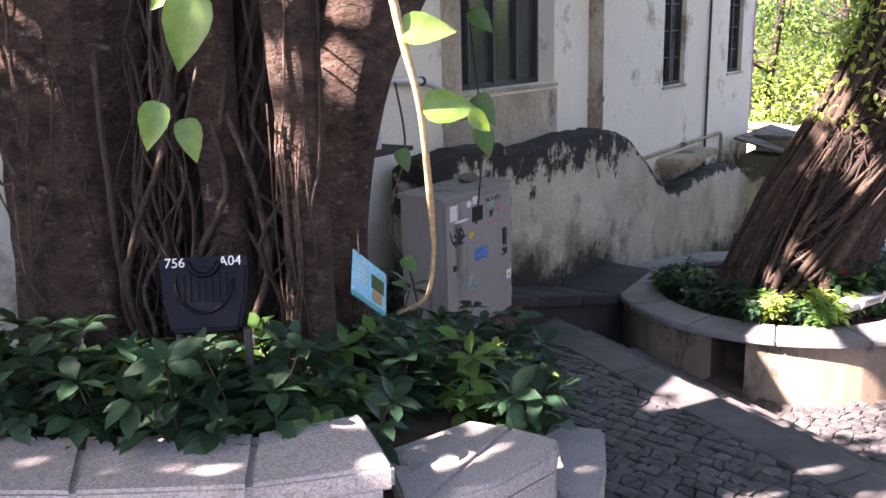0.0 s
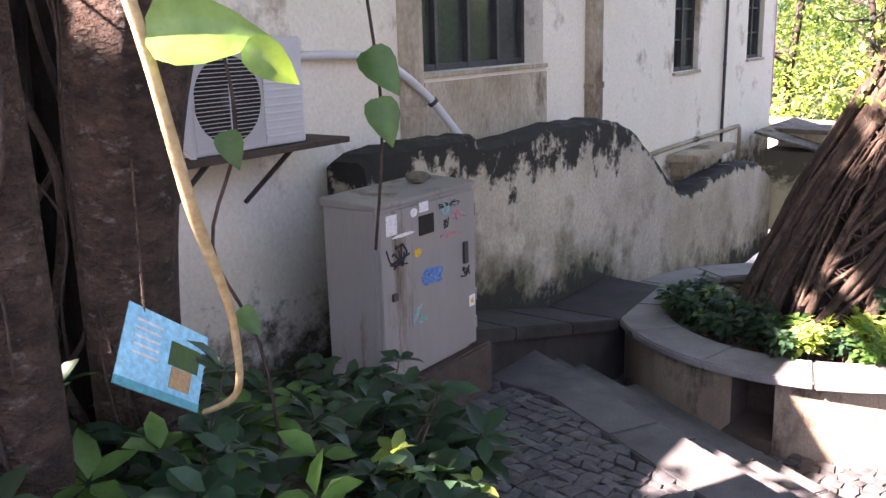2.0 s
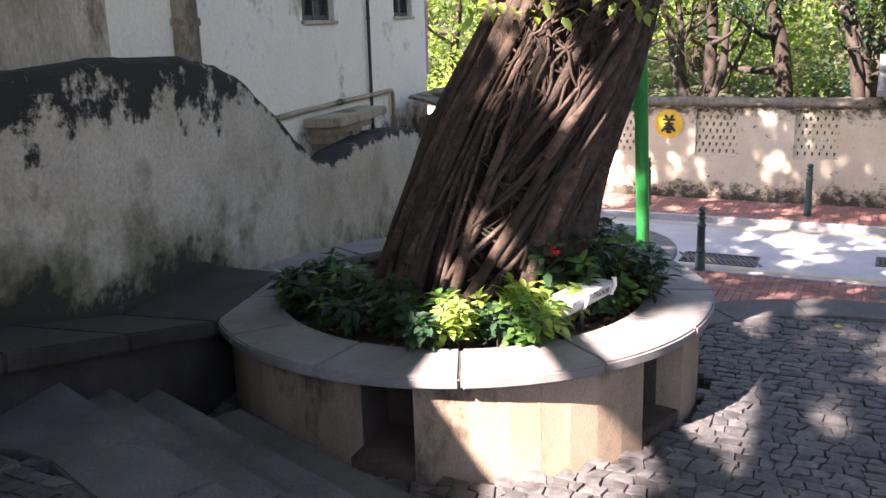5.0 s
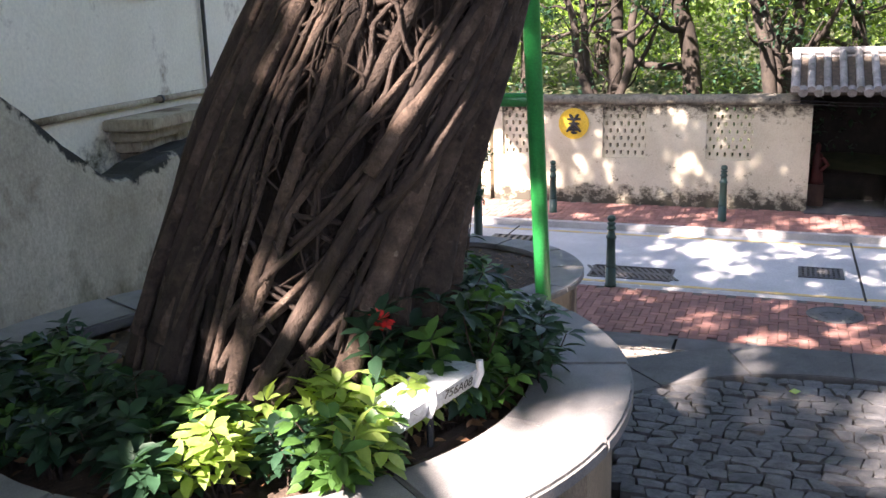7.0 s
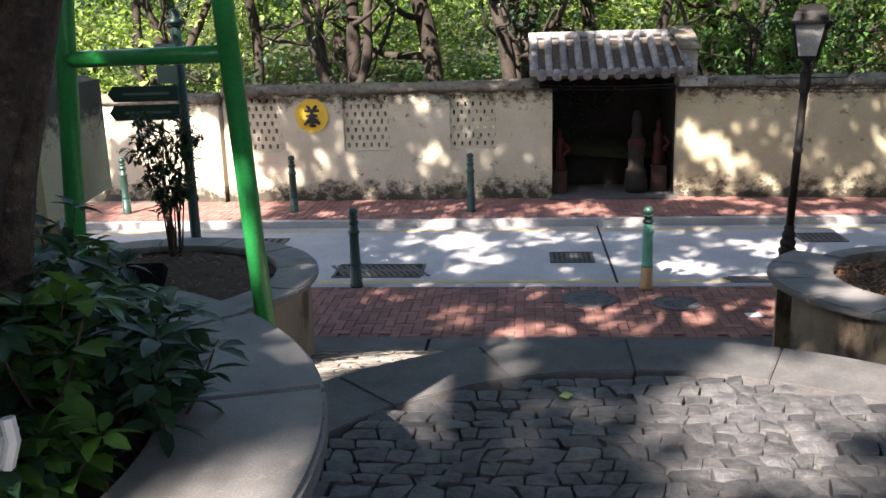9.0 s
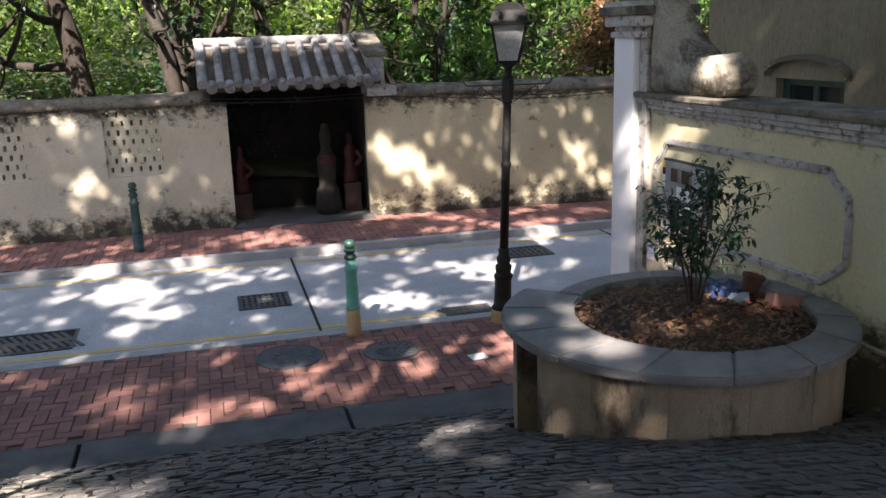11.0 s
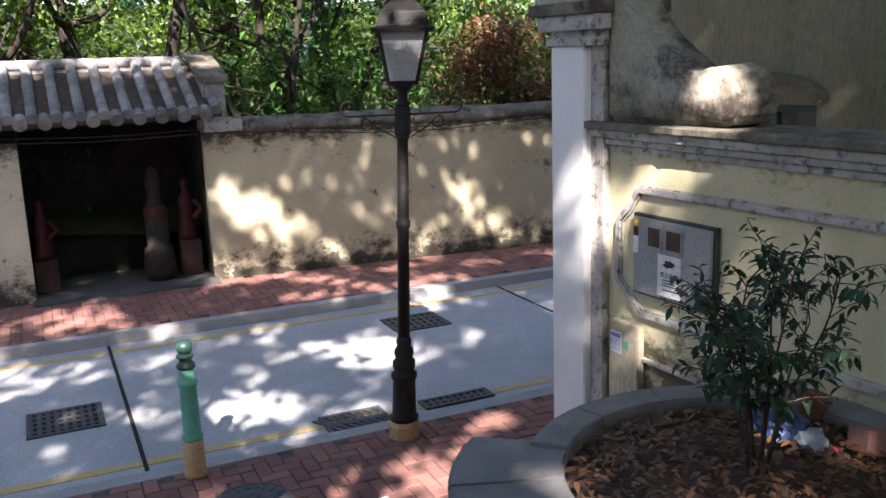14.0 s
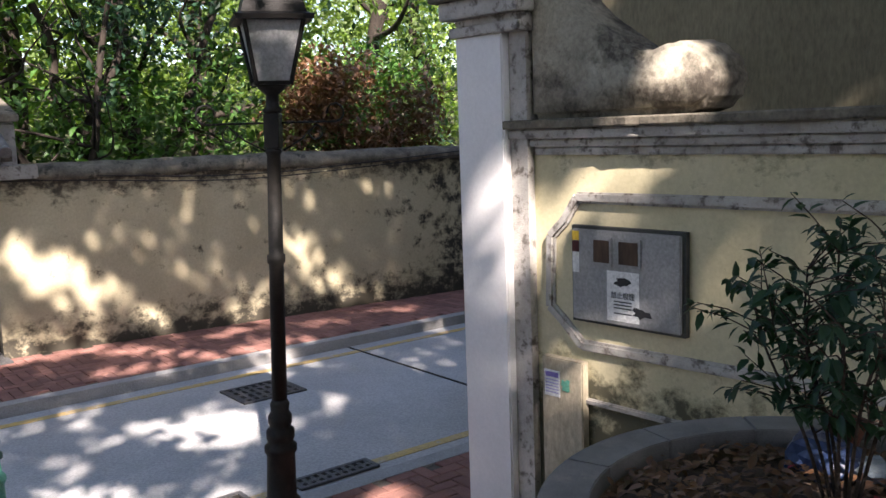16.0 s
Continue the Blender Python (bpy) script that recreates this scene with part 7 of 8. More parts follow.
def shading_canopy(tr, x0, x1, y0, y1, zt, per_m2, gap, off, h0, h1, clump=0.26, size=0.26, freq=1.15):
    """Unseen leaf clumps added up the sun's path to shade the plan rectangle given, with noise gaps and the named ones.
    """
    sp = []
    n = int((x1 - x0) * (y1 - y0) * per_m2)
    for _ in range(n):
        x, y = random.uniform(x0, x1), random.uniform(y0, y1)
        v = noise.noise(Vector((x * freq + off, y * freq, 0.0))) + 0.5 * noise.noise(Vector((x * freq * 2.3, y * freq * 2.3 + off, 3.0)))
        if v < (gap(x, y) if callable(gap) else gap):
            continue
        tg = Vector((x, y, zt(x, y)))
        h = random.uniform(h0, h1)
        p = tg - SUN_DIR * ((h - tg.z) / -SUN_DIR.z)
        near = []
        for g in SUN_GAPS:
            c = p + SUN_DIR * ((h - g[2]) / -SUN_DIR.z)
            if math.hypot(c.x - g[0], c.y - g[1]) < g[3] * 1.4 + clump + 0.4:
                near.append(g)
        for _ in range(9):
            q = p + rvec() * (clump * random.random())
            open_sky = False
            for gx, gy, gzz, gr in near:
                c = q + SUN_DIR * ((q.z - gzz) / -SUN_DIR.z)
                if math.hypot(c.x - gx, c.y - gy) < gr * (1 + 0.35 * noise.noise(q * 2.0)) + size * 0.3:
                    open_sky = True
                    break
            if not open_sky:
                sp.append((q, rvec(-0.2), size * random.uniform(0.6, 1.2)))
    far_leaves("crown", sp, leaf_mid, tr, label="broken canopy of small green leaves, out of view, placed to dapple the sun")


shading_canopy(tree_1, -7, 3.2, -3, 9.0, lambda x, y: 2.3, 12, 0.02, 1.0, 6.2, 8.4)


def street_gap(x, y):
    """How open the crown is: closed before the far wall, broken over the road."""
    n = un(x, y)[1]
    return 0.12 if n > 7.3 else -0.7 if n > 4.5 else -0.22 if n > 3.3 else -0.14 if n > 0.0 else -0.34


shading_canopy(tree_1, 3.2, 15.0, 1.0, 10.5, lambda x, y: max(0.0, gz(x, y)), 38, lambda x, y: -0.5 if un(x, y)[1] < -2.0 else -0.3, 5.0, 9.5, 12.0, 0.3, 0.3)
shading_canopy(tree_1, 4.6, 15.0, 10.5, 21.0, lambda x, y: 0.4, 42, street_gap, 9.0, 9.0, 11.5, 0.26, 0.27, 1.9)
shading_canopy(tree_1, 15.0, 22.5, 4.0, 16.5, lambda x, y: 0.8, 42, street_gap, 13.0, 9.5, 12.0, 0.26, 0.27, 1.9)
# dense unseen patches added to shade bench, planter rim, shrine and gate wall
shading_canopy(tree_1, -2.8, 0.6, 1.6, 4.3, lambda x, y: 3.6, 24, -0.35, 3.0, 6.0, 7.4)
shading_canopy(tree_1, 3.3, 4.7, 6.5, 8.6, lambda x, y: 2.15, 34, -0.7, 21.0, 9.5, 12.0, 0.3, 0.3)
sc_ = S(1.66, 5.6)
shading_canopy(tree_1, sc_.x - 1.1, sc_.x + 1.1, sc_.y - 1.1, sc_.y + 1.1, lambda x, y: 0.9, 30, -0.5, 4.0, 9.0, 11.0, 0.3, 0.3)
shading_canopy(tree_1, 9.0, 16.0, 4.5, 9.6, lambda x, y: 2.4, 22, -0.2, 17.0, 9.5, 12.0, 0.3, 0.3)
for c, r, n, off in (((4.6, 8.2, 6.6), (1.8, 2.2, 0.9), 1500, 9.0),):
    far_leaves("crown", crown_spots(c, r, n, 0.2, 0.9, 0.05, 0.9, off), leaf_mid, tree_2, label="thin crown of small green leaves")
# low sprays round the second trunk
sp = []
for i in range(1100):
    z = random.uniform(3.5, 4.6) if i % 3 else random.uniform(3.95, 4.7)
    a = random.uniform(math.pi * 0.7, math.pi * 2.1)
    p = t2_at(min(z, 4.75), a, random.uniform(0.9, 1.5))
    sp.append((p, rvec(-0.4), random.uniform(0.05, 0.10)))
leaf_mesh("foliage", sp, leaf_light, tree_2, width=0.5)


def rosette(spots, at, way, n, size, spread=1.0):
    side = way.orthogonal().normalized()
    up = way.cross(side)
    a0 = random.uniform(0, 6.3)
    for k in range(n):
        a = a0 + 2.4 * k
        lift = 0.15 + 0.55 * k / n
        d = (side * math.cos(a) + up * math.sin(a)) * spread + way * lift
        spots.append((at + d * 0.008, d, size * random.uniform(0.75, 1.15)))


def shrub(at, h, stems, leaf, material, label, lean=0.5, width=0.5, name="shrub", whorls=3, per=7, group="planting"):
    t = thing(name, label, "plant", group, at=at)
    spots = []
    for s in range(stems):
        bm = bmesh.new()
        d = Vector((random.uniform(-lean, lean), random.uniform(-lean, lean), 1)).normalized()
        L = h * random.uniform(0.65, 1.1)
        p = [at + Vector((random.uniform(-0.03, 0.03), random.uniform(-0.03, 0.03), -0.04))]
        for i in range(4):
            p.append(p[-1] + (d + rvec() * 0.18) * (L / 4))
        add_tube(bm, p, [0.006, 0.005, 0.004, 0.003, 0.002], 5)
        part("stem", bm, root_m, t)
        for w in range(whorls):
            f = 1 - 0.22 * w
            q = p[0].lerp(p[-1], f) if w else p[-1]
            rosette(spots, q, (d + rvec() * 0.25).normalized(), per if w == 0 else per - 2, leaf * (1 if w else 0.9))
    leaf_mesh("foliage", spots, material, t, width=width)
    return t


random.seed(4)
# bed of the first tree
spots_ = []
for i in range(30):
    spots_.append((random.uniform(-1.75, -0.32), random.uniform(2.30, 2.62)))
for i in range(26):
    spots_.append((random.uniform(-0.5, 0.36), random.uniform(2.65, 3.9)))
for i in range(4):
    spots_.append((random.uniform(-0.35, 0.1), random.uniform(3.9, 4.5)))
for i in range(8):
    spots_.append((random.uniform(-1.9, -0.6), random.uniform(2.6, 2.95)))
for i, (x, y) in enumerate(spots_):
    z = 3.06 - 0.20 * (y - 2.05)
    h = random.uniform(0.30, 0.52) if y < 2.7 else random.uniform(0.30, 0.50)
    if x > 0.15 or y > 3.8:
        h *= 0.75
    if 2.2 < y < 2.75 and -0.85 < x < -0.42:
        h *= 0.8
    shrub(Vector((x, y, z)), h, random.randint(5, 7), random.uniform(0.085, 0.12), leaf_dark if i % 6 else leaf_mid, "low glossy dark green shrub in the tree bed", width=0.6)
for i in range(9):
    shrub(Vector((-1.12 + 0.085 * i, random.uniform(2.26, 2.33), 3.0)), random.uniform(0.40, 0.52), 5, random.uniform(0.085, 0.11), leaf_dark, "low glossy dark green shrub in the tree bed", lean=0.35, width=0.6)
for x, y, z in ((-0.93, 2.36, 3.0), (-0.62, 2.32, 3.0), (0.30, 3.35, 2.75)):
    shrub(Vector((x, y, z)), 0.36, 2, 0.085, leaf_light, "fresh green shoots among the dark shrubs")

# planting round the second tree
random.seed(9)
for i in range(96):
    a = radians(random.uniform(150, 400))
    r = random.uniform(0.58, 0.95)
    x, y = P1.x + r * math.cos(a), P1.y + r * math.sin(a)
    if math.hypot(x - 3.10, y - 6.42) < 0.17 or math.hypot(x - 3.28, y - 6.46) < 0.15:
        continue
    deg = math.degrees(a)
    # brighter leaf material in this sector puts the sunlight into the colour
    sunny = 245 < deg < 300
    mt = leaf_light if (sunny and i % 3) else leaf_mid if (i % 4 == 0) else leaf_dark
    shrub(Vector((x, y, 2.02)), random.uniform(0.16, 0.28) if deg < 285 else random.uniform(0.24, 0.42), random.randint(4, 5), random.uniform(0.07, 0.1), mt, "yellow-green shrub in the planter, sunlight put into its leaf colour" if mt == leaf_light else "low dark green shrub in the round planter")
for i in range(34):
    a = radians(random.uniform(296, 385))
    r = random.uniform(0.78, 1.0)
    x, y = P1.x + r * math.cos(a), P1.y + r * math.sin(a)
    if math.hypot(x - 3.10, y - 6.42) < 0.2 or math.hypot(x - 3.30, y - 6.5) < 0.18:
        continue
    shrub(Vector((x, y, 2.02)), random.uniform(0.2, 0.33), 5, random.uniform(0.065, 0.09), leaf_dark if i % 5 else leaf_mid, "tall dark green shrub leaning over the planter rim", lean=0.6)
t = shrub(Vector((3.12, 6.70, 2.03)), 0.30, 3, 0.08, leaf_mid, "green shrub with a red flower head")
fl = []
for k in range(26):
    d = rvec(0.5)
    fl.append((Vector((3.10, 6.69, 2.385)) + d * 0.02, d, 0.03))
leaf_mesh("flower_head", fl, leafmat("red_petals", (0.5, 0.02, 0.02), (0.65, 0.04, 0.04)), t, width=0.8, label="small red flower head")
shrub(Vector((3.2, 6.68, 2.03)), 0.27, 3, 0.085, leafmat("croton_yellow", (0.35, 0.26, 0.03), (0.5, 0.4, 0.05)), "yellow-leaved croton in the round planter")

# climbing vine with large leaves in front of the first tree
vine = thing("vine", "climbing vine with a woody stem and large pale leaves", "vine", at=(-0.05, 2.6, 3.0))
vp = spline(VINE, 6)
part("vine_stem", tube(vp, [0.013 - 0.007 * i / len(vp) for i in range(len(vp))], 8, 0.2, 3), mat("tan_vine_bark", (0.34, 0.24, 0.11), (0.45, 0.36, 0.2), 20, 0.7, 0.3), vine, smooth=True)
leaf_big = leafmat("pothos_leaf", (0.05, 0.16, 0.03), (0.24, 0.36, 0.10), rough=0.3, trans=0.3)


def big_leaf(at, way, size, width=0.62, mt=None, parent=None):
    bm = bmesh.new()
    prof = ((0.0, 0.35), (0.08, 0.8), (0.25, 1.0), (0.45, 0.95), (0.7, 0.62), (0.9, 0.22), (1.0, 0.02))
    way = way.normalized()
    side = way.cross(Vector((0.2, -1, 0.35))).normalized()
    nor = side.cross(way)
    rows = []
    for t_, w in prof:
        c = at + way * (size * t_) - nor * (0.22 * size * t_ * t_)
        rows.append([bm.verts.new(c + side * (size * width * 0.5 * w * k) + nor * (size * 0.10 * w * abs(k) ** 1.4)) for k in (-1, -0.5, 0, 0.5, 1)])
    for a, b in zip(rows, rows[1:]):
        for k in range(4):
            bm.faces.new((a[k], a[k + 1], b[k + 1], b[k]))
    return part("vine_leaf", bm, mt or leaf_big, parent or vine, smooth=True)


for at, way, size in VINE_LEAVES:
    big_leaf(Vector(at), Vector(way), size)
for at, way, size in ((-0.70, 2.25, 4.12), (-0.3, -0.3, -1), 0.125), ((-0.66, 2.33, 4.07), (0.25, -0.3, -1), 0.115), ((-0.58, 2.22, 4.38), (-0.25, -0.2, -0.9), 0.19), ((-0.60, 2.3, 4.45), (-0.5, -0.3, -0.5), 0.15):
    part("petiole", tube([Vector(at), Vector(at) + Vector((-0.04, 0.3, 0.12)), Vector(at) + Vector((-0.1, 0.75, 0.06))], 0.004, 5), root_m, tree_1)
    big_leaf(Vector(at), Vector(way), size, parent=tree_1, mt=leaf_big)
# thin creeper hanging between the tree and the house
cr = thing("creeper", "thin dark creeper with round leaves hanging before the wall", "creeper", at=(0.1, 3.3, 2.9))
for path in CREEPERS:
    part("creeper_stem", tube(spline(path, 5), 0.0045, 5), root_m, cr, smooth=True)
for at, way, size in CREEPER_LEAVES:
    big_leaf(Vector(at), Vector(way), size, 0.7, leaf_mid, cr)


# shrubs in the other planters
def bush(at, h, n, leaf, mt, label, spread=0.5, seed=1):
    """An open many-stemmed bush."""
    random.seed(seed)
    t = thing("bush", label, "bush", at=at)
    spots = []
    for s in range(n):
        a = 2.4 * s
        d = Vector((math.cos(a) * spread * random.uniform(0.3, 1), math.sin(a) * spread * random.uniform(0.3, 1), 1))
        L = h * random.uniform(0.7, 1.05)
        p = [at + Vector((0.05 * math.cos(a), 0.05 * math.sin(a), -0.05)), at + d * (L * 0.35) + rvec() * 0.02, at + d * (L * 0.7) + rvec() * 0.04, at + d * L]
        q = spline(p, 4)
        bm = bmesh.new()
        add_tube(bm, q, [0.008 - 0.005 * i / len(q) for i in range(len(q))], 6)
        for k in range(15):
            i = random.randint(5, len(q) - 2)
            tip = q[i] + (rvec(0.4) * random.uniform(0.08, 0.2))
            add_tube(bm, [q[i], q[i].lerp(tip, 0.5) + Vector((0, 0, 0.01)), tip], [0.003, 0.0025, 0.002], 5)
            for w in range(7):
                spots.append((q[i].lerp(tip, 0.3 + 0.7 * w / 6), rvec(-0.1), leaf * random.uniform(0.7, 1.15)))
        for w in range(9):
            spots.append((q[-1 - (w % 4)], rvec(0.1), leaf * random.uniform(0.7, 1.1)))
        part("branch", bm, root_m, t)
    leaf_mesh("foliage", spots, mt, t, width=0.36)
    return t


def spray_bush(at, h, stems, leaf, mt, label, spread, seed):
    """A shrub of few thin stems, bare below, with level sprays of drooping leaves above."""
    random.seed(seed)
    t = thing("bush", label, "bush", at=at)
    spots = []
    for s in range(stems):
        a = 2.4 * s + 0.4
        out = Vector((math.cos(a), math.sin(a), 0)) * spread * random.uniform(0.35, 1.0)
        L = h * random.uniform(0.72, 1.0)
        q = spline([at + out * 0.05 + Vector((0, 0, -0.05)), at + out * 0.35 + rvec() * 0.02 + Vector((0, 0, L * 0.4)), at + out * 0.75 + rvec() * 0.03 + Vector((0, 0, L * 0.75)), at + out + Vector((0, 0, L))], 6)
        bm = bmesh.new()
        add_tube(bm, q, [0.007 - 0.0045 * i / len(q) for i in range(len(q))], 6)
        for k in range(13):
            i = random.randint(int(len(q) * 0.38), len(q) - 1)
            d = Vector((random.gauss(0, 1), random.gauss(0, 1), random.uniform(0.0, 0.7)))
            d = (d.normalized() + out * 0.8).normalized()
            tw = random.uniform(0.10, 0.24)
            tip = q[i] + d * tw + Vector((0, 0, 0.02))
            add_tube(bm, [q[i], q[i].lerp(tip, 0.5) + Vector((0, 0, 0.012)), tip], [0.0028, 0.0022, 0.0015], 5)
            for w in range(9):
                f = 0.3 + 0.7 * w / 8
                v = (d * 0.5 + rvec(0) * 0.8).normalized()
                v.z -= 0.35
                spots.append((q[i].lerp(tip, f), v.normalized(), leaf * random.uniform(0.65, 1.15)))
        part("branch", bm, root_m, t)
    leaf_mesh("foliage", spots, mt, t, width=0.42)
    return t


spray_bush(Vector((9.68, 7.40, 1.0)), 0.86, 9, 0.062, leaf_dark, "open dark green shrub growing from bare soil", 0.34, 3)
bush(Vector((6.2, 12.55, 0.95)), 1.25, 13, 0.08, leaf_dark, "open dark shrub beside the signpost", 0.28, 5)
random.seed(12)
# fallen leaves and loose things on the soil
for c, r, z, n, lab in ((BED2, 0.70, 1.0, 1500, "brown fallen leaves on the planter soil"), (P1, 0.95, 2.02, 600, "brown fallen leaves under the planting"), (P0, 1.0, 0.97, 300, "brown fallen leaves on the planter soil")):
    sp = []
    for i in range(n):
        a, q = random.uniform(0, 6.3), r * math.sqrt(random.random())
        w = rvec()
        w.z *= 0.3
        sp.append((Vector((c.x + q * math.cos(a), c.y + q * math.sin(a), z + 0.09 * (1 - q / r) + random.uniform(0, 0.03))), w, random.uniform(0.03, 0.06)))
    tagged(leaf_mesh("leaf_litter", sp, leaf_dry, kind="stuff", width=0.5), lab, "leaf litter")
t = thing("plastic_bag", "crumpled blue plastic bag on the soil", "bag", at=(10.10, 7.32, 1.0))
bm = bmesh.new()
bmesh.ops.create_icosphere(bm, subdivisions=3, radius=0.12, matrix=Matrix.Translation((10.10, 7.32, 1.06)) @ Matrix.Diagonal((1.3, 0.9, 0.6, 1)))
for v in bm.verts:
    v.co += 0.05 * Vector((noise.noise(v.co * 12), noise.noise(v.co * 12 + Vector((5, 0, 0))), noise.noise(v.co * 15)))
part("bag_body", bm, mat("blue_plastic", (0.014, 0.026, 0.07), (0.03, 0.05, 0.11), 6, 0.35, 0.1), t)
bm = bmesh.new()
bmesh.ops.create_icosphere(bm, subdivisions=2, radius=0.07, matrix=Matrix.Translation((9.99, 7.20, 1.06)) @ Matrix.Diagonal((1.6, 1.0, 0.5, 1)))
for v in bm.verts:
    v.co += 0.04 * Vector((noise.noise(v.co * 15), noise.noise(v.co * 15 + Vector((5, 0, 0))), noise.noise(v.co * 18)))
tagged(part("plastic_sheet", bm, mat("pale_blue_plastic", (0.2, 0.25, 0.28), (0.32, 0.36, 0.38), 6, 0.4, 0.1)), "crumpled pale blue plastic sheet on the soil", "plastic sheet")
tagged(part("brick", box(Matrix.Translation((10.09, 6.95, 0.99)) @ pose(0, 0, 0, 14, 8, 40), 0.11, 0.2, 0.1, 0.006), brick_m), "loose red brick lying on the planter soil", "brick")
sp = []
for i in range(16):
    w = rvec()
    w.z *= 0.3
    sp.append((Vector((9.6 + random.gauss(0.1, 0.2), 7.1 + random.gauss(0, 0.14), 1.07)), w, random.uniform(0.025, 0.045)))
tagged(leaf_mesh("petals", sp, leafmat("pink_red_petals", (0.4, 0.03, 0.05), (0.55, 0.06, 0.09)), kind="stuff", width=0.8), "pink-red petals scattered on the soil", "petals")
for x, y in ((10.34, 7.20),):
    tagged(part("flower_pot", lathe([(0.05, 0.0), (0.07, 0.11), (0.078, 0.11), (0.078, 0.13), (0.066, 0.13), (0.05, 0.02), (0.0, 0.02)], 16, Matrix.Translation((x, y, 1.0)) @ pose(0, 0, 0, 12, 5, 0)), mat("terracotta", (0.09, 0.036, 0.022), (0.13, 0.055, 0.034), 10, 0.8, 0.2)), "small dark terracotta flower pot by the wall", "flower pot")
part_leaf = part("yellow_leaf", box(Matrix.Translation((5.22, 6.98, 1.605)) @ pose(0, 0, 0, 8, 5, 20), 0.055, 0.032, 0.003), leaf_light)
tagged(part_leaf, "single yellow-green leaf fallen on the cobbles", "leaf")


# ---- the wood behind the garden wall ----
def wood_tree(at, h, r, label, seed, crown=True, lean=(0, 0), mt=None, n=2600):
    random.seed(seed)
    t = thing("tree", label, "tree", "woodland trees", at=at)
    top = at + Vector((lean[0], lean[1], h))
    q = spline([at + Vector((0, 0, -0.4)), at.lerp(top, 0.3) + rvec() * 0.15, at.lerp(top, 0.65) + rvec() * 0.25, top], 5)
    part("trunk", tube(q, [r * (1.15 - 0.7 * i / len(q)) for i in range(len(q))], 12, 0.2, seed), wood_bark_m, t, smooth=True)
    for k in range(6):
        i = random.randint(4, len(q) - 3)
        d = rvec(0.5)
        d.z = abs(d.z) * 0.8
        L = random.uniform(1.2, 2.4)
        p = [q[i], q[i] + d * (L * 0.4) + rvec() * 0.1, q[i] + d * (L * 0.75) + Vector((0, 0, 0.2)) + rvec() * 0.15, q[i] + d * L + Vector((0, 0, 0.5))]
        b = spline(p, 4)
        part("limb", tube(b, [r * 0.42 * (1 - 0.8 * j / len(b)) for j in range(len(b))], 8, 0.2, k), wood_bark_m, t, smooth=True)
    if crown:
        sp = crown_spots((top.x, top.y, at.z + h * 0.80), (2.4, 2.4, h * 0.42), n, 0.19, 0.9, 0.0, 0.8, seed)
        far_leaves("crown", sp, mt or leaf_far, t)
    return t


def hill(n):
    return 0.6 + max(0.0, n - 6.0) * 0.2


random.seed(31)
bm = bmesh.new()
rows = []
for j in range(18):
    n = 5.6 + 1.6 * j if j < 14 else 28 + 12 * (j - 13)
    rows.append([bm.verts.new(S(u, n, hill(min(n, 30)) + 0.4 * noise.noise(Vector((u * 0.3, n * 0.3, 0))))) for u in range(-44, 45, 2)])
for a, b in zip(rows, rows[1:]):
    for i in range(len(a) - 1):
        bm.faces.new((a[i], a[i + 1], b[i + 1], b[i]))
tagged(part("hillside", bm, mat("shaded_leaf_mould", (0.02, 0.03, 0.012), (0.06, 0.06, 0.03), 3, 0.95, 0.8, 30), smooth=True), "wooded hillside rising behind the garden wall", "hillside", kind="structure")
k = 0
for u, n, r, ln in ((-9.5, 7.8, 0.13, 0.3), (-7.4, 9.5, 0.16, -0.3), (-5.4, 8.2, 0.12, 0.5), (-3.2, 6.9, 0.14, 0.2), (-1.6, 7.6, 0.2, -0.25), (-0.2, 9.8, 0.14, 0.3), (0.35, 7.4, 0.17, 0.15), (1.7, 9.0, 0.15, -0.3), (2.7, 7.2, 0.11, 0.3), (3.9, 9.3, 0.13, 0.1), (5.4, 8.6, 0.14, -0.4), (7.2, 10.4, 0.18, 0.3), (9.5, 8.8, 0.15, 0.2),
                    (-12, 10.5, 0.2, 0.2), (-4.3, 12.2, 0.2, -0.2), (0.8, 12.6, 0.2, 0.2), (4.6, 12.8, 0.2, 0.3), (8.6, 13.5, 0.2, -0.2), (12.5, 11.0, 0.2, 0.2)):
    k += 1
    at = S(u, n, hill(n) - 0.1)
    wood_tree(at, random.uniform(4.6, 6.4), r, "dark-stemmed woodland tree with small green leaves", 100 + k, True, (ln, random.uniform(-0.4, 0.4)), leaf_far if k % 3 else leaf_mid, 1500 if n < 10 else 2600)


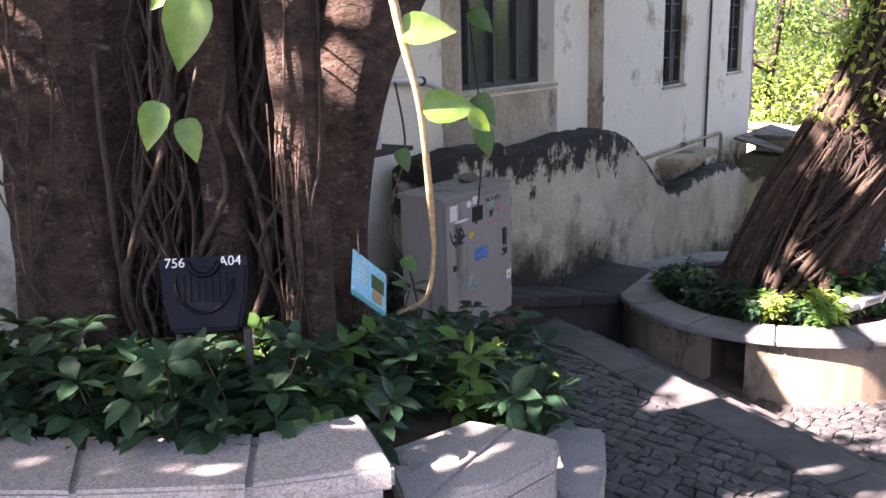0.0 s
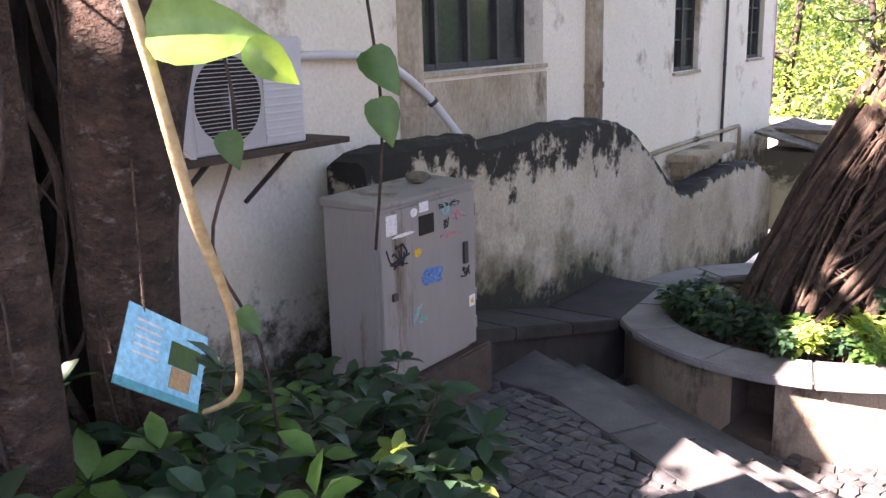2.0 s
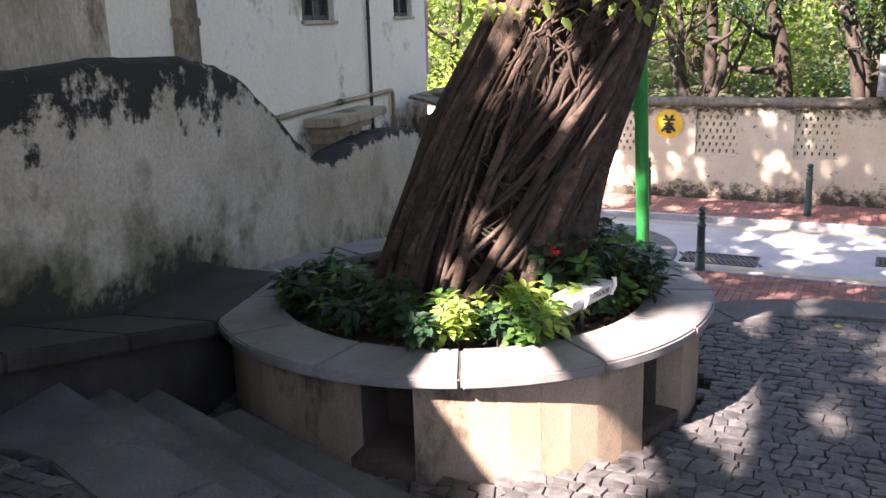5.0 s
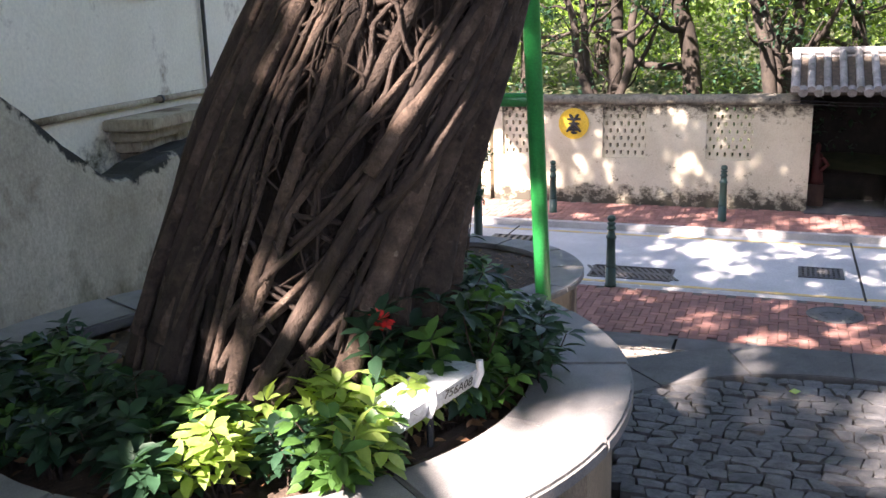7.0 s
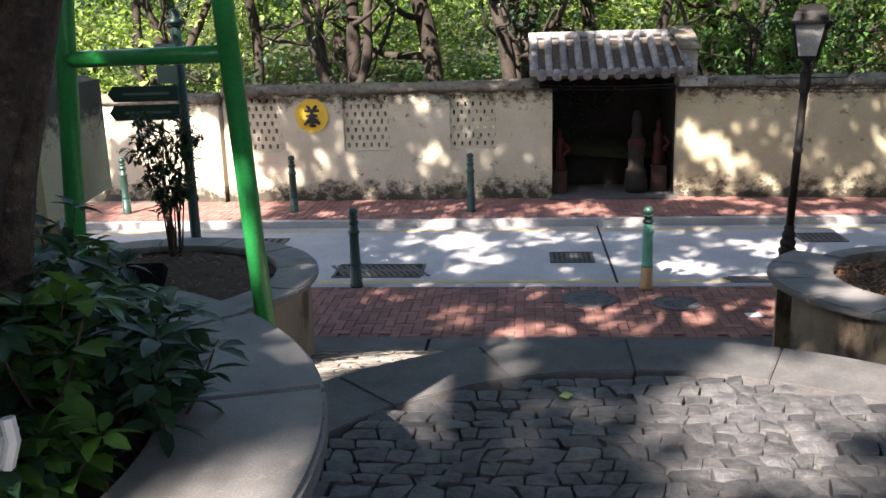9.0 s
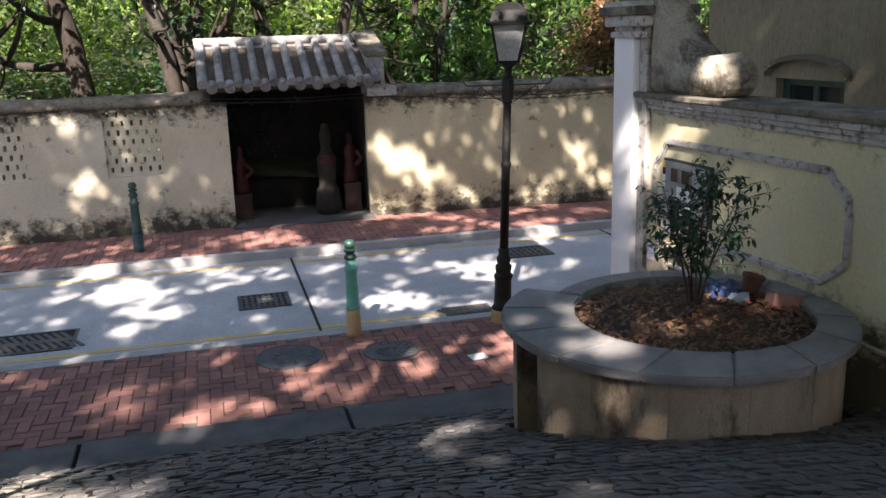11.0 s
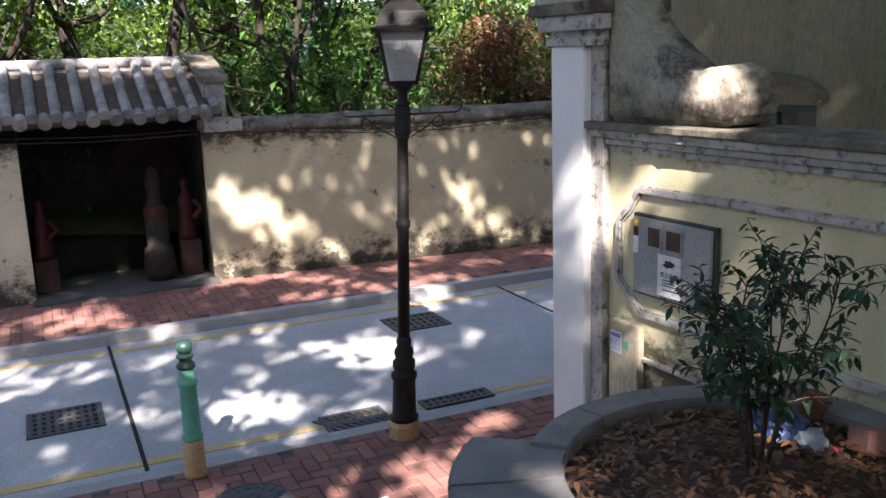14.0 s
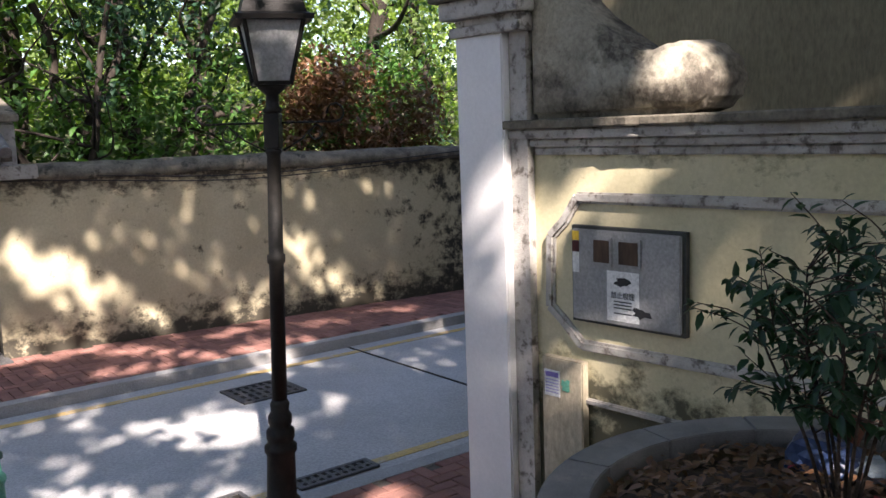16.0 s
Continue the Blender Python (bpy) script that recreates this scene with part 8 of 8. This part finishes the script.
def forked_tree(at, stems, h, r, label, seed):
    """A dark tree that forks low into several crooked stems with bare twigs."""
    random.seed(seed)
    t = thing("tree", label, "tree", "woodland trees", at=at)
    for k in range(stems):
        sway = SU * (random.uniform(-1.3, 1.3) + 1.4 * (k - (stems - 1) / 2)) + SN * random.uniform(-0.3, 0.8)
        q = spline([at + Vector((0, 0, -0.3)), at + sway * 0.12 + Vector((0, 0, h * 0.2)), at + sway * 0.45 + rvec() * 0.15 + Vector((0, 0, h * 0.45)), at + sway * 0.7 + rvec() * 0.25 + Vector((0, 0, h * 0.7)), at + sway + Vector((0, 0, h))], 5)
        part("stem", tube(q, [r * (1.1 - 0.75 * i / len(q)) for i in range(len(q))], 10, 0.25, seed + k), wood_bark_m, t, smooth=True)
        for _ in range(7):
            i = random.randint(5, len(q) - 3)
            d = rvec(0.25)
            L = random.uniform(0.7, 1.7)
            b = spline([q[i], q[i] + d * (L * 0.4) + rvec() * 0.1, q[i] + d * (L * 0.7) + rvec() * 0.15, q[i] + d * L + Vector((0, 0, 0.25))], 4)
            part("limb", tube(b, [r * 0.33 * (1 - 0.85 * j / len(b)) for j in range(len(b))], 6, 0.2, i), wood_bark_m, t, smooth=True)
    far_leaves("crown", crown_spots((at.x, at.y, at.z + h * 0.85), (2.2, 2.2, h * 0.3), 900, 0.15, 0.8, 0.05, 0.9, seed), leaf_dark, t)
    return t


for u, n, st, h, r, sd in ((-3.1, 6.5, 3, 4.2, 0.12, 61), (-7.0, 6.9, 3, 4.6, 0.11, 62), (0.1, 6.4, 2, 4.4, 0.15, 63), (3.9, 6.3, 3, 3.8, 0.07, 64), (-11.0, 7.6, 3, 4.6, 0.13, 65), (5.0, 7.2, 2, 4.2, 0.09, 66)):
    forked_tree(S(u, n, hill(n) - 0.1), st, h, r, "crooked dark tree forking low behind the garden wall", sd)


def undergrowth(u0, u1, n0, n1, count, size, mt, label, h0=0.0, h1=1.6, gap=-0.1, seed=1, freq=0.9):
    random.seed(seed)
    sp = []
    while len(sp) < count:
        u, n = random.uniform(u0, u1), random.uniform(n0, n1)
        z = hill(n) + h0 + (h1 - h0) * random.random()
        p = S(u, n, z)
        if noise.noise(p * freq + Vector((seed, 0, 0))) < gap:
            continue
        for _ in range(9):
            sp.append((p + rvec() * 0.28, rvec(-0.1), size * random.uniform(0.6, 1.3)))
    return tagged(far_leaves("undergrowth", sp, mt, kind="stuff"), label, "undergrowth")


undergrowth(-16, 14, 6.0, 9.0, 5500, 0.14, leaf_dark, "dark green undergrowth on the hillside", 0.0, 1.9, 0.08, 2)
undergrowth(-20, 18, 8.5, 14.0, 34000, 0.19, leaf_far, "sunlit green undergrowth on the hillside", 0.0, 3.4, -0.02, 3, 0.7)
undergrowth(-26, 24, 13.5, 24.0, 40000, 0.28, leaf_light, "bright sunlit foliage far up the hillside", 0.0, 5.0, -0.12, 4, 0.6)
undergrowth(-15, 12, 5.7, 8.5, 7000, 0.12, leaf_dark, "dark leafy branches hanging over the garden wall", 2.2, 5.2, 0.14, 8, 0.8)
undergrowth(6.0, 8.4, 5.1, 5.9, 7500, 0.11, leaf_dry, "rust-brown dead creeper heaped behind the wall", 0.9, 2.5, 0.0, 5, 1.4)
undergrowth(3.2, 9.5, 6.0, 7.6, 5200, 0.16, leaf_mid, "dark creeper tangled over the wall", 0.2, 2.6, 0.05, 6, 1.1)
undergrowth(-14, -5.6, 5.9, 8.0, 4500, 0.16, leaf_light, "bright foliage beyond the pale wall", 0.2, 2.6, 0.0, 7)


# ---- paving pieces ----
def stone_verts(quad, h, rnd):
    """A rough stone on four corners: domed top, sloping skirt."""
    c = sum(quad, Vector()) / 4
    top, bot = [], []
    for p in quad:
        q = c + (p - c) * rnd.uniform(0.83, 0.94)
        top.append(Vector((q.x, q.y, p.z + h + rnd.uniform(-0.007, 0.007))))
        b = c + (p - c) * 0.97
        bot.append(Vector((b.x, b.y, p.z - 0.03)))
    mids = []
    for i in range(4):
        m_ = (top[i] + top[(i + 1) % 4]) / 2
        o = (m_ - c)
        mids.append(Vector((m_.x + o.x * rnd.uniform(-0.06, 0.16), m_.y + o.y * rnd.uniform(-0.06, 0.16), m_.z + 0.002)))
    ring = []
    for i in range(4):
        ring += [top[i], mids[i]]
    mid = Vector((c.x, c.y, sum(v.z for v in top) / 4 + rnd.uniform(0.002, 0.008)))
    botm = []
    for i in range(4):
        m_ = (bot[i] + bot[(i + 1) % 4]) / 2
        botm += [bot[i], m_]
    V = ring + [mid] + botm
    F = [(i, (i + 1) % 8, 8) for i in range(8)] + [(9 + i, 9 + (i + 1) % 8, (i + 1) % 8, i) for i in range(8)]
    return V, F


def free_ground(x, y):
    """Whether a cobble may lie here."""
    q = stair_q(x, y)
    if -0.35 < q < 0.83 and y < 6.4 or (q < -0.3 and math.hypot(x - 0.80, y - 6.02) < 0.30):
        return False
    for c, r in ((P0, 1.36), (P1, 1.32), (P2, 1.02)):
        if math.hypot(x - c.x, y - c.y) < r:
            return False
    u, n = un(x, y)
    if n > -2.38:
        return False
    if (Vector((x, y, 0)) - GO).dot(GN) < 0.02 or (Vector((x, y, 0)) - BO).dot(BN) < 0.5:
        return False
    rr_ = math.hypot(u - 0.62, n + 7.9)
    if q > 0.8 and 1.22 < rr_ < 1.64 and n > -8.4:
        return False
    if q <= -0.31 and (x < 0.30 and y > 2.2 or x < 0.62 and y < 4.2 and y > 1.7):
        return False
    return True


def lay_cobbles(name, u0, u1, n0, n1, du, dn, test, label, singles, parent_name, stone=None):
    rnd = random.Random(7)
    cells = []
    n = n0
    while n < n1:
        h = dn * rnd.uniform(0.8, 1.25)
        u = u0 - rnd.random() * du
        slant = 0.0
        while u < u1:
            w = du * rnd.uniform(0.55, 1.35)
            s2 = rnd.uniform(-0.22, 0.22) * h
            j4 = [rnd.uniform(-0.13, 0.13) * h for _ in range(4)]
            wave = 0.05 * math.sin(u * 2.1 + n)
            cells.append([(u - slant, n + j4[0] + wave), (u + w - s2, n + j4[1] + wave), (u + w + s2, n + h + j4[2] + wave), (u + slant, n + h + j4[3] + wave)])
            slant = s2
            u += w
        n += h
    V, F, count = [], [], 0
    host = tagged(new(parent_name), label, "paving", kind="structure") if singles else None
    for k in cells:
        cx = S(sum(a for a, b in k) / 4, sum(b for a, b in k) / 4)
        if not test(cx.x, cx.y):
            continue
        quad = []
        for a, b in k:
            p = S(a, b)
            quad.append(Vector((p.x, p.y, gz(cx.x, cx.y))))
        g = [gz(p.x, p.y) for p in quad]
        if max(g) - min(g) < 0.12:
            for p, z in zip(quad, g):
                p.z = z
        v, f = stone_verts(quad, 0.004, rnd)
        if singles and singles(cx.x, cx.y) and count < 300:
            count += 1
            o = Vector((cx.x, cx.y, quad[0].z))
            me = bpy.data.meshes.new("cobble")
            me.from_pydata([tuple(p - o) for p in v], [], f)
            me.materials.append(cobble_m)
            ob = new("cobble", me)
            ob.location = o
            ob.parent = host
        else:
            b = len(V)
            V += v
            F += [tuple(x + b for x in q) for q in f]
    me = bpy.data.meshes.new(name)
    me.from_pydata([tuple(p) for p in V], [], F)
    me.materials.append(stone or cobble_far_m)
    tagged(new(name, me), label, "paving", kind="stuff")


lay_cobbles("terrace_cobbles", -4.2, 4.8, -12.5, -6.2, 0.098, 0.074, lambda x, y: free_ground(x, y) and stair_q(x, y) > 0.80 and math.hypot(un(x, y)[0] - 0.62, un(x, y)[1] + 7.9) < 1.24 or (free_ground(x, y) and stair_q(x, y) > 0.80 and un(x, y)[1] < -7.9),
            "worn grey cobbles of the terrace", lambda x, y: math.hypot(x - 5.0, y - 6.4) < 0.86, "terrace_paving")


def on_apron(x, y):
    u, n = un(x, y)
    return free_ground(x, y) and stair_q(x, y) > 0.80 and math.hypot(u - 0.62, n + 7.9) > 1.62 and n > -7.9


lay_cobbles("apron_cobbles", -5.5, 5.0, -7.4, -2.38, 0.115, 0.09, lambda x, y: on_apron(x, y) and un(x, y)[0] > -0.35, "worn grey cobbles of the sloping apron", None, "apron_paving")
pale_cobble_m = mat("pale_cobble_stone", (0.15, 0.135, 0.115), (0.29, 0.265, 0.23), 14, 0.7, 0.7, 60, (0.12, 0.11, 0.08), 0.0, 5, vary=0.2, island=True)
lay_cobbles("apron_flags", -5.5, 5.0, -7.4, -2.38, 0.17, 0.13, lambda x, y: on_apron(x, y) and un(x, y)[0] <= -0.35, "pale worn stones of the sloping apron beside the planter", None, "apron_paving", pale_cobble_m)
lay_cobbles("path_cobbles", -3.6, 3.2, -16.0, -9.3, 0.09, 0.076, lambda x, y: free_ground(x, y) and stair_q(x, y) < -0.3 and y > 0.5 and y < 7.0 and x < 2.6,
            "mossy dark cobbles of the upper path", None, "path_paving")


def brick_mesh(w, d, h):
    bm = bmesh.new()
    add_box(bm, Matrix(), w, d, h)
    es = [e for e in bm.edges if all(v.co.z > h * 0.5 for v in e.verts)]
    bmesh.ops.bevel(bm, geom=es, offset=0.005, segments=1, affect="EDGES")
    me = bpy.data.meshes.new("brick")
    bm.to_mesh(me)
    bm.free()
    me.materials.append(brick_m)
    return me


BR = [brick_mesh(0.194, 0.094, 0.05), brick_mesh(0.094, 0.194, 0.05)]


def lay_bricks(host, name, u0, u1, n0, n1, z, near, label):
    rnd = random.Random(3)
    V, F, count = [], [], 0
    w = 0.1
    for j in range(int((n1 - n0) / w + 0.5)):
        for i in range(int((u1 - u0) / w)):
            d = (i - j) % 4
            if d == 0:
                c, sx, sy, k = (u0 + (i + 1) * w, n0 + (j + 0.5) * w), 0.194, 0.094, 0
            elif d == 3:
                c, sx, sy, k = (u0 + (i + 0.5) * w, n0 + (j + 1) * w), 0.094, 0.194, 1
            else:
                continue
            if c[1] + sy / 2 > n1 + 0.01:
                continue
            zz = z + rnd.uniform(-0.003, 0.003)
            if near and near(c[0], c[1]) and count < 300:
                count += 1
                ob = new("brick", BR[k])
                ob.matrix_world = STREET @ pose(c[0], c[1], zz - 0.045, rnd.uniform(-0.6, 0.6), rnd.uniform(-0.6, 0.6), rnd.uniform(-0.7, 0.7))
                ob.parent = host
            else:
                b = len(V)
                for hz_, e in ((-0.04, 0.0), (0.0, 0.0), (0.005, 0.006)):
                    for x, y in ((-1, -1), (1, -1), (1, 1), (-1, 1)):
                        V.append(S(c[0] + x * (sx / 2 - e), c[1] + y * (sy / 2 - e), zz + hz_))
                for q in range(4):
                    r = (q + 1) % 4
                    F += [(b + q, b + r, b + 4 + r, b + 4 + q), (b + 4 + q, b + 4 + r, b + 8 + r, b + 8 + q)]
                F.append((b + 8, b + 9, b + 10, b + 11))
    me = bpy.data.meshes.new(name)
    me.from_pydata([tuple(p) for p in V], [], F)
    me.materials.append(brick_far_m)
    ob = tagged(new(name, me), label, kind="stuff")
    ob.parent = host


lay_bricks(pave_n, "pavement_bricks", -9.0, 6.0, -1.84, -0.15, 0.0, lambda u, n: 0.2 < u < 3.6 and n < -0.2, "red paving bricks laid in herringbone")
lay_bricks(pave_f, "pavement_bricks", -8.0, 9.0, 3.35, 4.98, 0.052, None, "red paving bricks along the far wall")
